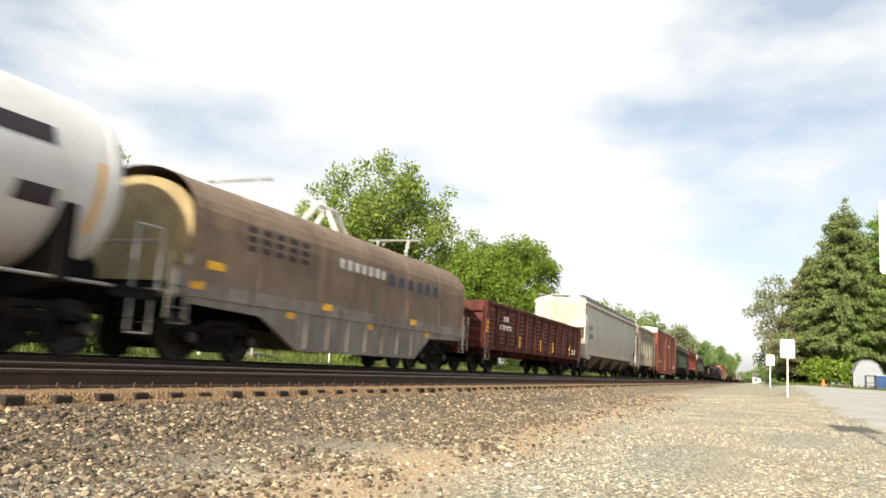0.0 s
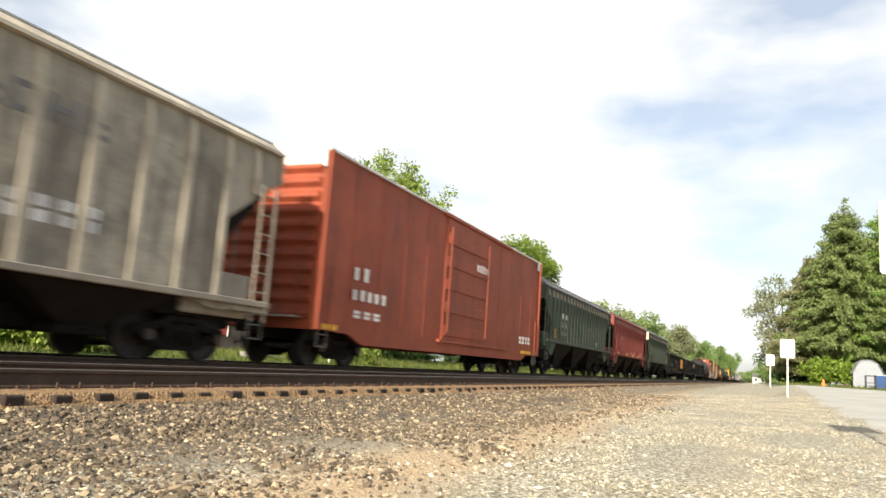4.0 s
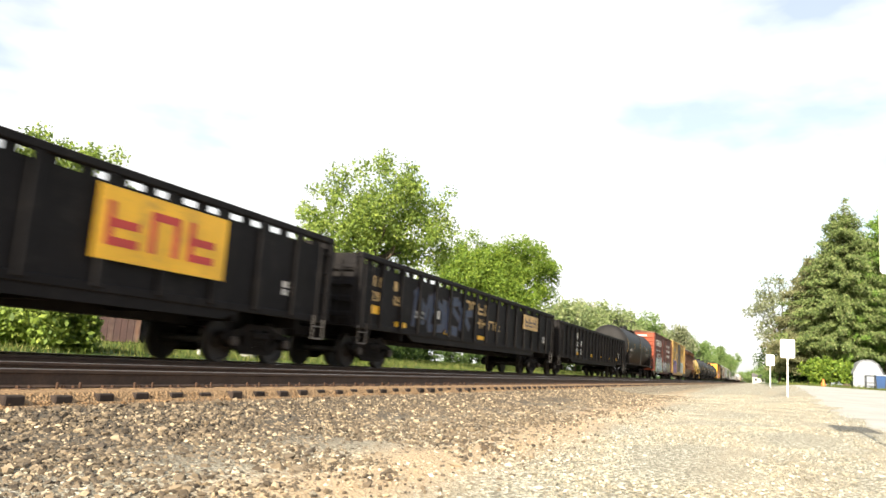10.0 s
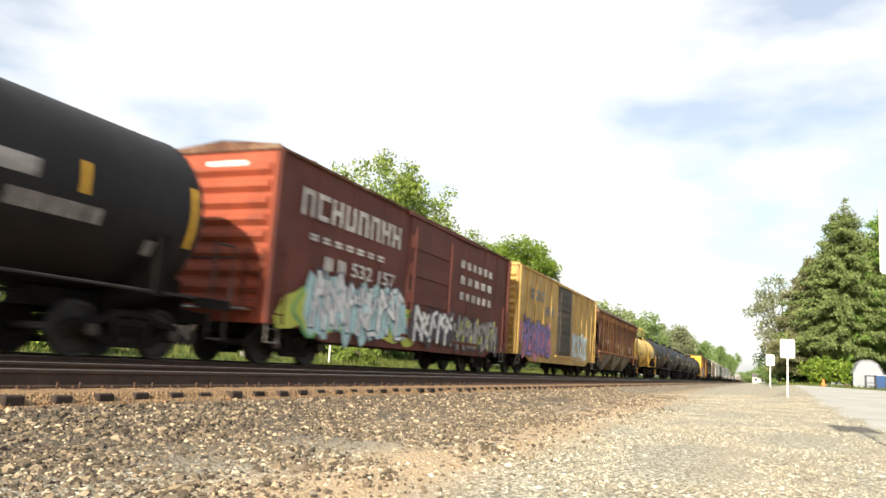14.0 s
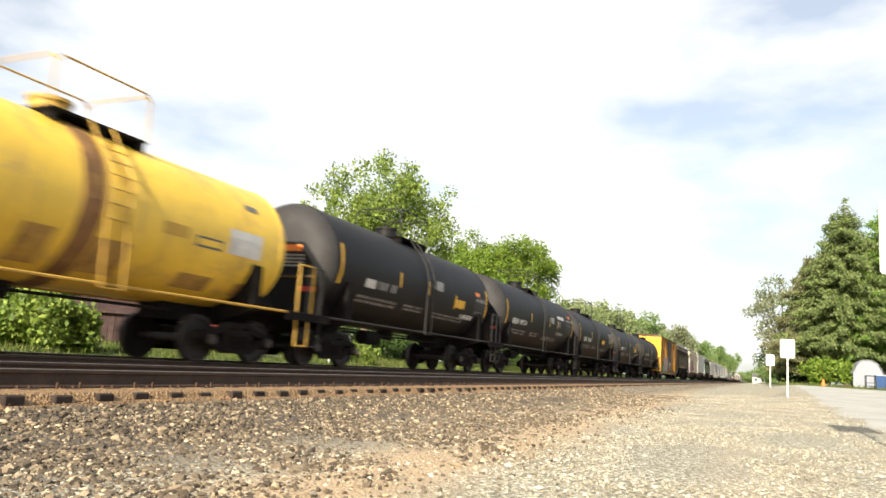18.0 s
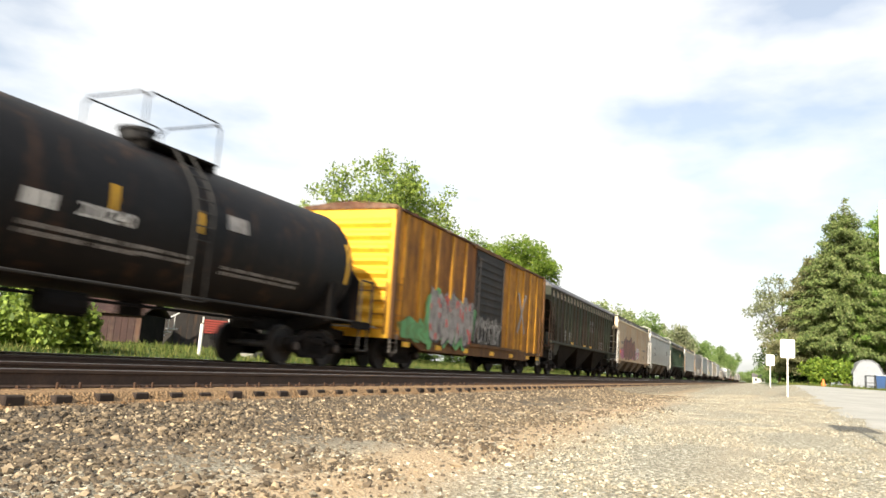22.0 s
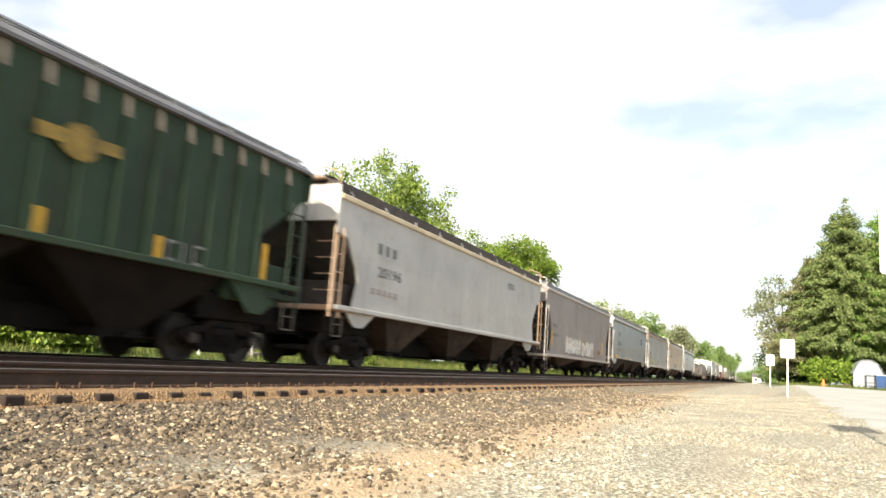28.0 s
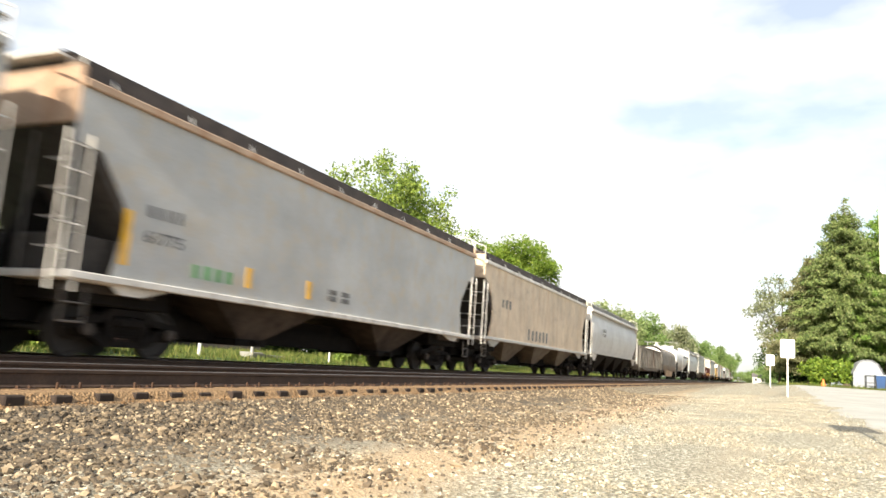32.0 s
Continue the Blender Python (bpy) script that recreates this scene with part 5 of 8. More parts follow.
def tank_panel(car, x, w, centre, radius, z0, z1, material, name="lettering", rows=1):
    """A stencilled panel that lies on the shell."""
    bm = bmesh.new()
    r = radius + 0.01
    for k in range(rows):
        a0 = z0 + (z1 - z0) * k / rows
        a1 = a0 + (z1 - z0) / rows * (0.62 if rows > 1 else 1.0)
        prev = None
        for z in np.linspace(a0, a1, 4):
            y = -math.sqrt(max(0.0, r * r - (z - centre) ** 2))
            row = (bm.verts.new((x, y, z)), bm.verts.new((x + w, y, z)))
            if prev:
                bm.faces.new((prev[0], prev[1], row[1], row[0]))
            prev = row
    part(name, bm, material, car)


def coil_car(name, label, start, length, hood, frame_paint, end_paint):
    """A coil car: rounded hood with lifting bails on a deep fish-bellied frame."""
    car = new_car(name, label, "coil car", start)
    h0, h1 = 1.45, 3.62
    ho = 0.55
    seg = 18
    arc = [(-1.5, h0)] + [(-1.5 * math.cos(t), 2.55 + (h1 - 2.55) * math.sin(t) ** 0.85) for t in np.linspace(0.0, math.pi, seg)] + [(1.5, h0)]
    bm = bmesh.new()
    a = [bm.verts.new((ho, y, z)) for y, z in arc]
    b = [bm.verts.new((length - ho, y, z)) for y, z in arc]
    for i in range(len(arc) - 1):
        bm.faces.new((a[i], b[i], b[i + 1], a[i + 1]))
    bm.faces.new((a[0], b[0], b[-1], a[-1]))
    part("hood", bm, hood, car, smooth=False)
    for x, s in ((ho, -1), (length - ho, 1)):
        bm = bmesh.new()
        lo, hi = sorted((x + s * 0.02, x - s * 0.05))
        bar_yz(bm, [(y * 0.94, h0 + (z - h0) * 0.92) for y, z in arc], lo, hi)
        part("hood_end", bm, end_paint, car)
        bm = bmesh.new()
        lo, hi = sorted((x + s * 0.10, x - s * 0.22))
        n = len(arc)
        va = [bm.verts.new((lo, y * 1.012, h0 + (z - h0) * 1.008)) for y, z in arc]
        vb = [bm.verts.new((hi, y * 1.012, h0 + (z - h0) * 1.008)) for y, z in arc]
        for i in range(n - 1):
            bm.faces.new((va[i], vb[i], vb[i + 1], va[i + 1]))
        part("hood_rim", bm, hood, car)
    for x in np.linspace(ho + 2.0, length - ho - 2.0, 5):
        bm = bmesh.new()
        bar_yz(bm, [(y * 1.006, z if z < 2 else z + 0.012) for y, z in arc], x - 0.03, x + 0.03)
        part("hood_seam", bm, hood, car)
    for s in (-1, 1):
        ya, yb = sorted((s * 1.5, s * 1.36))
        bm = bmesh.new()
        box(bm, 0.15, length - 0.15, ya, yb, 1.18, 1.62)
        part("upper_sill", bm, frame_paint, car)
        bm = bmesh.new()
        slab_xz(bm, [(0.5, 1.2), (0.5, 1.05), (2.7, 0.98), (4.1, 0.34), (length - 4.1, 0.34), (length - 3.1, 0.98), (length - 0.5, 1.05), (length - 0.5, 1.2)], min(s * 1.47, s * 1.40), max(s * 1.47, s * 1.40))
        part("side_sill", bm, frame_paint, car)
        for x in np.linspace(4.4, length - 4.4, 7):
            bm = bmesh.new()
            ya, yb = sorted((s * 1.47, s * 1.5))
            box(bm, x - 0.04, x + 0.04, ya, yb, 0.4, 1.18)
            part("stiffener", bm, frame_paint, car)
    bm = bmesh.new()
    box(bm, 0.0, length, -1.4, 1.4, 1.22, 1.34)
    box(bm, 0.1, length - 0.1, -0.3, 0.3, 0.75, 1.22)
    part("deck", bm, M_UNDER, car)
    c = length / 2
    for x0, hgt in ((c - 3.9, 0.62), (c + 3.9, 0.62)):
        bm = bmesh.new()
        for sy in (-0.55, 0.55):
            bars_path(bm, [(x0 - 0.1, sy, h1 - 0.12), (x0 + 0.1, sy, h1 + hgt * 0.75)], 0.03, 6)
        bars_path(bm, [(x0 + 0.1, -0.9, h1 + hgt * 0.75), (x0 + 0.1, 0.9, h1 + hgt * 0.75)], 0.035, 6)
        part("guide_rail", bm, M_STEEL, car)
    bm = bmesh.new()
    bars_path(bm, [(c - 1.3, 0, h1 - 0.05), (c - 0.6, 0, h1 + 0.62), (c + 0.35, 0, h1 + 0.62), (c + 1.2, 0, h1 - 0.05)], 0.07, 8)
    bars_path(bm, [(c - 0.2, -0.45, h1 - 0.1), (c - 0.1, 0, h1 + 0.6), (c - 0.2, 0.45, h1 - 0.1)], 0.06, 8)
    box(bm, c - 1.5, c + 1.4, -0.2, 0.2, h1 - 0.04, h1 + 0.04)
    part("lifting_bail", bm, M_LIGHT, car)
    for x, s in ((0.0, 1), (length, -1)):
        ladder(car, P_STEP, x + (0.0 if s > 0 else -0.42), -1.53, 0.75, 1.9, 0.42, "x", 3)
        bm = bmesh.new()
        lo, hi = sorted((x - s * 0.05, x + s * 0.55))
        soft_box(bm, lo, hi, -1.45, 1.45, 1.14, 1.24, 0.015)
        part("end_platform", bm, frame_paint, car)
    stirrups(car, length, 1.5, 1.15)
    running_gear(car, start, length, inset=2.0, ends=0.7)
    return car


# ---- the train, car by car ----
P_GREEN = mat("dark_green_paint", (0.025, 0.041, 0.029), 0.65, spec=0.2, vary=0.3, scale=0.6, streak=0.4, streak_col=(0.036, 0.027, 0.02), dirt=0.35, dirt_col=(0.052, 0.045, 0.034), shift=1)
P_GREEN2 = mat("faded_green_paint", (0.058, 0.084, 0.064), 0.65, spec=0.2, vary=0.35, scale=0.5, streak=0.65, streak_col=(0.085, 0.075, 0.062), dirt=0.45, dirt_col=(0.10, 0.088, 0.07), shift=2)
P_GREEN3 = mat("grimy_grey_green_paint", (0.034, 0.038, 0.028), 0.7, spec=0.2, vary=0.35, scale=0.8, streak=0.6, streak_col=(0.034, 0.023, 0.018), dirt=0.35, dirt_col=(0.056, 0.042, 0.032), shift=3)
P_GREEN4 = mat("railroad_green_paint", (0.034, 0.060, 0.036), 0.65, spec=0.2, vary=0.28, scale=0.6, streak=0.4, streak_col=(0.038, 0.032, 0.024), dirt=0.3, dirt_col=(0.062, 0.055, 0.04), shift=4)
P_GREENRIB = mat("grimy_green_rib", (0.036, 0.04, 0.03), 0.7, spec=0.2, vary=0.35, scale=1.5, streak=0.6, streak_col=(0.05, 0.03, 0.022), dirt=0.4, dirt_col=(0.075, 0.045, 0.032), shift=59, cols=((0.034, 0.05, 0.032), (0.045, 0.03, 0.022), (0.034, 0.045, 0.03), (0.07, 0.038, 0.025)))
P_GREENPAN = mat("patched_green_panel", (0.03, 0.045, 0.03), 0.65, spec=0.2, vary=0.35, scale=1.2, streak=0.55, streak_col=(0.034, 0.021, 0.016), dirt=0.35, dirt_col=(0.066, 0.044, 0.032), shift=41, cols=((0.034, 0.052, 0.032), (0.030, 0.045, 0.029), (0.045, 0.027, 0.020), (0.036, 0.056, 0.036), (0.036, 0.022, 0.017), (0.038, 0.054, 0.034), (0.060, 0.036, 0.025), (0.031, 0.047, 0.030)))
P_RED = mat("mineral_red_paint", (0.225, 0.050, 0.040), 0.6, spec=0.3, vary=0.2, scale=0.5, streak=0.25, streak_col=(0.14, 0.044, 0.034), dirt=0.25, dirt_col=(0.11, 0.06, 0.045), shift=5)
# end trim darkened from the body red for shade; dark green trims likewise
P_REDTRIM = mat("shade_toned_red_trim", (0.085, 0.022, 0.018), 0.7, spec=0.25, vary=0.3, dirt=0.35, dirt_col=(0.05, 0.03, 0.024), shift=63)
P_RUST = mat("rusted_brown_paint", (0.30, 0.13, 0.055), 0.8, spec=0.2, vary=0.45, scale=1.3, streak=0.7, streak_col=(0.09, 0.036, 0.02), dirt=0.5, dirt_col=(0.40, 0.34, 0.28), shift=6)
P_RUSTPAN = mat("rust_streaked_panel", (0.3, 0.12, 0.06), 0.8, spec=0.2, vary=0.45, scale=1.1, streak=0.75, streak_col=(0.075, 0.026, 0.012), dirt=0.35, dirt_col=(0.50, 0.40, 0.30), shift=37, cols=((0.54, 0.21, 0.045), (0.42, 0.14, 0.032), (0.26, 0.085, 0.03), (0.52, 0.38, 0.25), (0.52, 0.22, 0.05), (0.18, 0.062, 0.028), (0.56, 0.29, 0.095), (0.36, 0.12, 0.03)))
P_RUSTRIB = mat("dark_rusted_rib_paint", (0.11, 0.052, 0.032), 0.8, spec=0.2, vary=0.5, scale=1.5, streak=0.6, streak_col=(0.05, 0.03, 0.022), dirt=0.35, dirt_col=(0.36, 0.28, 0.20), shift=7)
P_PALE = mat("pale_grey_paint", (0.53, 0.50, 0.445), 0.55, vary=0.12, scale=0.4, streak=0.35, streak_col=(0.38, 0.34, 0.29), dirt=0.22, dirt_col=(0.30, 0.26, 0.21), shift=8)
P_BEIGE = mat("weathered_beige_grey_paint", (0.30, 0.265, 0.21), 0.7, vary=0.35, scale=1.1, streak=0.5, streak_col=(0.16, 0.13, 0.10), dirt=0.4, dirt_col=(0.16, 0.15, 0.14), shift=9)
P_OLDPAN = mat("patchy_old_panel", (0.3, 0.26, 0.2), 0.75, spec=0.2, vary=0.35, scale=1.3, streak=0.6, streak_col=(0.10, 0.085, 0.07), dirt=0.45, dirt_col=(0.12, 0.11, 0.10), shift=58, cols=((0.36, 0.32, 0.25), (0.22, 0.20, 0.165), (0.42, 0.385, 0.31), (0.28, 0.25, 0.20), (0.19, 0.18, 0.16), (0.38, 0.34, 0.26)))
P_BEIGERIB = mat("worn_cream_rib_paint", (0.48, 0.43, 0.34), 0.7, vary=0.3, streak=0.35, shift=10)
P_TAN = mat("stained_tan_paint", (0.45, 0.345, 0.235), 0.6, vary=0.2, scale=0.7, streak=0.6, streak_col=(0.42, 0.20, 0.06), dirt=0.25, dirt_col=(0.27, 0.19, 0.12), shift=11)
P_TANPALE = mat("stained_cream_paint", (0.62, 0.51, 0.385), 0.6, vary=0.18, scale=0.7, streak=0.5, streak_col=(0.50, 0.33, 0.18), dirt=0.35, dirt_col=(0.30, 0.23, 0.17), shift=52)
P_CREAM = mat("yellowed_cream_paint", (0.60, 0.51, 0.36), 0.6, vary=0.15, streak=0.3, streak_col=(0.42, 0.26, 0.12), dirt=0.2, shift=53)
P_LGREY = mat("light_grey_paint", (0.46, 0.455, 0.435), 0.55, vary=0.13, scale=0.5, streak=0.3, streak_col=(0.32, 0.30, 0.27), dirt=0.2, dirt_col=(0.27, 0.245, 0.22), shift=12)
P_MAUVE = mat("dusty_mauve_grey_paint", (0.29, 0.262, 0.25), 0.6, vary=0.15, scale=0.5, streak=0.35, streak_col=(0.20, 0.165, 0.145), dirt=0.25, dirt_col=(0.19, 0.16, 0.14), shift=13)
P_MAUVET = mat("worn_mauve_top_chord", (0.42, 0.385, 0.36), 0.6, vary=0.15, streak=0.2, streak_col=(0.25, 0.2, 0.17), shift=47)
P_BGREY = mat("bluish_grey_paint", (0.36, 0.38, 0.395), 0.5, vary=0.13, scale=0.6, streak=0.35, streak_col=(0.25, 0.255, 0.26), dirt=0.2, dirt_col=(0.23, 0.22, 0.21), shift=14)
P_STAIN = mat("grey_paint_with_yellow_stains", (0.43, 0.435, 0.43), 0.55, vary=0.18, scale=0.5, streak=0.22, streak_col=(0.46, 0.36, 0.23), dirt=0.45, dirt_col=(0.50, 0.40, 0.25), shift=15)
P_RUSTTOP = mat("rusty_top_paint", (0.42, 0.30, 0.21), 0.65, vary=0.3, scale=1.0, streak=0.4, streak_col=(0.34, 0.17, 0.08), shift=16)
P_COVER = mat("dark_hatch_cover", (0.040, 0.031, 0.027), 0.75, vary=0.4, scale=1.5, dirt=0.35, dirt_col=(0.10, 0.075, 0.055), shift=17)
# bay colours hold grime and the shade below the cars
P_BAYW = mat("dusty_shade_toned_bay", (0.095, 0.08, 0.066), 0.8, vary=0.4, scale=1.0, dirt=0.7, dirt_col=(0.022, 0.017, 0.014), shift=18)
P_BAYD = mat("grimy_shade_toned_bay", (0.011, 0.0093, 0.0082), 0.9, spec=0.12, vary=0.4, dirt=0.5, dirt_col=(0.02, 0.015, 0.012), shift=19)
P_BLACK = mat("coal_black_paint", (0.0105, 0.0095, 0.0098), 0.7, spec=0.14, vary=0.35, scale=0.8, streak=0.25, streak_col=(0.022, 0.019, 0.016), dirt=0.25, dirt_col=(0.035, 0.031, 0.028), shift=20)
P_BLACKT = mat("tank_black_paint", (0.0115, 0.0108, 0.0115), 0.55, spec=0.2, vary=0.3, scale=0.7, streak=0.2, streak_col=(0.022, 0.02, 0.018), dirt=0.25, dirt_col=(0.026, 0.023, 0.021), shift=21)
P_GREYT = mat("dull_grey_black_paint", (0.009, 0.009, 0.010), 0.6, spec=0.18, vary=0.25, scale=0.8, streak=0.2, dirt=0.2, dirt_col=(0.03, 0.027, 0.025), shift=22)
# heads coloured lighter than the black shells for sunlight; also grey stencil fields
P_HEADG = mat("sun_toned_head_and_field_grey", (0.036, 0.034, 0.033), 0.6, spec=0.25, vary=0.2, dirt=0.2, dirt_col=(0.06, 0.055, 0.05), shift=23)
P_HEADD = mat("sun_toned_dark_head", (0.019, 0.018, 0.018), 0.65, spec=0.2, vary=0.2, dirt=0.2, dirt_col=(0.03, 0.028, 0.026), shift=61)
P_WTANK = mat("white_tank_paint", (0.66, 0.66, 0.66), 0.5, vary=0.10, scale=0.6, streak=0.25, streak_col=(0.45, 0.38, 0.33), dirt=0.15, dirt_col=(0.4, 0.33, 0.28), shift=24)
P_YTANK = mat("yellow_tank_paint", (0.80, 0.53, 0.06), 0.45, vary=0.12, scale=0.6, streak=0.38, streak_col=(0.42, 0.24, 0.07), dirt=0.22, dirt_col=(0.28, 0.19, 0.13), shift=25)
P_YBOX = mat("mustard_yellow_paint", (0.43, 0.275, 0.075), 0.6, vary=0.2, scale=0.9, streak=0.35, streak_col=(0.18, 0.09, 0.03), dirt=0.2, dirt_col=(0.2, 0.11, 0.05), shift=26)
P_OBOX = mat("weathered_orange_paint", (0.13, 0.06, 0.016), 0.65, spec=0.25, vary=0.35, scale=1.0, streak=0.7, streak_col=(0.07, 0.032, 0.016), dirt=0.4, dirt_col=(0.10, 0.05, 0.028), shift=27)
P_OPAN = mat("patchy_orange_panel", (0.3, 0.14, 0.02), 0.7, spec=0.25, vary=0.30, scale=1.6, streak=0.75, streak_col=(0.075, 0.03, 0.013), dirt=0.45, dirt_col=(0.10, 0.04, 0.018), shift=48, cols=((0.50, 0.225, 0.018), (0.30, 0.115, 0.018), (0.44, 0.19, 0.018), (0.18, 0.065, 0.018), (0.54, 0.25, 0.02), (0.34, 0.13, 0.02)))
# posts and end get a brighter orange to carry the sun on them
P_OPOST = mat("sun_toned_orange_post", (0.50, 0.24, 0.022), 0.65, spec=0.25, vary=0.3, scale=2.0, streak=0.5, streak_col=(0.12, 0.05, 0.02), shift=54)
P_OEND = mat("sun_toned_orange_yellow_end", (0.80, 0.44, 0.03), 0.55, vary=0.15, streak=0.2, streak_col=(0.4, 0.18, 0.04), shift=28)
P_BDOOR = mat("black_door_paint", (0.022, 0.020, 0.020), 0.65, spec=0.25, vary=0.35, scale=1.2, streak=0.35, streak_col=(0.07, 0.045, 0.032), dirt=0.25, shift=29)
P_BROWN = mat("boxcar_brown_paint", (0.115, 0.033, 0.023), 0.65, spec=0.25, vary=0.28, scale=0.8, streak=0.45, streak_col=(0.065, 0.026, 0.02), dirt=0.3, dirt_col=(0.08, 0.045, 0.036), shift=30)
P_BRICK = mat("orange_red_boxcar_paint", (0.29, 0.066, 0.032), 0.6, spec=0.3, vary=0.22, scale=0.7, streak=0.4, streak_col=(0.13, 0.042, 0.026), dirt=0.25, dirt_col=(0.15, 0.065, 0.045), shift=31)
P_GONRED = mat("gondola_oxide_paint", (0.10, 0.027, 0.022), 0.75, spec=0.2, vary=0.45, scale=1.0, streak=0.75, streak_col=(0.035, 0.016, 0.013), dirt=0.55, dirt_col=(0.13, 0.065, 0.05), shift=32)
# pressed ridges coloured lighter, for the light they catch
P_RIDGE = mat("light_toned_oxide_ridge", (0.19, 0.065, 0.052), 0.7, vary=0.5, scale=2.5, dirt=0.5, dirt_col=(0.09, 0.03, 0.025), shift=57)
P_HOOD = mat("brown_stained_hood", (0.225, 0.165, 0.115), 0.7, spec=0.25, vary=0.25, scale=0.7, streak=0.4, streak_col=(0.13, 0.085, 0.06), dirt=0.4, dirt_col=(0.13, 0.09, 0.065), shift=33)
P_EMBLEM = mat("faded_yellow_emblem", (0.24, 0.16, 0.028), 0.65, vary=0.5, scale=4, dirt=0.5, dirt_col=(0.05, 0.05, 0.03), shift=60)
P_YRAIL = mat("dull_yellow_rail_paint", (0.50, 0.30, 0.045), 0.6, vary=0.3, dirt=0.3, shift=44)
P_BAND = mat("rust_brown_band", (0.20, 0.10, 0.035), 0.7, vary=0.4, scale=2, dirt=0.4, dirt_col=(0.5, 0.3, 0.06), shift=45)
P_STAINY = mat("brown_spill_on_yellow", (0.36, 0.21, 0.055), 0.7, vary=0.4, scale=1.6, streak=0.6, streak_col=(0.12, 0.06, 0.03), dirt=0.5, dirt_col=(0.6, 0.38, 0.06), shift=46)
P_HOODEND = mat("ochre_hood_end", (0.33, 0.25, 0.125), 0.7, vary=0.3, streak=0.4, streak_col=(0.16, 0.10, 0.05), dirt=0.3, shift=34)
P_COIL = mat("grey_coil_frame_paint", (0.25, 0.235, 0.21), 0.7, spec=0.25, vary=0.25, scale=0.8, streak=0.55, streak_col=(0.13, 0.075, 0.045), dirt=0.4, dirt_col=(0.10, 0.07, 0.05), shift=35)
# the red hopper's rib tops, likewise paled in colour for sunlight
P_PINKTOP = mat("sun_toned_pink_rib_top", (0.36, 0.17, 0.13), 0.65, vary=0.35, scale=3, dirt=0.35, dirt_col=(0.2, 0.07, 0.05), shift=55)
P_ROOFG = mat("dull_grey_roof", (0.13, 0.13, 0.14), 0.65, vary=0.3, scale=1.2, dirt=0.35, dirt_col=(0.06, 0.055, 0.05), shift=49)
P_DOORY = mat("dark_olive_door_paint", (0.045, 0.036, 0.026), 0.65, vary=0.3, scale=1.2, streak=0.4, shift=50)
# slope sheets of the pale cars, darkened in colour for shade
P_SLOPE = mat("dusty_shade_toned_slope", (0.06, 0.053, 0.048), 0.8, spec=0.2, vary=0.35, scale=1.0, dirt=0.5, dirt_col=(0.02, 0.017, 0.015), shift=62)
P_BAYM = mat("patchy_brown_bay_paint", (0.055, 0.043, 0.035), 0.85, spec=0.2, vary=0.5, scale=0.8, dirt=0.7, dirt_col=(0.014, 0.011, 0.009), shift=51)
P_BAYR = mat("dusty_beige_bay_paint", (0.22, 0.19, 0.15), 0.8, vary=0.45, scale=0.9, dirt=0.7, dirt_col=(0.035, 0.025, 0.02), shift=56)
P_BAYT = mat("dusty_pale_bay_paint", (0.13, 0.107, 0.08), 0.8, vary=0.4, scale=0.9, dirt=0.65, dirt_col=(0.03, 0.023, 0.018), shift=43)
P_COVERR = mat("rust_red_hatch_cover", (0.36, 0.12, 0.06), 0.7, vary=0.25, shift=36)
G_PINK = mat("pink_spray", (0.46, 0.15, 0.26), 0.55, vary=0.25, scale=3)
G_BROWN = mat("brown_spray", (0.20, 0.075, 0.055), 0.55, vary=0.3, scale=3)
G_DARK = mat("dark_spray", (0.035, 0.022, 0.030), 0.55, vary=0.2)
G_WHITE = mat("white_spray", (0.66, 0.66, 0.65), 0.55, vary=0.2, scale=3, dirt=0.25, dirt_col=(0.3, 0.3, 0.3))
G_GREYWHITE = mat("worn_white_stencil", (0.48, 0.46, 0.43), 0.6, vary=0.35, scale=4, dirt=0.45, dirt_col=(0.14, 0.05, 0.035))
G_GREYSPRAY = mat("worn_grey_spray", (0.27, 0.255, 0.24), 0.6, vary=0.4, scale=4, dirt=0.4)
G_CYAN = mat("pale_blue_spray", (0.33, 0.50, 0.52), 0.55, vary=0.3, scale=3)
G_LIME = mat("lime_spray", (0.42, 0.47, 0.06), 0.55, vary=0.25, scale=3)
G_VIOLET = mat("violet_spray", (0.20, 0.14, 0.36), 0.55, vary=0.3, scale=3)
G_GREEN = mat("green_spray", (0.10, 0.30, 0.10), 0.55, vary=0.3, scale=3)
G_BLUE = mat("dull_blue_spray", (0.022, 0.035, 0.075), 0.55, vary=0.3, scale=3)
G_RED = mat("red_spray", (0.45, 0.04, 0.03), 0.55, vary=0.2, scale=3)
G_ORANGE = mat("orange_spray", (0.75, 0.20, 0.03), 0.5, vary=0.2)

SIDE = -1.445    # the skin of a ribbed hopper's side
FLAT = -1.545

# a white tank car leads
white_tank = tank_car("tank_car", "white tank car with dark band and stained lower shell", -8.45, 17.2, P_WTANK, 2.72, 1.52, frame_paint=M_UNDER, rails=M_STEEL)
tank_panel(white_tank, 10.0, 5.6, 2.72, 1.52, 3.05, 3.32, G_DARK, "dark_band")
tank_panel(white_tank, 15.1, 0.65, 2.72, 1.52, 2.15, 2.42, G_DARK, "dark_panel")
tank_tape(white_tank, (16.4,), 2.72, 1.52, 1.9, 3.0, M_YELLOW)
tank_panel(white_tank, 13.2, 0.5, 2.72, 1.52, 2.5, 2.8, M_YELLOW, "reflector")

coil = coil_car("coil_car", "coil car with brown stained hood and grey fish-bellied frame", 9.65, 14.35, P_HOOD, P_COIL, P_HOODEND)
lettering(coil, G_DARK, 2.0, 2.25, 2.2, 0.5, -1.51, 3, 5, 0.5)
lettering(coil, G_WHITE, 5.6, 2.4, 2.4, 0.26, -1.51, 1, 7)
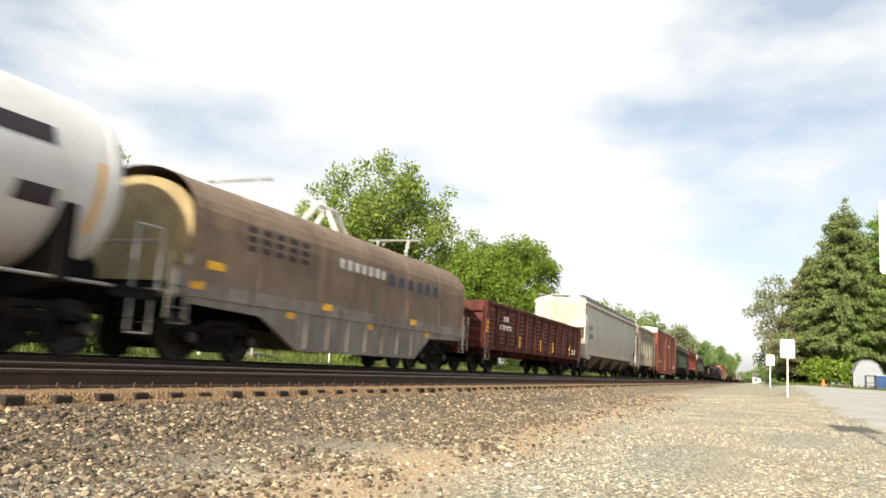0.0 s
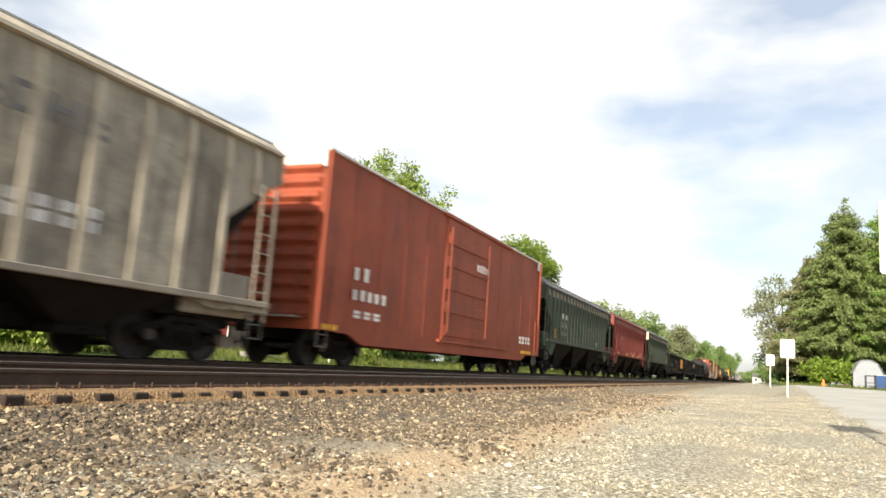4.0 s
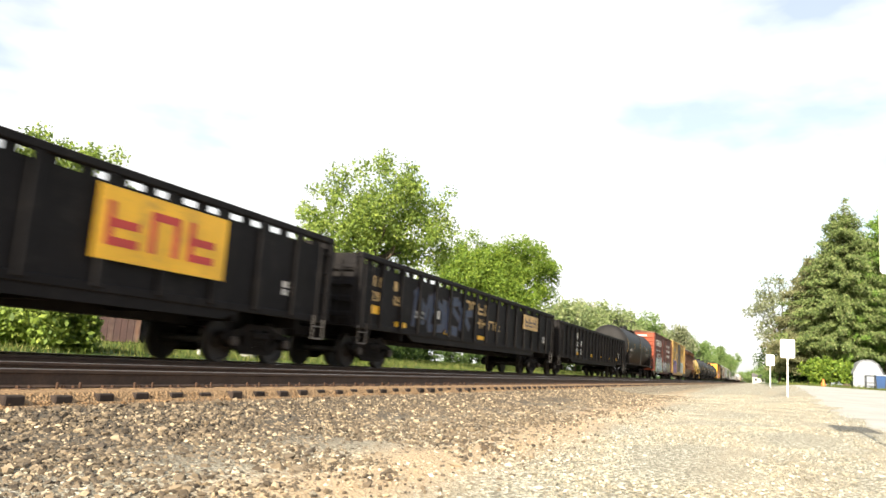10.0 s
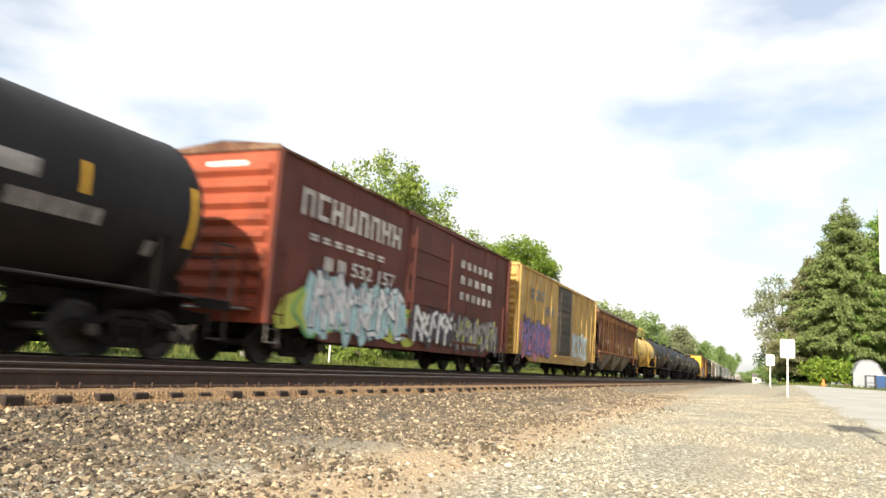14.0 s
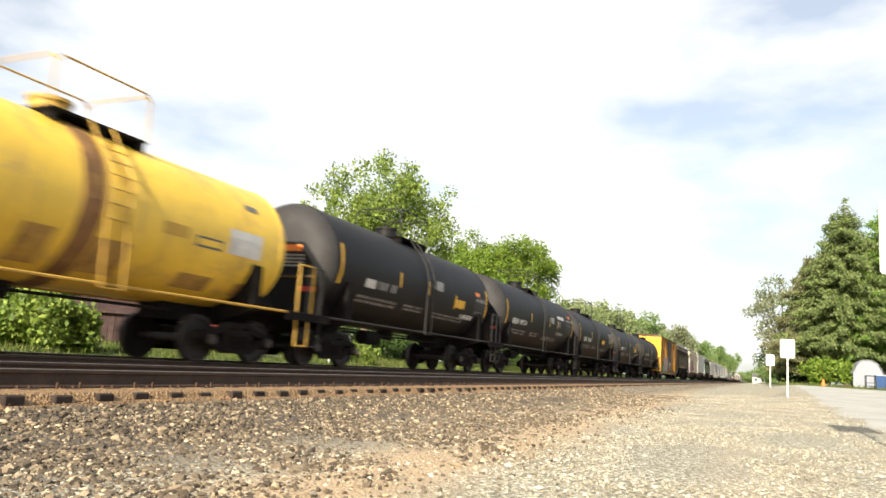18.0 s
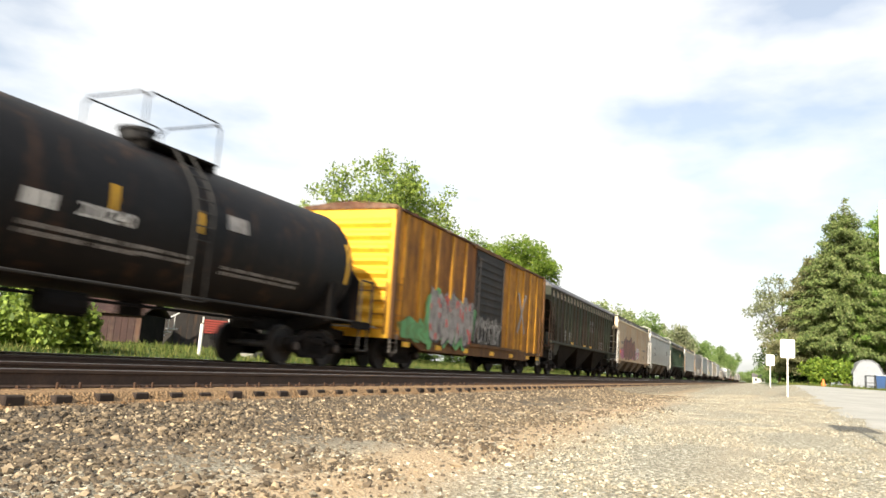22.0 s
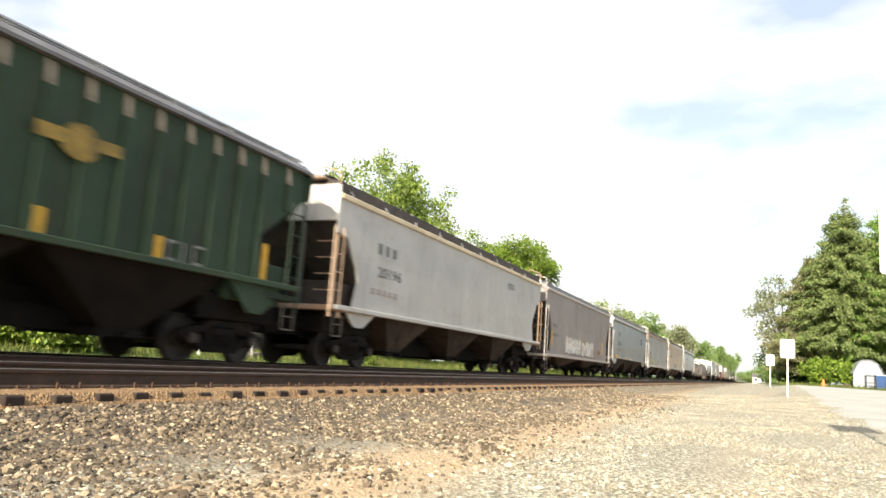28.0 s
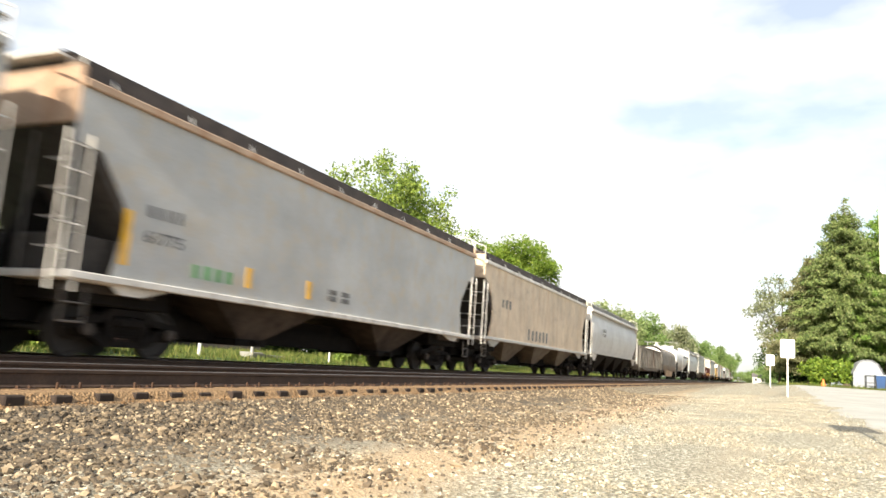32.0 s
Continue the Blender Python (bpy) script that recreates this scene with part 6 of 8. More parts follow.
lettering(coil, G_BLUE, 8.2, 2.3, 3.4, 0.34, -1.51, 1, 6, name="faded_lettering")
markers(coil, (0.55, 5.0, 9.8), 1.32, -1.505, 0.35, 0.16)
markers(coil, (0.95,), 1.72, -1.515, 0.45, 0.16)
markers(coil, (3.6, 7.2, 10.9), 1.02, -1.475, 0.3, 0.14)

gon_red = gondola("gondola_car", "oxide red gondola with pressed side panels and scrapes", 25.75, 16.25, P_GONRED, 2.72, 1.0, 13, corrugated=True, ridge=P_RIDGE, belly=False)
lettering(gon_red, M_WHITE, 2.1, 2.05, 0.55, 0.22, -1.585, 1, 2)
lettering(gon_red, M_WHITE, 1.6, 1.72, 1.5, 0.2, -1.585, 1, 4)
lettering(gon_red, M_WHITE, 14.1, 1.15, 0.8, 0.3, -1.585, 1, 2)
tapes = [(0.14, 1.5), (4.3, 1.1), (7.6, 1.1), (9.9, 1.1), (13.5, 1.1)]
for x, z in tapes:
    markers(gon_red, (x,), z, -1.587, 0.1, 0.5)

hop_pale = hopper("covered_hopper", "large pale grey covered hopper with smooth rounded sides", 43.2, 20.2, P_PALE, "flow", 4.38, 1.35, 4.78, bays=4, dark_bays=P_BAYW, trim=P_PALE, bulge=0.1, cap=P_BEIGERIB, cap_h=1.5, slope=P_BEIGERIB)
markers(hop_pale, (3.2, 7.0, 11.2, 13.6), 1.42, FLAT, 0.4, 0.13)
lettering(hop_pale, M_GREYTXT, 1.3, 2.8, 1.0, 0.3, FLAT, 1, 3)
lettering(hop_pale, M_GREYTXT, 1.3, 2.3, 1.2, 0.25, FLAT, 2, 4)
markers(hop_pale, (18.0,), 1.6, FLAT, 0.3, 0.3, M_GREYTXT)

hop_old = hopper("covered_hopper", "old weathered beige covered hopper with heavy pale side posts", 64.74, 11.5, P_BEIGE, "ribbed", 4.42, 1.25, 4.66, ribs=9, bays=2, dark_bays=P_BAYD, rib_paint=P_BEIGERIB, roof_paint=P_BEIGERIB, panels=P_OLDPAN, rib_top=P_BEIGERIB, rib_w=0.13)
glyph_row(hop_old, M_GREYTXT, 4.8, 3.35, 2.4, 0.45, SIDE - 0.01, 4)
lettering(hop_old, M_GREYTXT, 3.0, 2.0, 0.5, 1.0, SIDE - 0.01, 4, 2)
lettering(hop_old, G_WHITE, 5.5, 1.9, 1.6, 0.4, SIDE - 0.01, 2, 4)

box_red = boxcar("boxcar", "tall orange-red boxcar with a white roof", 78.0, 18.65, P_BRICK, 5.12, 0.95, door=(7.4, 11.6), roof_paint=M_LIGHT, white_top=M_LIGHT, half=1.55, ribs=(1.5, 3.0, 4.5, 6.0, 13.0, 14.5, 16.0, 17.5), post_w=0.05, door_ridges=5, post_d=0.012)
lettering(box_red, M_WHITE, 1.6, 2.2, 0.8, 0.35, -1.555, 1, 2)
lettering(box_red, M_WHITE, 1.6, 1.7, 1.8, 0.28, -1.555, 1, 5)
lettering(box_red, M_WHITE, 1.7, 1.25, 1.4, 0.2, -1.555, 2, 3)
lettering(box_red, M_WHITE, 10.2, 3.6, 1.1, 0.26, -1.60, 1, 4)
lettering(box_red, M_WHITE, 15.8, 1.3, 1.6, 0.3, -1.555, 2, 4)
markers(box_red, (0.3, 17.0, 16.2), 0.88, -1.53, 0.7, 0.13)
markers(box_red, (18.1,), 4.75, -1.556, 0.8, 0.35, M_LIGHT)

hop_g1 = hopper("covered_hopper", "dark green ribbed covered hopper with stencilled panels", 98.07, 17.12, P_GREEN2, "ribbed", 4.32, 1.72, 4.62, ribs=19, bays=3, dark_bays=P_BAYD, sill_paint=P_GREEN2, trim=P_GREEN, roof_paint=P_ROOFG)
lettering(hop_g1, M_WHITE, 3.6, 2.95, 1.3, 0.28, SIDE - 0.0, 1, 2)
lettering(hop_g1, G_GREYSPRAY, 3.6, 2.5, 1.3, 0.3, SIDE, 1, 2)
lettering(hop_g1, G_GREYSPRAY, 3.6, 2.1, 1.3, 0.2, SIDE, 1, 2)
lettering(hop_g1, G_DARK, 10.2, 2.9, 1.3, 0.6, SIDE, 2, 3, name="emblem")
lettering(hop_g1, G_RED, 10.6, 2.75, 0.7, 0.1, SIDE, 1, 1, name="emblem")
markers(hop_g1, (2.2, 6.3, 10.9, 14.0), 1.85, SIDE, 0.22, 0.5)
lettering(hop_g1, M_WHITE, 12.6, 1.85, 1.0, 0.3, SIDE, 2, 2)

hop_red = hopper("covered_hopper", "mineral red ribbed covered hopper, rib tops toned pale for sunlight", 116.54, 17.05, P_RED, "ribbed", 4.32, 1.72, 4.62, ribs=19, bays=3, dark_bays=P_BAYD, trim=P_REDTRIM, sill_paint=P_RED, roof_paint=P_RED, rib_top=P_PINKTOP)
lettering(hop_red, M_WHITE, 3.3, 2.85, 1.25, 0.27, SIDE, 1, 2)
lettering(hop_red, G_GREYSPRAY, 3.3, 2.45, 1.25, 0.24, SIDE, 1, 2)
lettering(hop_red, G_GREYSPRAY, 3.3, 2.0, 1.25, 0.16, SIDE, 1, 2)
markers(hop_red, (2.1, 6.0, 9.0, 11.9), 1.76, SIDE - 0.07, 0.7, 0.13)
lettering(hop_red, M_WHITE, 8.3, 1.95, 3.0, 0.14, SIDE, 2, 6)
lettering(hop_red, M_WHITE, 13.6, 1.85, 1.0, 0.35, SIDE, 2, 2)

hop_g2 = hopper("covered_hopper", "green ribbed covered hopper with a white panel block", 135.13, 16.92, P_GREEN2, "ribbed", 4.30, 1.72, 4.6, ribs=20, bays=3, dark_bays=P_BAYD, cap=P_CREAM, sill_paint=P_GREEN2, trim=P_GREEN, roof_paint=P_ROOFG)
lettering(hop_g2, M_WHITE, 2.85, 2.9, 1.35, 0.28, SIDE, 1, 2)
lettering(hop_g2, G_GREYSPRAY, 2.85, 2.25, 2.2, 0.55, SIDE, 1, 3)
lettering(hop_g2, G_GREYSPRAY, 2.85, 1.95, 1.4, 0.2, SIDE, 1, 2)
lettering(hop_g2, G_DARK, 10.5, 2.8, 1.4, 0.55, SIDE, 2, 3, name="emblem")
markers(hop_g2, (15.2, 16.5), 1.85, SIDE, 0.16, 0.9)

for start, length, seed in ((153.07, 21.03, 1), (175.44, 19.7, 2)):
    g = gondola("gondola_car", "black gondola with slotted top rail and gold lettering" if seed == 1 else "black gondola with slotted top rail, gold lettering and blue graffiti", start, length, P_BLACK, 3.03 if seed == 1 else 2.96, 1.12, 17, slots=True)
    y = -1.583
    yp = -1.493
    lettering(g, M_GOLD, 0.8, 2.18, 0.66, 0.28, yp, 1, 2)
    lettering(g, M_GOLD, 2.1, 2.18, 0.66, 0.28, yp, 1, 2)
    running_number(g, "295", M_GOLD, 0.78, 1.78, 0.76, 0.27, lambda z: yp - 0.004)
    running_number(g, "102" if seed == 1 else "053", M_GOLD, 2.1, 1.78, 0.66, 0.27, lambda z: yp - 0.004)
    markers(g, (0.82,), 1.45, yp, 0.6, 0.22)
    markers(g, (2.3, 5.9, 9.0), 1.2, yp, 0.7, 0.14)
    lettering(g, M_WHITE, 3.5, 1.55, 0.9, 0.22, yp, 2, 3)
    markers(g, (5.0,), 1.65, yp, 0.4, 0.25, M_WHITE)
    glyph_row(g, M_GOLD, length * 0.385, 2.1, 2.7, 0.4, yp, 4)
    glyph_row(g, M_GOLD, length * 0.44, 1.62, 3.0, 0.34, yp, 4)
    bm = bmesh.new()
    px, pw, pz, ph = (length - 6.85, 3.0, 1.53, 1.16) if seed == 1 else (length - 5.3, 2.2, 1.95, 0.62)
    box(bm, px, px + pw, y - 0.012, y - 0.004, pz, pz + ph)
    part("sign_panel", bm, M_YELLOW if seed == 1 else M_GOLD, g, "ochre panel with red initials" if seed == 1 else "ochre panel with dark initials")
    glyph_row(g, G_RED if seed == 1 else G_DARK, px + 0.2, pz + ph * 0.2, pw - 0.3, ph * 0.6, y - 0.014, 3)
    lettering(g, M_WHITE, length - 1.8, 1.5, 0.5, 0.3, yp, 2, 2)
    if seed == 2:
        graffiti(g, 3.2, 1.3, 5.2, 1.1, yp, None, G_BLUE, G_DARK, 4, 5, G_BLUE)

gon_black = gondola("gondola_car", "plain black high-sided gondola with square white stencils", 196.2, 20.95, P_BLACK, 2.84, 1.05, 22, half=1.56)
for x, z, w, h in ((4.6, 2.1, 0.85, 0.36), (4.6, 1.68, 0.6, 0.26), (5.65, 1.75, 0.6, 0.26), (4.5, 1.25, 0.7, 0.32), (5.65, 1.25, 0.5, 0.3), (18.0, 1.4, 0.7, 0.4)):
    lettering(gon_black, M_WHITE, x, z, w, h, -1.473, 2 if h < 0.35 else 1, 2)
markers(gon_black, (4.6, 8.6, 11.8, 14.7, 17.2, 19.9), 1.2, -1.473, 0.55, 0.16)
markers(gon_black, (1.3,), 1.2, -1.473, 0.14, 0.5, G_RED)

tank_long = tank_car("tank_car", "long glossy black tank car with yellow strips", 218.3, 15.4, P_BLACKT, 2.60, 1.53, head_paint=P_HEADD)
tank_tape(tank_long, (0.58, 14.75), 2.60, 1.53, 2.0, 3.1, M_YELLOW)
tank_tape(tank_long, (4.0, 7.1, 10.0, 12.4), 2.60, 1.53, 2.45, 2.95, M_YELLOW)
tank_text(tank_long, 1.85, 0.7, 2.60, 1.53, 2.16, 2.37, M_WHITE, 4)
tank_text(tank_long, 2.65, 0.85, 2.60, 1.53, 2.18, 2.39, G_GREYSPRAY, 6)
tank_text(tank_long, 1.9, 1.9, 2.60, 1.53, 1.7, 1.98, G_GREYSPRAY, 6, 2)
tank_panel(tank_long, 10.9, 0.75, 2.60, 1.53, 2.5, 2.78, G_GREYSPRAY)
tank_panel(tank_long, 13.9, 0.45, 2.60, 1.53, 1.75, 2.0, G_GREYSPRAY)
tank_text(tank_long, 11.3, 1.6, 2.60, 1.53, 2.05, 2.3, G_GREYSPRAY, 3)

# the end takes the brighter brick red for the sunlight on it
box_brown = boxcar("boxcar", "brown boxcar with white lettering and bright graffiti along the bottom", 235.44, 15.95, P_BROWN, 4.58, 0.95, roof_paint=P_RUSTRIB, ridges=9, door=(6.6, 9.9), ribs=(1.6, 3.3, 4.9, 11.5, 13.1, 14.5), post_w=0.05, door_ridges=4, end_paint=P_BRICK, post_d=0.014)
glyph_row(box_brown, G_GREYWHITE, 0.98, 3.36, 5.1, 0.62, -1.525, 8)
bm = bmesh.new()
box(bm, -0.09, -0.004, -0.75, 0.35, 4.22, 4.32)
part("lettering", bm, M_WHITE, box_brown)
lettering(box_brown, G_GREYWHITE, 1.4, 2.85, 3.6, 0.16, -1.525, 2, 7, name="faded_lettering")
lettering(box_brown, G_GREYWHITE, 2.1, 2.25, 1.0, 0.34, -1.525, 1, 2)
running_number(box_brown, "532 157", G_GREYWHITE, 3.35, 2.25, 2.4, 0.36, lambda z: -1.53)
for i, n in enumerate((6, 5, 6)):
    lettering(box_brown, G_GREYWHITE, 10.7, 3.55 - i * 0.55, 3.2, 0.28, -1.525, 1, n)
graffiti(box_brown, 1.2, 0.8, 5.7, 1.15, -1.522, G_LIME, G_LIME, G_GREEN, 5, 4, None, "bubble")
graffiti(box_brown, 1.7, 0.75, 4.7, 1.5, -1.535, G_CYAN, G_WHITE, G_BLUE, 9, 3, G_CYAN)
graffiti(box_brown, 7.0, 0.8, 2.9, 1.1, -1.60, G_DARK, G_WHITE, G_DARK, 5, 6, G_BLUE)
graffiti(box_brown, 10.1, 0.75, 4.6, 1.2, -1.525, G_DARK, G_GREYSPRAY, G_DARK, 8, 9, G_LIME)

box_yellow = boxcar("boxcar", "mustard yellow boxcar with a dark plug door and violet graffiti", 252.86, 16.33, P_YBOX, 4.66, 0.95, door_paint=P_DOORY, door=(7.0, 9.9), ribs=(1.4, 2.8, 4.2, 5.6, 11.2, 12.6, 14.0, 15.3), post_w=0.1, end_paint=P_YBOX)
graffiti(box_yellow, 0.8, 0.85, 4.6, 1.7, -1.525, G_PINK, G_VIOLET, G_DARK, 6, 11, G_BLUE)
graffiti(box_yellow, 10.3, 0.85, 3.6, 1.5, -1.525, None, G_CYAN, G_WHITE, 7, 12)
lettering(box_yellow, M_GREYTXT, 1.9, 3.4, 2.2, 0.5, -1.525, 2, 3)
lettering(box_yellow, M_GREYTXT, 4.4, 2.8, 1.6, 0.5, -1.525, 1, 3)

hop_rust = hopper("covered_hopper", "heavily rusted orange-brown covered hopper with bleached panels", 270.31, 17.0, P_RUST, "ribbed", 4.24, 1.68, 4.5, ribs=17, bays=3, trim=P_RUSTRIB, sill_paint=P_RUST, dark_bays=P_BAYR, rib_paint=P_RUSTRIB, cap=P_RUST, panels=P_RUSTPAN, rib_top=P_RUST, roof_paint=P_RUSTRIB, slope=P_BAYD, rib_w=0.15)
markers(hop_rust, (8.05, 10.62, 12.9, 15.2), 1.75, SIDE - 0.01, 0.14, 0.75)
markers(hop_rust, (10.0,), 1.72, SIDE - 0.01, 0.5, 0.36, M_WHITE)
markers(hop_rust, (7.35,), 2.15, SIDE - 0.01, 0.6, 0.34, M_STEEL)
markers(hop_rust, (13.15,), 1.9, SIDE - 0.01, 0.36, 0.5, M_WHITE)
markers(hop_rust, (13.24,), 2.15, SIDE - 0.014, 0.18, 0.14, M_GREYTXT)
markers(hop_rust, (1.9, 5.0), 1.75, SIDE - 0.01, 0.14, 0.75)
lettering(hop_rust, M_WHITE, 3.2, 2.3, 1.3, 0.26, SIDE - 0.01, 1, 2)
for px, pz in ((9.34, 1.98), (8.6, 2.18)):
    bm = bmesh.new()
    flat_patch(bm, [(px - 0.27, pz), (px, pz - 0.27), (px + 0.27, pz), (px, pz + 0.27)], SIDE - 0.014)
    part("placard", bm, M_WHITE, hop_rust, "white diamond placard")

tank_yellow = tank_car("tank_car", "yellow tank car with rust-stained centre band", 288.5, 11.75, P_YTANK, 2.46, 1.38, frame_paint=M_UNDER, rails=P_YRAIL, mid=6.75)
tank_text(tank_yellow, 1.72, 0.8, 2.46, 1.38, 2.05, 2.29, M_GREYTXT, 4)
tank_text(tank_yellow, 2.65, 0.75, 2.46, 1.38, 2.07, 2.3, M_GREYTXT, 4)
tank_text(tank_yellow, 1.8, 2.3, 2.46, 1.38, 1.6, 1.85, M_GREYTXT, 6, 2)
tank_panel(tank_yellow, 7.8, 0.62, 2.46, 1.38, 2.2, 2.42, P_YRAIL, "faded_panel")
tank_panel(tank_yellow, 8.65, 0.72, 2.46, 1.38, 2.12, 2.32, M_GREYTXT, "stencil_frame")
tank_panel(tank_yellow, 8.69, 0.64, 2.46, 1.388, 2.16, 2.28, P_YTANK, "stencil_field")
tank_panel(tank_yellow, 9.55, 1.0, 2.46, 1.38, 2.12, 2.62, M_LIGHT, "pale_panel")
tank_panel(tank_yellow, 10.1, 0.4, 2.46, 1.38, 3.1, 3.22, M_GREYTXT, "stencil_block")
bm = bmesh.new()
bar_yz(bm, [(1.40 * math.sin(2 * math.pi * i / 40), 2.46 + 1.40 * math.cos(2 * math.pi * i / 40)) for i in range(40)], 6.1, 6.5)
part("centre_band", bm, P_BAND, tank_yellow, "brown rust-stained band")
for k, (px, pw, pz) in enumerate(((6.55, 0.7, 1.9), (8.6, 0.9, 1.62), (10.2, 0.5, 1.6), (5.3, 0.5, 1.9), (3.2, 0.8, 1.6))):
    tank_panel(tank_yellow, px, pw, 2.46, 1.382, 1.35, pz, P_STAINY, "rust_stain")

for k, (start, length, paint, tc, tr) in enumerate(((301.5, 11.9, P_BLACKT, 2.58, 1.45), (314.7, 12.9, P_BLACKT, 2.58, 1.46), (328.6, 11.6, P_BLACKT, 2.5, 1.45), (342.1, 11.05, P_BLACKT, 2.43, 1.43), (354.9, 11.9, P_GREYT, 2.48, 1.45))):
    t = tank_car("tank_car", ("black tank car with white stencils, yellow strips and an orange placard", "black tank car with long white stencils and yellow strips", "black tank car with yellow strips and an orange placard", "black tank car with yellow panel, head toned paler for sunlight", "dull grey-black tank car, head toned paler for sunlight")[k], start, length, paint, tc, tr, head_paint=P_HEADG)
    tank_tape(t, (0.62,), tc, tr, 2.05, 3.05, M_YELLOW)
    tank_tape(t, (3.9, 5.9) if k % 2 == 0 else (4.2, 7.4, 9.0), tc, tr, 2.34, 2.76, M_YELLOW)
    tank_tape(t, (length - 0.68,), tc, tr, 2.05, 3.05, M_YELLOW)
    mx = (1.82, 1.56, 1.76, 1.58, 2.42)[k]
    tank_text(t, mx, 0.78, tc, tr, 2.12, 2.35, M_WHITE, 4)
    if k in (1, 2, 4):
        running_number(t, ("", "190731", "135354", "", "200240")[k], M_WHITE, mx + 0.92, 2.13, 1.1, 0.22, on_shell(tc, tr))
    else:
        tank_text(t, mx + 0.92, 1.1, tc, tr, 2.13, 2.35, G_GREYSPRAY, 6)
    tank_text(t, mx, 2.3, tc, tr, 1.72, 1.95, G_GREYSPRAY, 7, 2)
    tank_text(t, 4.6, 1.3, tc, tr, 1.75, 1.95, G_GREYSPRAY, 4, 2)
    if k in (0, 3):
        tank_panel(t, 8.2, 0.9, tc, tr, 2.16, 2.44, M_YELLOW, "reflector")
        tank_tape(t, (8.16,), tc, tr, 2.1, 2.56, M_YELLOW)
        tank_panel(t, length - 1.85, 1.15, tc, tr, 2.05, 2.72, P_HEADG, "stencil_field")
        tank_panel(t, length - 1.8, 0.45, tc, tr, 2.74, 2.88, G_ORANGE, "orange_label")
        tank_text(t, length - 1.8, 1.0, tc, tr + 0.006, 2.55, 2.66, G_GREYSPRAY, 5)
        tank_text(t, length - 1.8, 0.8, tc, tr + 0.006, 2.1, 2.2, M_GREYTXT, 5)
        tank_text(t, 9.0, 1.2, tc, tr, 1.85, 2.0, M_WHITE, 6)
    if k == 1:
        tank_panel(t, length - 2.15, 1.2, tc, tr, 2.25, 2.98, P_HEADG, "stencil_field")
        tank_text(t, length - 2.1, 1.15, tc, tr + 0.006, 2.86, 2.94, G_GREYSPRAY, 5)
        tank_text(t, length - 2.1, 1.1, tc, tr + 0.006, 2.62, 2.68, M_GREYTXT, 6)
        tank_panel(t, length - 1.5, 0.42, tc, tr, 3.06, 3.2, G_ORANGE, "orange_label")
        tank_text(t, length - 3.8, 1.3, tc, tr, 2.85, 3.02, M_WHITE, 7)
        tank_panel(t, length - 3.75, 0.5, tc, tr, 2.45, 2.75, M_GREYTXT, "stencil_field")
        tank_text(t, length - 4.0, 1.5, tc, tr, 2.05, 2.2, G_GREYSPRAY, 6)
    if k == 2:
        tank_panel(t, 7.2, 0.9, tc, tr, 2.16, 2.4, M_YELLOW, "reflector")
        tank_panel(t, length - 2.0, 1.0, tc, tr, 2.3, 3.0, G_GREYSPRAY, "stencil_block", rows=5)
    if k != 2:
        tank_panel(t, length - 5.4 if k in (0, 3) else length - 5.2, 0.6, tc, tr, 2.55, 2.85, G_GREYSPRAY, rows=1)
    tank_text(t, 6.8, 2.6, tc, tr, 1.7, 1.9, G_GREYSPRAY, 6, 2)
    for x0, d in ((0.0, -1), (length, 1)):
        bm = bmesh.new()
        a, b = sorted((x0 + d * 0.06, x0 + d * 0.10))
        bar_yz(bm, [(-1.42, 1.19), (-1.42, 2.2), (-0.8, 2.95), (0.8, 2.95), (1.42, 2.2), (1.42, 1.19)], a, b)
        part("head_shield", bm, P_GREYT, t, "black half-height head shield")
    bm = bmesh.new()
    box(bm, -0.108, -0.102, -0.75, -0.2, 2.72, 2.88)
    part("placard", bm, G_ORANGE, t, "orange placard on the head shield")
    for i in range(4):
        bm = bmesh.new()
        box(bm, -0.108, -0.102, -0.85, -0.15 - 0.06 * (i % 2), 2.6 - i * 0.085, 2.645 - i * 0.085)
        part("lettering", bm, G_GREYSPRAY, t)
    bm = bmesh.new()
    box(bm, -0.108, -0.102, -1.25, -0.75, 1.75, 1.87)
    part("placard", bm, G_RED, t, "faded red placard on the head shield")

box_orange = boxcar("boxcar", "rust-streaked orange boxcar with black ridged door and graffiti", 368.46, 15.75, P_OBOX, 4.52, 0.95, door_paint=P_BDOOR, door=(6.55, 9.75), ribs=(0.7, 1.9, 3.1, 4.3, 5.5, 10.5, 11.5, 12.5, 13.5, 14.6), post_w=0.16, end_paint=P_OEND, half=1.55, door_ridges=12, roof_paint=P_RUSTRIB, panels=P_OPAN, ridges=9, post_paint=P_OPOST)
graffiti(box_orange, 2.6, 0.85, 3.8, 1.75, -1.56, G_GREEN, G_GREYSPRAY, G_DARK, 7, 21, G_RED, "block")
graffiti(box_orange, 6.5, 1.0, 2.9, 1.1, -1.605, None, G_GREYSPRAY, P_BDOOR, 8, 22)
graffiti(box_orange, 1.0, 0.85, 1.5, 0.7, -1.56, G_GREEN, G_GREEN, P_OBOX, 2, 23)
for sx in (-1, 1):
    bm = bmesh.new()
    flat_patch(bm, [(12.3 - sx * 0.6, 1.75), (12.3 - sx * 0.46, 1.7), (12.3 + sx * 0.6, 3.4), (12.3 + sx * 0.46, 3.45)], -1.556 - 0.002 * sx)
    part("graffiti", bm, G_GREYSPRAY, box_orange)
markers(box_orange, (1.0, 3.4, 5.8, 8.6, 11.0, 13.4, 15.0), 0.66, -1.51, 0.45, 0.15)

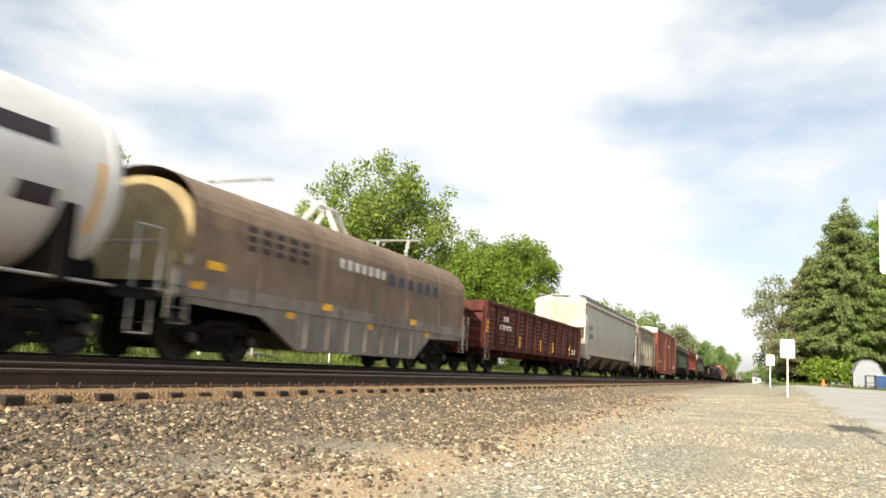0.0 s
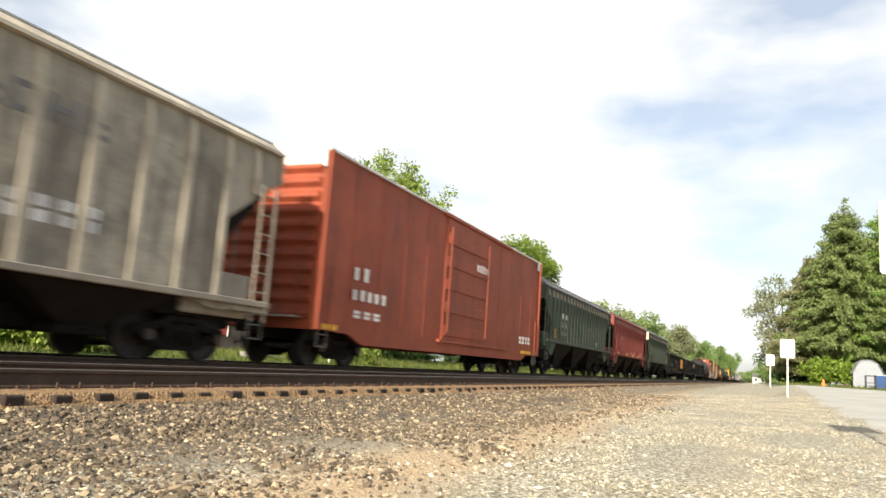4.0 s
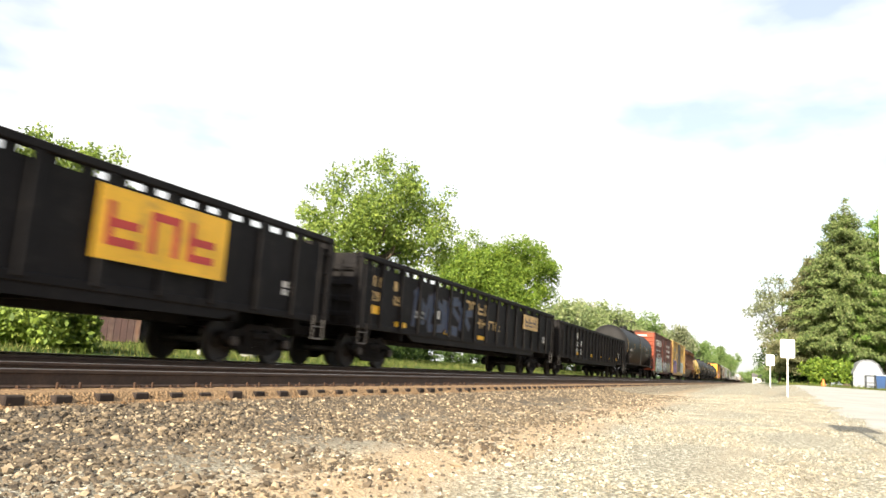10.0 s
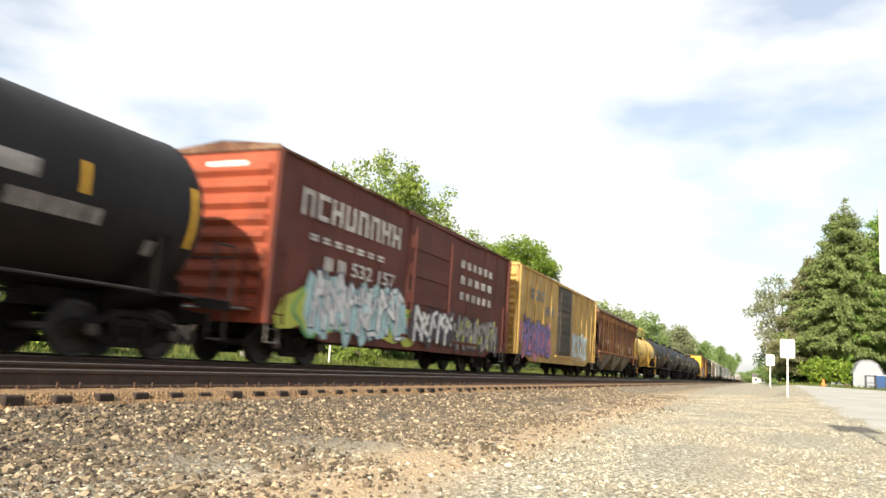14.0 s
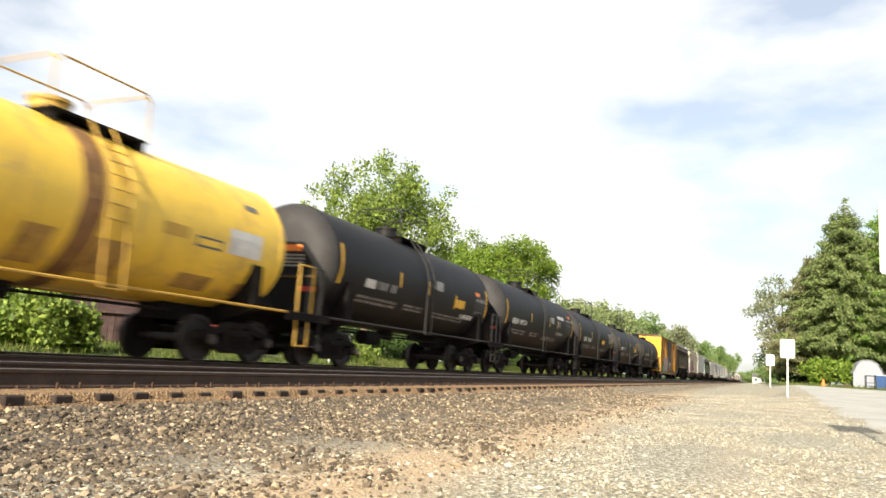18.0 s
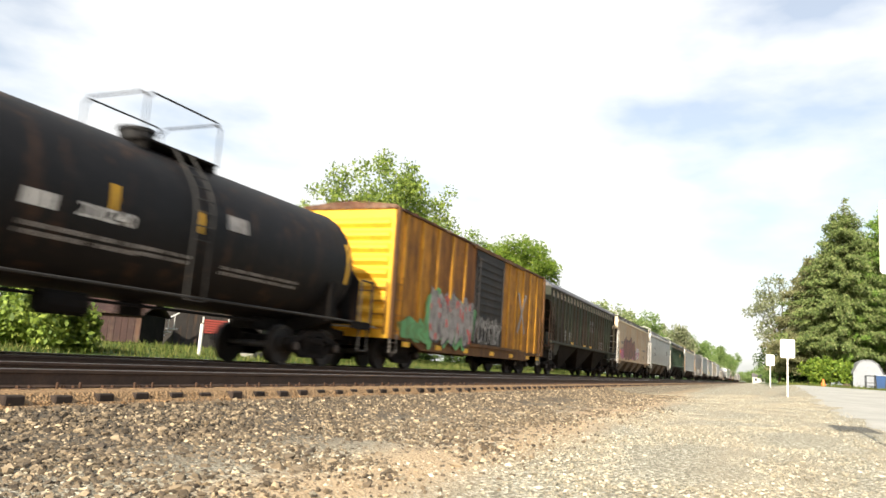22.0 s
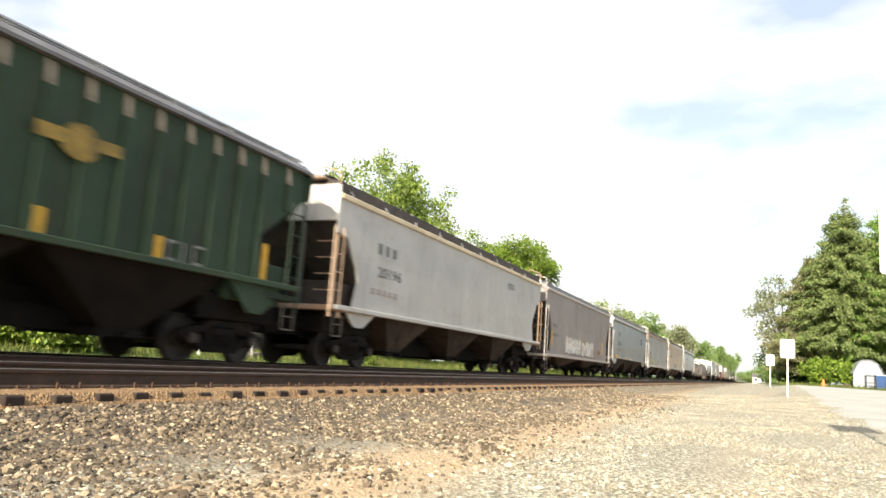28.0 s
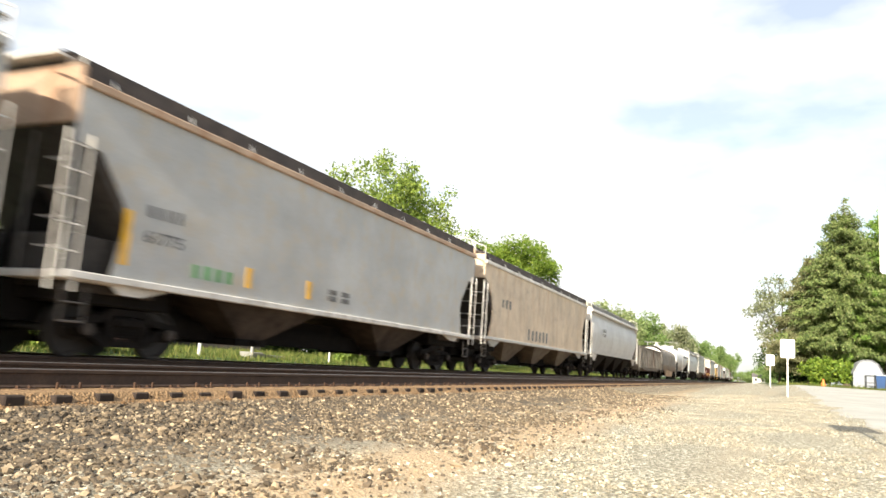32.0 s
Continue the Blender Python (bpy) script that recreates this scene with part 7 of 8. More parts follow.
hop_dull = hopper("covered_hopper", "grimy grey-green ribbed covered hopper with a pale end", 385.64, 17.9, P_GREEN3, "ribbed", 4.34, 1.68, 4.6, ribs=20, bays=3, trim=P_GREENRIB, sill_paint=P_GREEN3, dark_bays=P_BAYD, cap=P_GREEN3, panels=P_GREENPAN, roof_paint=P_ROOFG, rib_paint=P_GREENRIB)
lettering(hop_dull, M_GREYTXT, 9.9, 2.7, 0.9, 0.7, SIDE - 0.01, 2, 2, name="emblem")
lettering(hop_dull, G_GREYSPRAY, 3.4, 1.85, 0.85, 0.55, SIDE - 0.01, 3, 2, name="faded_lettering")
lettering(hop_dull, G_GREYSPRAY, 4.45, 1.9, 0.6, 0.45, SIDE - 0.01, 3, 1, name="faded_lettering")
for px in (12.95, 13.55):
    markers(hop_dull, (px,), 1.8, SIDE - 0.01, 0.42, 0.42, G_GREYSPRAY)
    markers(hop_dull, (px + 0.05,), 1.85, SIDE - 0.013, 0.32, 0.32, P_GREEN3)
markers(hop_dull, (4.5, 7.7, 9.4), 1.69, SIDE - 0.13, 0.5, 0.13, P_YRAIL)

hop_tan = hopper("covered_hopper", "stained tan covered hopper with brown and pink graffiti", 404.95, 17.05, P_TAN, "slab", 4.2, 1.36, 4.48, bays=4, dark_bays=P_BAYT, toes=0.36, trim=M_LIGHT, chord=P_CREAM, cover=P_COVER, sill_paint=P_TAN, roof_paint=P_COVER, slope=P_SLOPE, cap=P_CREAM, curved=True)
graffiti(hop_tan, 1.9, 1.5, 7.2, 0.75, FLAT, G_PINK, G_PINK, G_BROWN, 6, 33, None)
graffiti(hop_tan, 3.0, 1.42, 5.4, 1.85, FLAT - 0.01, None, G_BROWN, G_DARK, 4, 31, None, "bubble")
graffiti(hop_tan, 8.9, 1.6, 1.7, 0.9, FLAT, G_PINK, G_WHITE, G_DARK, 3, 32)
markers(hop_tan, (1.15,), 1.85, FLAT, 0.4, 0.24, G_ORANGE)
markers(hop_tan, (4.2, 8.0, 12.0, 15.6), 1.27, FLAT - 0.045, 0.55, 0.11)
lettering(hop_tan, M_GREYTXT, 1.75, 2.55, 0.8, 0.2, FLAT, 1, 4)
lettering(hop_tan, M_GREYTXT, 1.72, 2.1, 0.65, 0.18, FLAT, 1, 4)
lettering(hop_tan, M_GREYTXT, 12.8, 2.35, 2.0, 0.16, FLAT, 1, 5)
markers(hop_tan, (13.5,), 1.7, FLAT, 0.3, 0.26, M_GREYTXT)

hop_lg = hopper("covered_hopper", "light grey covered hopper with white ends and dark stencils", 423.35, 17.9, P_LGREY, "flow", 4.2, 1.55, 4.62, bays=3, dark_bays=P_BAYT, toes=0.38, trim=M_LIGHT, bulge=0.08, cap=M_LIGHT)
lettering(hop_lg, M_GREYTXT, 3.3, 2.9, 0.6, 0.3, FLAT, 1, 2)
lettering(hop_lg, M_GREYTXT, 3.0, 2.3, 1.5, 0.32, FLAT, 1, 5)
lettering(hop_lg, M_GREYTXT, 13.5, 2.6, 1.4, 0.5, FLAT, 3, 4)

hop_g3 = hopper("covered_hopper", "deep green ribbed covered hopper with a yellow emblem", 442.7, 17.0, P_GREEN4, "ribbed", 4.3, 1.7, 4.6, ribs=20, bays=3, trim=P_GREEN, sill_paint=P_GREEN4, dark_bays=P_BAYD, roof_paint=P_ROOFG)
lettering(hop_g3, M_WHITE, 3.3, 2.7, 1.6, 0.3, SIDE, 1, 2)
lettering(hop_g3, M_GOLD, 3.3, 2.2, 1.6, 0.4, SIDE, 2, 2)
markers(hop_g3, (5.6, 8.1, 10.4, 12.7), 1.7, SIDE, 0.16, 0.42)
markers(hop_g3, (15.62,), 1.66, SIDE, 0.16, 0.82)
for px in (12.98, 13.62):
    markers(hop_g3, (px,), 1.74, SIDE - 0.01, 0.4, 0.36, G_GREYSPRAY)
    markers(hop_g3, (px + 0.04,), 1.79, SIDE - 0.013, 0.32, 0.26, P_GREEN)
bm = bmesh.new()
flat_patch(bm, [(10.15, 3.08), (11.65, 3.14), (11.65, 3.34), (10.15, 3.3)], SIDE - 0.122)
flat_patch(bm, blob(10.9, 3.18, 0.32, 0.3, random.Random(3), 14, 0.1), SIDE - 0.126)
part("emblem", bm, P_EMBLEM, hop_g3, "yellow emblem")

hop_cm = hopper("covered_hopper", "light grey covered hopper with dark hatch cover and black stencils", 461.0, 18.24, P_LGREY, "slab", 4.17, 1.48, 4.5, bays=3, dark_bays=P_BAYM, toes=0.34, trim=P_RUSTTOP, chord=P_CREAM, cover=P_COVER, sill_paint=P_LGREY, cap=M_LIGHT, roof_paint=P_COVER, slope=P_SLOPE)
lettering(hop_cm, M_GREYTXT, 2.14, 3.04, 1.1, 0.3, FLAT, 1, 3)
running_number(hop_cm, "20196", M_GREYTXT, 2.18, 2.42, 1.4, 0.3, lambda z: FLAT - 0.004)
lettering(hop_cm, P_MAUVE, 1.9, 1.95, 1.5, 0.16, FLAT, 2, 5, name="faded_lettering")
lettering(hop_cm, M_GREYTXT, 13.4, 3.42, 0.75, 0.24, FLAT, 2, 3)
markers(hop_cm, (8.0,), 1.39, FLAT - 0.045, 0.7, 0.11)

hop_mv = hopper("covered_hopper", "dusty mauve-grey covered hopper with white graffiti along the bottom", 480.42, 16.85, P_MAUVE, "slab", 4.18, 1.02, 4.46, bays=2, dark_bays=P_BAYM, trim=P_MAUVET, sill_paint=P_MAUVET, roof_paint=P_ROOFG, fascia=0.28, slope=P_SLOPE)
graffiti(hop_mv, 4.1, 1.12, 3.7, 0.95, FLAT, None, G_WHITE, G_DARK, 6, 41, P_YRAIL, "block")
graffiti(hop_mv, 8.1, 1.12, 3.3, 0.95, FLAT, None, G_WHITE, G_DARK, 5, 42, P_YRAIL, "block")
for px, pw in ((3.6, 2.6), (6.5, 1.4), (8.4, 2.0), (11.0, 0.7), (12.2, 0.35)):
    markers(hop_mv, (px,), 0.93, FLAT - 0.045, pw, 0.11, G_WHITE)
lettering(hop_mv, M_GREYTXT, 1.48, 2.4, 0.85, 0.2, FLAT, 1, 3)
lettering(hop_mv, M_GREYTXT, 1.46, 1.95, 0.95, 0.16, FLAT, 1, 4)
markers(hop_mv, (1.25, 14.2), 1.45, FLAT, 0.13, 0.8)
markers(hop_mv, (12.9,), 1.4, FLAT, 0.7, 0.25, G_BROWN)

hop_bg = hopper("covered_hopper", "bluish grey covered hopper with large worn dark initials", 498.56, 17.43, P_BGREY, "flow", 4.18, 1.46, 4.6, bays=3, dark_bays=P_BAYM, slope=P_SLOPE, trim=P_LGREY, bulge=0.08, cap=M_LIGHT)
lettering(hop_bg, M_GREYTXT, 2.62, 3.05, 0.6, 0.34, FLAT, 1, 2)
running_number(hop_bg, "93345", M_GREYTXT, 2.2, 2.32, 1.45, 0.36, lambda z: FLAT - 0.004)
lettering(hop_bg, P_MAUVE, 2.2, 1.95, 1.6, 0.24, FLAT, 3, 4, name="faded_lettering")
markers(hop_bg, (1.1,), 1.48, FLAT - 0.04, 1.0, 0.14)
markers(hop_bg, (5.6, 8.0), 1.48, FLAT - 0.04, 0.4, 0.1)
lettering(hop_bg, M_GREYTXT, 13.6, 2.9, 1.2, 0.5, FLAT, 2, 3)

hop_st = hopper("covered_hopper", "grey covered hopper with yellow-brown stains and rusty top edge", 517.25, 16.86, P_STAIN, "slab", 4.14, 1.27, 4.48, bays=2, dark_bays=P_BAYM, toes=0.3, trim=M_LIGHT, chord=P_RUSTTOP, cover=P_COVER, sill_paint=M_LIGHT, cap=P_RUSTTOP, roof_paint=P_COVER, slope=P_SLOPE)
lettering(hop_st, M_GREYTXT, 1.55, 2.36, 0.85, 0.22, FLAT, 1, 4)
running_number(hop_st, "61775", M_GREYTXT, 1.53, 1.93, 0.9, 0.22, lambda z: FLAT - 0.004)
lettering(hop_st, G_GREEN, 2.75, 1.5, 1.1, 0.26, FLAT, 1, 4, name="graffiti")
markers(hop_st, (1.08,), 1.5, FLAT, 0.16, 0.9)
markers(hop_st, (4.25, 6.4), 1.5, FLAT, 0.16, 0.4)
lettering(hop_st, M_GREYTXT, 7.3, 1.55, 1.0, 0.28, FLAT, 2, 2)

hop_tan2 = hopper("covered_hopper", "tan and cream stained covered hopper with dark hatch cover", 535.25, 18.15, P_TANPALE, "slab", 4.15, 1.35, 4.5, bays=3, dark_bays=P_BAYT, toes=0.36, trim=M_LIGHT, cover=P_COVER, sill_paint=P_LGREY, roof_paint=P_COVER, slope=P_SLOPE, curved=True)
lettering(hop_tan2, M_GREYTXT, 2.2, 2.6, 1.2, 0.35, FLAT, 1, 3)
lettering(hop_tan2, M_GREYTXT, 6.0, 1.5, 3.4, 0.5, FLAT, 1, 6, name="graffiti")
hop_cyl = hopper("covered_hopper", "white covered hopper with rounded cylindrical sides", 554.83, 19.0, P_WTANK, "flow", 4.1, 1.5, 4.55, bays=4, dark_bays=P_BAYD, trim=M_LIGHT, bulge=0.28, cap=M_LIGHT)
lettering(hop_cyl, M_GREYTXT, 3.0, 2.6, 1.1, 0.5, FLAT - 0.15, 2, 3)
gon_tan = gondola("gondola_car", "grey-brown gondola with a heaped rust-red load", 575.2, 16.4, P_COIL, 2.85, 1.05, 14, load=P_COVERR)
coil_car("coil_car", "brown-hooded grey coil car with white hood bands", 593.0, 14.6, P_COIL, P_HOOD, M_LIGHT)


# ---- plants ----
M_BARK = mat("bark", (0.11, 0.085, 0.06), 0.9, vary=0.35, scale=4, bump=0.6)
LEAF_A = island_mat("spring_leaves", ((0.0725, 0.128, 0.0298), (0.232, 0.321, 0.0476), (0.131, 0.193, 0.0357), (0.348, 0.424, 0.0833), (0.102, 0.167, 0.0476), (0.275, 0.359, 0.0595)), 0.6, 0.3)
LEAF_B = island_mat("deep_green_leaves", ((0.0628, 0.118, 0.014), (0.168, 0.26, 0.0293), (0.0979, 0.17, 0.0211), (0.266, 0.35, 0.0468), (0.14, 0.214, 0.0234)), 0.6, 0.3)
LEAF_PALE = island_mat("pale_leaves", ((0.16, 0.19, 0.10), (0.25, 0.28, 0.15), (0.33, 0.34, 0.21)), 0.7, 0.35)
# leaves of the far trees, paled in colour for distance haze
LEAF_YEL = island_mat("yellowish_spring_leaves", ((0.153, 0.21, 0.069), (0.243, 0.3, 0.115), (0.324, 0.36, 0.172), (0.126, 0.19, 0.0805)), 0.7, 0.35)
LEAF_FAR = island_mat("haze_paled_leaves", ((0.12, 0.20, 0.06), (0.19, 0.28, 0.085), (0.26, 0.34, 0.12)), 0.7, 0.35)
# hedge leaves darkened in colour to stand for shade
LEAF_HEDGE = island_mat("shade_toned_hedge_leaves", ((0.030, 0.060, 0.012), (0.055, 0.095, 0.02), (0.085, 0.13, 0.03)), 0.7, 0.2)
NEEDLE = island_mat("spruce_needles", ((0.065, 0.103, 0.037), (0.169, 0.23, 0.0679), (0.117, 0.169, 0.0494), (0.26, 0.314, 0.105), (0.221, 0.242, 0.111)), 0.75, 0.3)
NEEDLE_BRIGHT = island_mat("bright_green_sprays", ((0.081, 0.156, 0.0325), (0.203, 0.325, 0.0585), (0.135, 0.234, 0.0455), (0.297, 0.429, 0.091)), 0.7, 0.3)
NEEDLE_DRY = island_mat("brownish_needles", ((0.115, 0.126, 0.0605), (0.253, 0.252, 0.121), (0.172, 0.186, 0.0825), (0.287, 0.264, 0.143), (0.138, 0.18, 0.066)), 0.8, 0.3)


def leaf_quads(centres, spread, count, size, g, flat=1.0):
    """Small leaves gathered round the given clumps."""
    c = centres[g.integers(0, len(centres), count)]
    d = g.normal(size=(count, 3))
    d /= np.linalg.norm(d, axis=1)[:, None]
    p = c + d * (spread * g.random((count, 1)) ** 0.5) * np.array([1, 1, flat])
    u = g.normal(size=(count, 3))
    u /= np.linalg.norm(u, axis=1)[:, None]
    w = np.cross(u, g.normal(size=(count, 3)))
    w /= np.linalg.norm(w, axis=1)[:, None]
    s = size * g.uniform(0.6, 1.3, (count, 1))
    v = np.stack([p - u * s, p + w * s * 0.55, p + u * s, p - w * s * 0.55], 1)
    return v.reshape(-1, 3), np.arange(count * 4).reshape(-1, 4)


def limb(bm, a, b, r0, r1, bend, g, seg=7, steps=5):
    a, b = Vector(a), Vector(b)
    side = Vector((g.normal(), g.normal(), g.normal() * 0.3)) * bend
    prev = None
    d = (b - a).normalized()
    u = d.orthogonal().normalized()
    w = d.cross(u)
    for i in range(steps + 1):
        t = i / steps
        p = a.lerp(b, t) + side * math.sin(math.pi * t)
        r = r0 + (r1 - r0) * t
        ring = [bm.verts.new(p + (u * math.cos(2 * math.pi * k / seg) + w * math.sin(2 * math.pi * k / seg)) * r) for k in range(seg)]
        if prev:
            for k in range(seg):
                bm.faces.new((prev[k], prev[(k + 1) % seg], ring[(k + 1) % seg], ring[k]))
        prev = ring


def tree(label, base, height, crown_z, rx, rz, leaves, material, size, seed, clumps=70, trunk=0.22, spread=0.9, name="tree", shell=0.55, lobes=0):
    g = np.random.default_rng(seed)
    ob = new(name)
    ob.matrix_basis = pose(*base)
    tagged(ob, label, "tree")
    d = g.normal(size=(clumps, 3))
    d /= np.linalg.norm(d, axis=1)[:, None]
    rad = (shell + (1 - shell) * g.random((clumps, 1))) * (0.82 + 0.3 * g.random((clumps, 1)))
    c = d * rad * np.array([rx, rx, rz]) + np.array([0, 0, crown_z])
    if lobes:
        # lobes spread evenly over the crown, some pushed out and some held back
        q = np.arange(lobes) + 0.5
        zz = 1 - 2 * q / lobes
        aa = q * 2.39996 + g.uniform(0, 6.28)
        e = np.stack([np.sqrt(1 - zz * zz) * np.cos(aa), np.sqrt(1 - zz * zz) * np.sin(aa), zz], 1) + g.normal(size=(lobes, 3)) * 0.1
        e *= np.where(np.arange(lobes) % 4 == 0, 0.35, 0.62 + 0.3 * g.random(lobes))[:, None] * np.array([rx, rx, rz])
        c = e[g.integers(0, lobes, clumps)] + g.normal(size=(clumps, 3)) * np.array([rx, rx, rz]) * 0.15
        k = np.sqrt(((c / np.array([rx, rx, rz])) ** 2).sum(1))
        c = c / np.maximum(1, k / 1.08)[:, None] + np.array([0, 0, crown_z])
    bm = bmesh.new()
    limb(bm, (0, 0, -0.3), (g.normal() * 0.2, g.normal() * 0.2, crown_z - rz * 0.2), trunk, trunk * 0.55, 0.1, g, 9, 6)
    part("trunk", bm, M_BARK, ob)
    for i in range(min(18, clumps)):
        bm = bmesh.new()
        z0 = crown_z - rz * g.uniform(0.35, 0.9)
        limb(bm, (0, 0, max(0.5, z0)), c[i], trunk * 0.4, 0.02, rx * 0.08, g, 6, 4)
        part("limb", bm, M_BARK, ob)
    v, f = leaf_quads(c, spread, leaves, size, g)
    crown = new("crown", np_mesh("crown", v, f, material))
    crown.parent = ob
    return ob


def spruce(label, base, height, radius, material, seed, needles=26000, bare_top=0.0, low=1.2):
    """A conifer: tiers of branches that carry narrow drooping sprays."""
    g = np.random.default_rng(seed)
    ob = new("spruce_tree")
    ob.matrix_basis = pose(*base)
    tagged(ob, label, "tree")
    bm = bmesh.new()
    limb(bm, (0, 0, -0.3), (0, 0, height), 0.28, 0.02, 0.05, g, 9, 8)
    part("trunk", bm, M_BARK, ob)
    pts, ways = [], []
    tiers = int(height * 2.6)
    bl = bmesh.new()
    for i in range(tiers):
        t = i / tiers
        z = low + (height - low) * t
        r = radius * min(1.0, 0.72 + 1.4 * t) * (1 - t) ** 0.8 * g.uniform(0.7, 1.1)
        for k in range(int(7 + 7 * (1 - t))):
            a = g.uniform(0, 2 * math.pi)
            rr = r * g.uniform(0.55, 1.2)
            lift = 0.16 * rr * (t - 0.45)
            tip = (rr * math.cos(a), rr * math.sin(a), z + lift - 0.12 * rr + 0.12 * g.normal())
            if k < 4:
                limb(bl, (0, 0, z), tip, 0.035, 0.008, 0.05, g, 4, 2)
            if t > 1 - bare_top and g.random() < 0.8:
                continue
            for q in np.linspace(0.2, 1.0, max(2, int(rr * 4))):
                pts.append((tip[0] * q, tip[1] * q, z + (tip[2] - z) * q))
                ways.append((math.cos(a), math.sin(a), -0.5))
    part("branches", bl, M_BARK, ob)
    c, w = np.array(pts), np.array(ways)
    n = int(needles * 1.7)
    pick = g.integers(0, len(c), n)
    p = c[pick] + g.normal(size=(n, 3)) * np.array([0.16, 0.16, 0.13])
    u = w[pick] * g.uniform(0.2, 1.0, (n, 1)) + g.normal(size=(n, 3)) * 0.55 - np.array([0, 0, 0.35])
    u /= np.linalg.norm(u, axis=1)[:, None]
    side = np.cross(u, g.normal(size=(n, 3)))
    side /= np.linalg.norm(side, axis=1)[:, None]
    size = 0.17 * g.uniform(0.6, 1.3, (n, 1))
    v = np.stack([p - u * size * 0.4, p + side * size * 0.34, p + u * size, p - side * size * 0.34], 1).reshape(-1, 3)
    crown = new("crown", np_mesh("crown", v, np.arange(n * 4).reshape(-1, 4), material))
    crown.parent = ob
    return ob


def gz(x, y):
    return (x, y, ground_z(x, y))


tree("leafy maple in fresh spring green behind the tracks", gz(36.2, 20.0), 12.3, 7.75, 4.4, 3.5, 31000, LEAF_A, 0.10, 11, 330, 0.24, 0.62, lobes=44)
tree("broad dense green tree behind the tracks", gz(56.0, 19.6), 11, 6.9, 4.9, 3.7, 70000, LEAF_B, 0.105, 12, 420, 0.3, 0.75, lobes=52)
tree("small-leaved tree with thin upright twigs", gz(29.6, 38.2), 11.5, 6.6, 5.4, 4.8, 42000, LEAF_A, 0.12, 13, 300, 0.22, 0.8, lobes=40)
for i, (x, y, h, rx, mt) in enumerate(((87, 22.5, 9.0, 4.2, LEAF_YEL), (95, 21.5, 9.4, 4.4, LEAF_YEL), (104, 20.5, 11.2, 5.2, LEAF_YEL), (113, 23, 11.4, 5.2, LEAF_PALE), (124, 22, 11.6, 5.2, LEAF_YEL), (138, 19.5, 12.2, 5.2, LEAF_FAR), (150, 21.5, 11, 4.6, LEAF_FAR), (176, 16.8, 13.2, 4.6, LEAF_PALE), (195, 19, 11.5, 5.5, LEAF_FAR), (222, 16, 12.5, 6.5, LEAF_FAR), (250, 14.5, 12, 6.5, LEAF_FAR), (285, 13.5, 13, 7, LEAF_FAR), (320, 13, 14, 7.5, LEAF_FAR), (360, 14, 14, 8, LEAF_FAR))):
    tree("distant spring tree beside the railway", gz(x, y), h * 0.95, h * 0.55, rx * 0.95, h * 0.4, 11000, mt, 0.22, 30 + i, 110, 0.22, 1.2, lobes=24)
spruce("tall dark green spruce with a bare leader", gz(70.5, -7.0), 16.2, 6.0, NEEDLE, 51, 60000, 0.1, 3.0)
spruce("brownish conifer with thin foliage", gz(71.5, -4.4), 11.2, 4.4, NEEDLE_DRY, 52, 46000, 0.0, 1.6)
spruce("dense green conifer beside a taller spruce", gz(72.0, -10.3), 15.8, 6.4, NEEDLE_BRIGHT, 53, 62000, 0.0, 3.4)
# added shrubs with darkened leaves give the deep shade below the conifers
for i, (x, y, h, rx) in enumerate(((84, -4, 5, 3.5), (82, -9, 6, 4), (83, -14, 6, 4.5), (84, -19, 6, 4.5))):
    tree("undergrowth added behind the conifers, leaves darkened for shade", gz(x, y), h, h * 0.45, rx, h * 0.5, 7000, LEAF_HEDGE, 0.16, 140 + i, 50, 0.08, 1.0, "shrub")
tree("sparse small-leaved tree in front of the conifers", gz(82, -2.2), 9.5, 7.0, 2.8, 3.6, 4200, LEAF_PALE, 0.14, 54, 40, 0.14, 0.8)
tree("bright green leafy shrub below the conifers", gz(64.8, -5.2), 2.2, 1.1, 1.9, 1.0, 7000, LEAF_B, 0.12, 55, 30, 0.05, 0.6, "shrub")
tree("bright green leafy shrub behind the tracks", gz(13.0, 16.6), 1.3, 0.5, 1.25, 0.75, 9000, LEAF_A, 0.09, 56, 40, 0.05, 0.5, "shrub")
tree("round yellow-green shrub behind the tracks", gz(28.6, 16.4), 1.0, 0.35, 1.2, 0.55, 5000, LEAF_A, 0.06, 57, 26, 0.04, 0.3, "shrub")
for i, (x, y, h, rx) in enumerate(((330, -9, 9, 9), (420, -6, 10, 10), (560, 4, 8, 14), (700, 12, 9, 16), (900, -6, 12, 20), (130, -16, 12, 7), (170, -12, 11, 7), (230, -12, 12, 8))):
    tree("distant hazy tree line closing the view", gz(x, y), h, h * 0.5, rx, h * 0.45, 2600, LEAF_FAR, 0.5, 70 + i, 40, 0.3, 2.0)

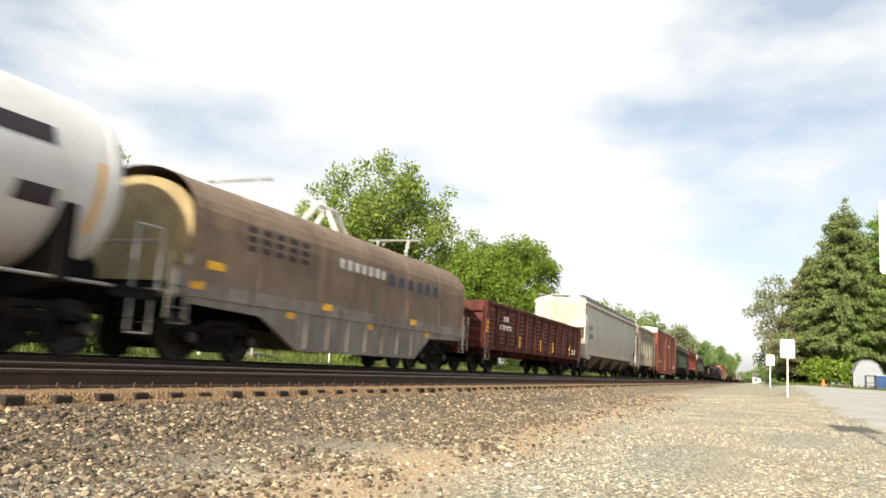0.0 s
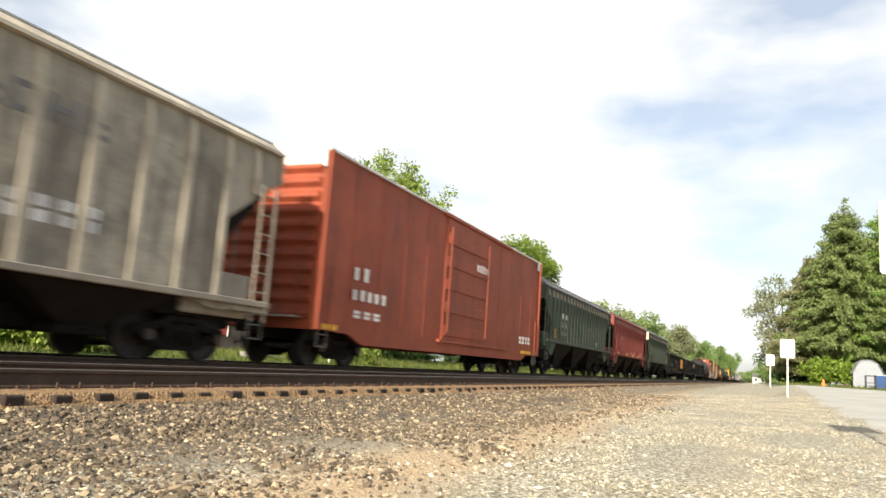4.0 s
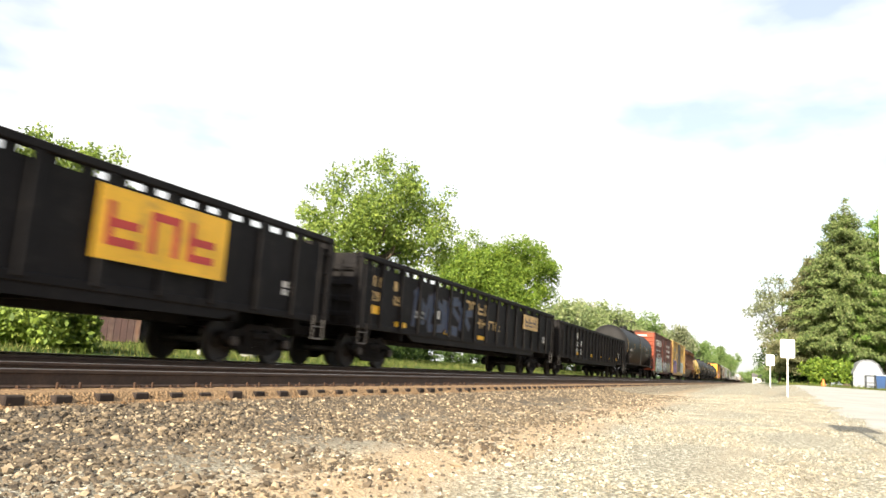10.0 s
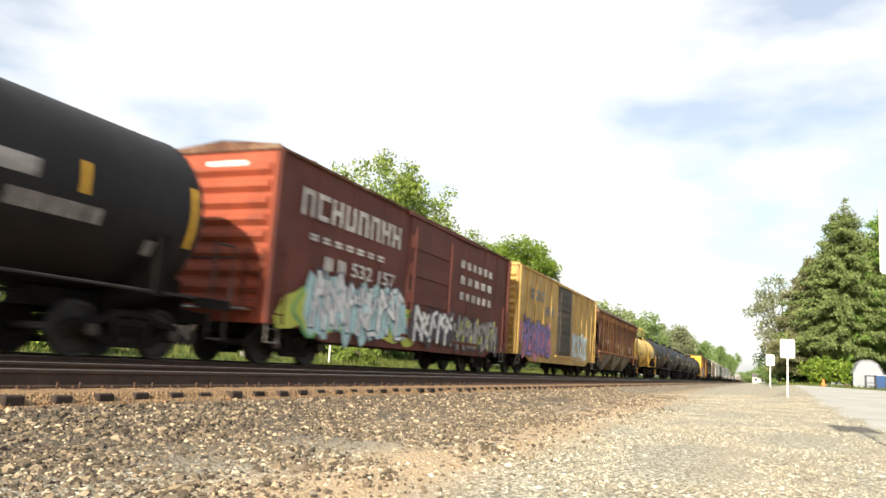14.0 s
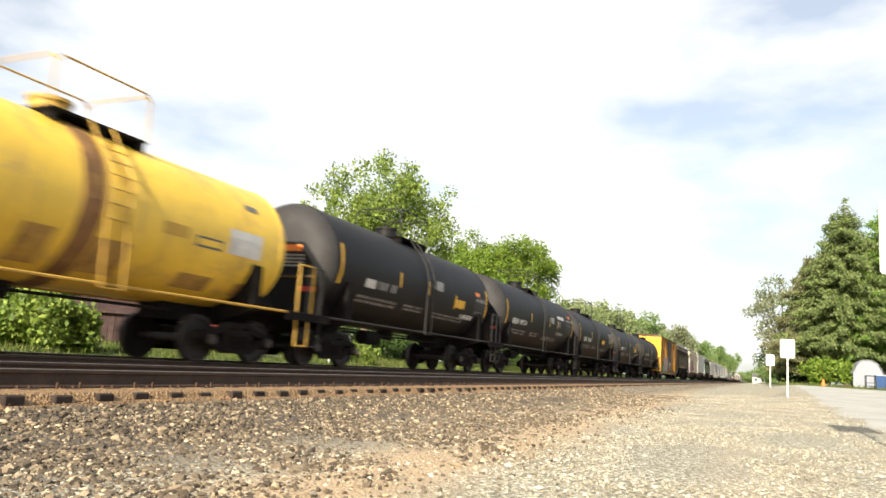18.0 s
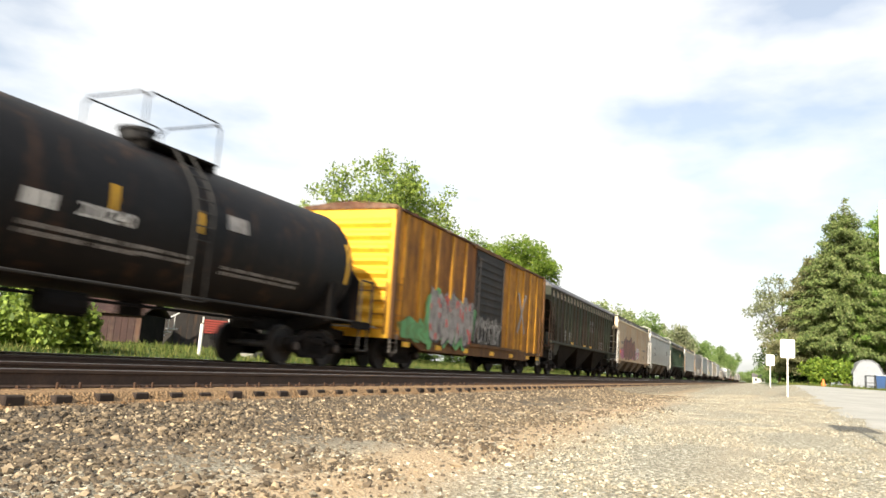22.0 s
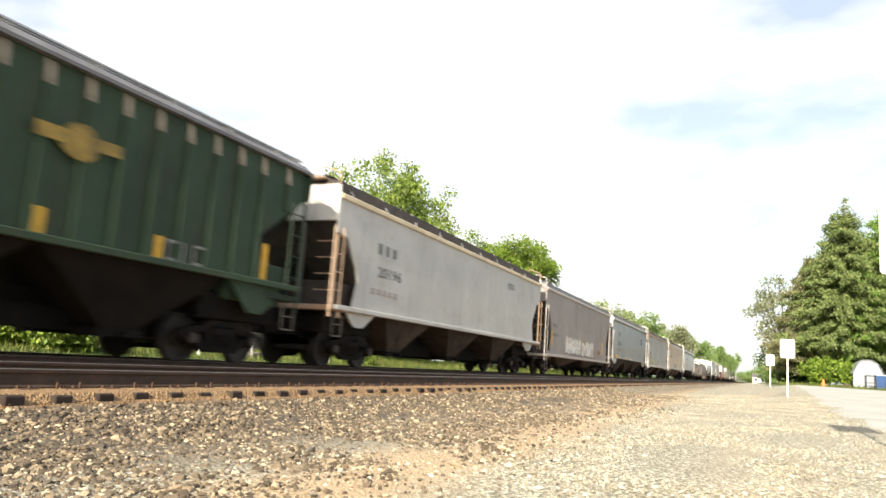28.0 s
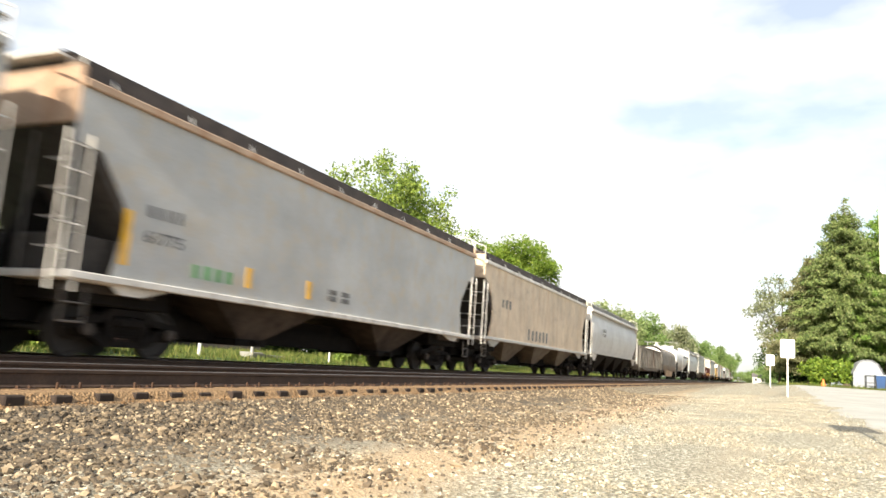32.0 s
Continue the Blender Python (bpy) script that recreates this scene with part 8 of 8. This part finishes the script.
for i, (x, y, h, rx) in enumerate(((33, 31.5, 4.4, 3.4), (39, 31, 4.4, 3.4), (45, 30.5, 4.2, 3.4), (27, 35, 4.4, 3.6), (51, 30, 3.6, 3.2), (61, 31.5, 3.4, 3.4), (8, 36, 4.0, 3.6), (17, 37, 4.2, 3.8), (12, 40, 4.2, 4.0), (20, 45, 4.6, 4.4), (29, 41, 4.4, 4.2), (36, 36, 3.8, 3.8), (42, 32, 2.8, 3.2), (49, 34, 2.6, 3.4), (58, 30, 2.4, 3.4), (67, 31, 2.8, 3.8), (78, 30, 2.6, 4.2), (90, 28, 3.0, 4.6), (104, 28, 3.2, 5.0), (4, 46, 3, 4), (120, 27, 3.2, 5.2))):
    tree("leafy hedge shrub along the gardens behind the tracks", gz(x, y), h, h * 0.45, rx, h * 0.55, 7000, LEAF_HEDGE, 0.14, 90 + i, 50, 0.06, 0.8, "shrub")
M_GRASS = island_mat("grass_blades", ((0.0298, 0.056, 0.0096), (0.0765, 0.112, 0.02), (0.136, 0.16, 0.032), (0.221, 0.208, 0.072)), 0.8, 0.25)


def grass(name, label, xs, ys, height, material):
    k = len(xs)
    zs = np.array([ground_z(float(a), float(b)) for a, b in zip(xs, ys)])
    a = rng.uniform(0, 2 * math.pi, k)
    h = height * rng.uniform(0.4, 1.3, k) * np.array([0.6 + 1.5 * max(0.0, noise.noise((float(p) * 0.9, float(q) * 0.9, 4.0)) + 0.15) for p, q in zip(xs, ys)])
    w = 0.012 + 0.01 * rng.random(k)
    lean = rng.normal(0, 0.25, (k, 2)) * h[:, None]
    p = np.stack([xs, ys, zs - 0.02], 1)
    o = np.stack([np.cos(a) * w, np.sin(a) * w, np.zeros(k)], 1)
    tip = p + np.stack([lean[:, 0], lean[:, 1], h], 1)
    v = np.stack([p - o, p + o, tip], 1).reshape(-1, 3)
    ob = new(name, np_mesh(name, v, np.arange(3 * k).reshape(-1, 3), material))
    tagged(ob, label, "grass", kind="stuff")


k = 60000
gx_, gy_ = 4 + 90 * rng.random(k) ** 1.4, 13.4 + 12 * rng.random(k) ** 1.6
grass("grass", "rough sunlit grass and weeds along the far side of the tracks", gx_, gy_, 0.18, M_GRASS)
k = 9000
grass("lawn_grass", "short grass in front of the conifers", 53 + 14 * rng.random(k), -1.6 - 9 * rng.random(k), 0.16, M_GRASS)

# ---- signs, posts, shed and bins ----
M_SIGN = mat("white_sign_enamel", (0.82, 0.82, 0.80), 0.5, vary=0.06)
M_SIGNEDGE = mat("red_sign_border", (0.45, 0.06, 0.05), 0.5, vary=0.1)
M_POST = mat("white_painted_post", (0.74, 0.74, 0.71), 0.6, vary=0.1, dirt=0.2)


def rounded(w, h, r, n=5):
    pts = []
    for cx, cz, a0 in ((w / 2 - r, h / 2 - r, 0), (-w / 2 + r, h / 2 - r, 90), (-w / 2 + r, -h / 2 + r, 180), (w / 2 - r, -h / 2 + r, 270)):
        for i in range(n + 1):
            a = radians(a0 + 90 * i / n)
            pts.append((cx + r * math.cos(a), cz + r * math.sin(a)))
    return pts


def sign(label, x, y, z, plate_w, plate_h, plate_z, lean=0.0, turn=0.0, border=False, post_r=0.03):
    ob = new("sign")
    ob.matrix_basis = pose(x, y, z, 0, 0, turn)
    tagged(ob, label, "sign", "trackside signs")
    bm = bmesh.new()
    box(bm, 0.012, 0.012 + post_r * 2, -post_r, post_r, -0.3, plate_z + plate_h * 0.4)
    part("post", bm, M_POST, ob)
    bm = bmesh.new()
    bar_yz(bm, rounded(plate_w, plate_h, 0.05), 0.004, 0.010)
    pl = part("plate", bm, M_SIGN, ob)
    pl.location = (0, 0, plate_z)
    if border:
        bm = bmesh.new()
        outer, inner = rounded(plate_w - 0.05, plate_h - 0.05, 0.04), rounded(plate_w - 0.068, plate_h - 0.068, 0.035)
        for i in range(len(outer)):
            j = (i + 1) % len(outer)
            v = [bm.verts.new((0.001, *q)) for q in (outer[i], outer[j], inner[j], inner[i])]
            bm.faces.new(v)
        part("border", bm, M_SIGNEDGE, pl)
    for dz in (-0.2, 0.2):
        bm = bmesh.new()
        tube(bm, (-0.004, 0, plate_z + dz * plate_h), (0.004, 0, plate_z + dz * plate_h), 0.012, 8)
        part("bolt", bm, M_STEEL, ob)
    return ob


sign("white rectangular trackside sign on a white post", 33.5, -1.22, -0.13, 0.54, 0.76, 1.93)
sign("small white trackside sign on a white post", 52.0, -0.88, 0.19, 0.50, 0.70, 1.63)
sign("white sign with a thin red border at the lane", 10.2, -1.75, -0.40, 0.70, 0.92, 2.60, border=True)

for x, y, z, h, r in ((19.35, 16.95, 0.0, 1.02, 0.06), (26.1, 16.1, 0.05, 0.75, 0.035)):
    ob = new("marker_post")
    ob.matrix_basis = pose(x, y, z)
    tagged(ob, "white marker post in the grass behind the tracks", "post", "marker posts")
    bm = bmesh.new()
    tube(bm, (0, 0, -0.3), (0, 0, h), r, 10)
    part("post", bm, M_POST, ob)
    bm = bmesh.new()
    tube(bm, (0, 0, h), (0, 0, h + 0.03), r + 0.012, 10)
    part("cap", bm, M_BARK, ob)

M_CONC = mat("pale_concrete", (0.25, 0.245, 0.22), 0.85, vary=0.15, scale=3, bump=0.4, dirt=0.2)
ob = new("concrete_block")
ob.matrix_basis = pose(22.45, 17.2, ground_z(22.45, 17.2))
tagged(ob, "pale concrete block with a short pipe in the grass", "concrete block")
bm = bmesh.new()
soft_box(bm, -0.33, 0.33, -0.3, 0.3, -0.25, 0.2, 0.03)
part("block", bm, M_CONC, ob)
bm = bmesh.new()
tube(bm, (0.0, 0, 0.2), (0.0, 0, 0.52), 0.06, 8)
tube(bm, (0.0, 0, 0.52), (0.0, 0, 0.60), 0.10, 8)
part("pipe", bm, M_STEEL, ob)
ob = new("low_wall")
ob.matrix_basis = pose(22.8, 17.35, ground_z(22.8, 17.35))
tagged(ob, "low grey concrete wall beside a pale block", "wall")
for i in range(3):
    bm = bmesh.new()
    soft_box(bm, i * 0.62 + 0.03, i * 0.62 + 0.64, -0.1, 0.1, -0.25, 0.13 - 0.015 * i, 0.015)
    part("slab", bm, M_CONC, ob)

# the back porch of a house: dark boards, a red slatted panel and steps with a white rail
M_BOARD = mat("dark_porch_boards", (0.030, 0.026, 0.024), 0.85, vary=0.3, scale=2, streak=0.3)
M_REDPANEL = mat("faded_red_slats", (0.34, 0.065, 0.05), 0.7, vary=0.2, scale=3)
M_PORCHWHITE = mat("white_porch_rail", (0.66, 0.65, 0.62), 0.6, vary=0.1, dirt=0.2)
porch = new("porch")
porch.matrix_basis = pose(31.0, 26.4, ground_z(31.0, 26.4), 0, 0, -28)
tagged(porch, "dark wooden porch with red slatted panel and white-railed steps", "porch")
for i in range(16):
    bm = bmesh.new()
    box(bm, -2.0 + i * 0.3, -1.712 + i * 0.3, 0.0, 0.04, 0.0, 1.95)
    part("board", bm, M_BOARD, porch)
bm = bmesh.new()
box(bm, -2.05, 2.85, 0.04, 2.2, 0.0, 1.95)
part("wall", bm, M_BOARD, porch)
for i in range(6):
    bm = bmesh.new()
    soft_box(bm, -0.55, 0.75, -0.06, -0.01, 0.78 + i * 0.125, 0.875 + i * 0.125, 0.012)
    part("red_slat", bm, M_REDPANEL, porch, "faded red slat")
for x in (-0.62, 0.77):
    bm = bmesh.new()
    box(bm, x, x + 0.06, -0.08, -0.01, 0.7, 1.62)
    part("panel_post", bm, M_PORCHWHITE, porch)
for i in range(5):
    bm = bmesh.new()
    soft_box(bm, -3.6 + i * 0.28, -3.3 + i * 0.28, -0.9, 0.0, 0.14 + i * 0.17, 0.2 + i * 0.17, 0.01)
    part("tread", bm, M_PORCHWHITE, porch)
    bm = bmesh.new()
    tube(bm, (-3.5 + i * 0.28, -0.92, 0.15 + i * 0.17), (-3.5 + i * 0.28, -0.92, 0.85 + i * 0.17), 0.022, 6)
    part("baluster", bm, M_PORCHWHITE, porch)
bm = bmesh.new()
tube(bm, (-3.65, -0.92, 0.76), (-2.2, -0.92, 1.66), 0.04, 8)
tube(bm, (-3.65, -0.92, 0.0), (-3.65, -0.92, 0.78), 0.035, 8)
part("handrail", bm, M_PORCHWHITE, porch, "white handrail")

M_BARN = mat("weathered_red_boards", (0.032, 0.012, 0.010), 0.8, vary=0.3, scale=2, streak=0.4, dirt=0.3)
shed = new("red_shed")
shed.matrix_basis = pose(26.4, 26.4, ground_z(26.4, 26.4), 0, 0, -67)
tagged(shed, "low weathered red board shed behind the tracks", "shed")
for i in range(14):
    bm = bmesh.new()
    box(bm, -3.9 + i * 0.3, -3.615 + i * 0.3, -1.4, -1.36, 0.05, 1.35)
    part("board", bm, M_BARN, shed)
bm = bmesh.new()
box(bm, -3.9, 0.3, -1.36, 1.4, 0.0, 1.35)
part("wall", bm, M_UNDER, shed)
bm = bmesh.new()
bar_yz(bm, [(-1.65, 1.30), (0, 1.95), (1.65, 1.30), (1.65, 1.38), (0, 2.05), (-1.65, 1.38)], -4.1, 0.5)
part("roof", bm, M_BARN, shed)

M_SHED = mat("pale_grey_siding", (0.27, 0.29, 0.32), 0.75, vary=0.08, scale=2, dirt=0.15)
M_ROOFSHED = mat("grey_shed_roof", (0.24, 0.25, 0.26), 0.8, vary=0.15, scale=3)
gs = new("garden_shed")
gs.matrix_basis = pose(62.9, -7.7, ground_z(62.9, -7.7))
tagged(gs, "small pale grey garden shed with gambrel roof under the conifers", "shed")
gam = [(-0.98, 0.0), (-0.98, 1.15), (-0.62, 1.85), (-0.28, 2.08), (0.28, 2.08), (0.62, 1.85), (0.98, 1.15), (0.98, 0.0)]
bm = bmesh.new()
bar_yz(bm, gam, 0.0, 2.4)
part("wall", bm, M_SHED, gs)
bm = bmesh.new()
rf = [(-1.10, 1.08), (-0.66, 1.90), (-0.29, 2.14), (0.29, 2.14), (0.66, 1.90), (1.10, 1.08)]
for a, b in zip(rf, rf[1:]):
    v = [bm.verts.new(p) for p in ((-0.08, *a), (2.48, *a), (2.48, *b), (-0.08, *b), (-0.08, a[0], a[1] - 0.05), (2.48, a[0], a[1] - 0.05), (2.48, b[0], b[1] - 0.05), (-0.08, b[0], b[1] - 0.05))]
    for f in ((0, 1, 2, 3), (7, 6, 5, 4), (0, 4, 5, 1), (2, 6, 7, 3), (0, 3, 7, 4), (1, 5, 6, 2)):
        bm.faces.new([v[i] for i in f])
part("roof", bm, M_ROOFSHED, gs)
bm = bmesh.new()
box(bm, -0.02, 0.0, -0.45, 0.45, 0.05, 1.6)
part("door", bm, M_SHED, gs)

M_BINBLUE = mat("blue_bin_plastic", (0.012, 0.055, 0.17), 0.5, vary=0.1)
M_BINDARK = mat("dark_cart_tube", (0.03, 0.032, 0.035), 0.5, vary=0.1)
M_BINLID = mat("pale_bin_lid", (0.36, 0.40, 0.44), 0.5, vary=0.1)
for x, y, mt, lb in ((60.8, -8.2, M_BINBLUE, "blue wheeled recycling bin beside the lane"), (61.0, -8.95, M_BINBLUE, "blue wheeled recycling bin beside the lane")):
    ob = new("wheeled_bin")
    ob.matrix_basis = pose(x, y, ground_z(x, y))
    tagged(ob, lb, "bin", "bins beside the lane")
    bm = bmesh.new()
    a = [bm.verts.new((sx * 0.24, sy * 0.24, 0.05)) for sx, sy in ((-1, -1), (1, -1), (1, 1), (-1, 1))]
    b = [bm.verts.new((sx * 0.31, sy * 0.31, 0.98)) for sx, sy in ((-1, -1), (1, -1), (1, 1), (-1, 1))]
    bm.faces.new(a[::-1]), bm.faces.new(b)
    for q in range(4):
        bm.faces.new((a[q], a[(q + 1) % 4], b[(q + 1) % 4], b[q]))
    part("body", bm, mt, ob)
    bm = bmesh.new()
    soft_box(bm, -0.35, 0.37, -0.34, 0.34, 0.985, 1.06, 0.025)
    part("lid", bm, M_BINLID, ob, "pale grey lid")
    for sy in (-0.26, 0.26):
        bm = bmesh.new()
        tube(bm, (0.28, sy - 0.03, 0.1), (0.28, sy + 0.03, 0.1), 0.1, 12)
        part("wheel", bm, M_RUBBER, ob)

ob = new("garden_cart")
ob.matrix_basis = pose(60.6, -7.55, ground_z(60.6, -7.55))
tagged(ob, "dark tube-framed cart beside the blue bins", "cart")
for sx in (-0.3, 0.3):
    bm = bmesh.new()
    bars_path(bm, [(sx, -0.3, 0.05), (sx, -0.3, 0.95), (sx, 0.3, 0.95), (sx, 0.3, 0.05)], 0.03, 6)
    tube(bm, (sx, -0.3, 0.45), (sx, 0.3, 0.45), 0.02, 6)
    part("frame", bm, M_BINDARK, ob)
bm = bmesh.new()
soft_box(bm, -0.32, 0.32, -0.3, 0.3, 0.2, 0.25, 0.01)
part("tray", bm, M_BINDARK, ob)
for sy in (-0.3, 0.3):
    bm = bmesh.new()
    tube(bm, (0.2, sy - 0.02, 0.1), (0.2, sy + 0.02, 0.1), 0.1, 12)
    part("wheel", bm, M_RUBBER, ob)

ob = new("traffic_cone")
ob.matrix_basis = pose(56.5, -4.25, ground_z(56.5, -4.25))
tagged(ob, "orange traffic cone on the grass edge", "traffic cone")
bm = bmesh.new()
r0 = [bm.verts.new((0.16 * math.cos(2 * math.pi * i / 14), 0.16 * math.sin(2 * math.pi * i / 14), 0.03)) for i in range(14)]
r1 = [bm.verts.new((0.04 * math.cos(2 * math.pi * i / 14), 0.04 * math.sin(2 * math.pi * i / 14), 0.50)) for i in range(14)]
for i in range(14):
    bm.faces.new((r0[i], r0[(i + 1) % 14], r1[(i + 1) % 14], r1[i]))
bm.faces.new(r1)
part("cone", bm, G_ORANGE, ob)
bm = bmesh.new()
soft_box(bm, -0.2, 0.2, -0.2, 0.2, 0.0, 0.035, 0.01)
part("base", bm, G_ORANGE, ob)

M_FARWALL = mat("white_far_siding", (0.62, 0.62, 0.60), 0.7, vary=0.08, scale=1)
M_FARROOF = mat("grey_far_roof", (0.14, 0.13, 0.125), 0.85, vary=0.2, scale=1)
house = new("house")
house.matrix_basis = pose(330, -0.6, ground_z(330, -0.6))
tagged(house, "small white house with a grey roof far down the line", "house")
bm = bmesh.new()
box(bm, 0, 7, -3.2, 1.6, -0.5, 2.4)
part("wall", bm, M_FARWALL, house)
bm = bmesh.new()
slab_xz(bm, [(-0.4, 2.4), (3.5, 3.9), (7.4, 2.4)], -3.5, 1.9)
part("roof", bm, M_FARROOF, house)
for y in (-2.2, 0.4):
    bm = bmesh.new()
    box(bm, -0.06, 0.02, y - 0.4, y + 0.4, 0.8, 1.9)
    part("window", bm, M_BINDARK, house)

# ---- the tail of the train, far off at the end ----
tail = 608.8
for src, length in ((white_tank, 17.2), (hop_cyl, 18.6), (hop_lg, 17.6), (gon_red, 16.35), (hop_pale, 20.2), (tank_yellow, 11.4), (hop_cm, 18.3), (hop_st, 17.3), (gon_tan, 16.4), (hop_lg, 17.6), (hop_cyl, 18.6), (box_brown, 15.75), (hop_bg, 17.0), (hop_pale, 20.2)):
    twin = copy_thing(src, pose(tail, TRACK_FAR, 0))
    CARS.append((twin, tail))
    tail += length + 1.5


def motions():
    """The train rolls past at an even speed; the wheels turn while their car is near."""
    for car, start in CARS:
        walk(car, [(t, pose(start - SPEED * t, TRACK_FAR, 0)) for t in (0, 8, 16, 24, 32)])
    for ws, start, wx in SPINNING:
        rest = pose(wx, 0, WHEEL_R)
        f0 = max(0, math.floor((start - 42) / SPEED * FPS))
        f1 = min(32 * FPS, math.ceil((start + 4) / SPEED * FPS))
        turn = lambda f: pose(wx, 0, WHEEL_R, 0, -math.degrees(SPEED * (f - f0) / FPS / WHEEL_R) % 360, 0)
        if f1 <= f0:
            continue
        rows = [(f / FPS, turn(f)) for f in range(f0, f1 + 1)]
        if f0 > 0:
            rows.insert(0, (0, turn(f0)))
        if f1 < 32 * FPS:
            rows.append((32, turn(f1)))
        walk(ws, rows)


motions()
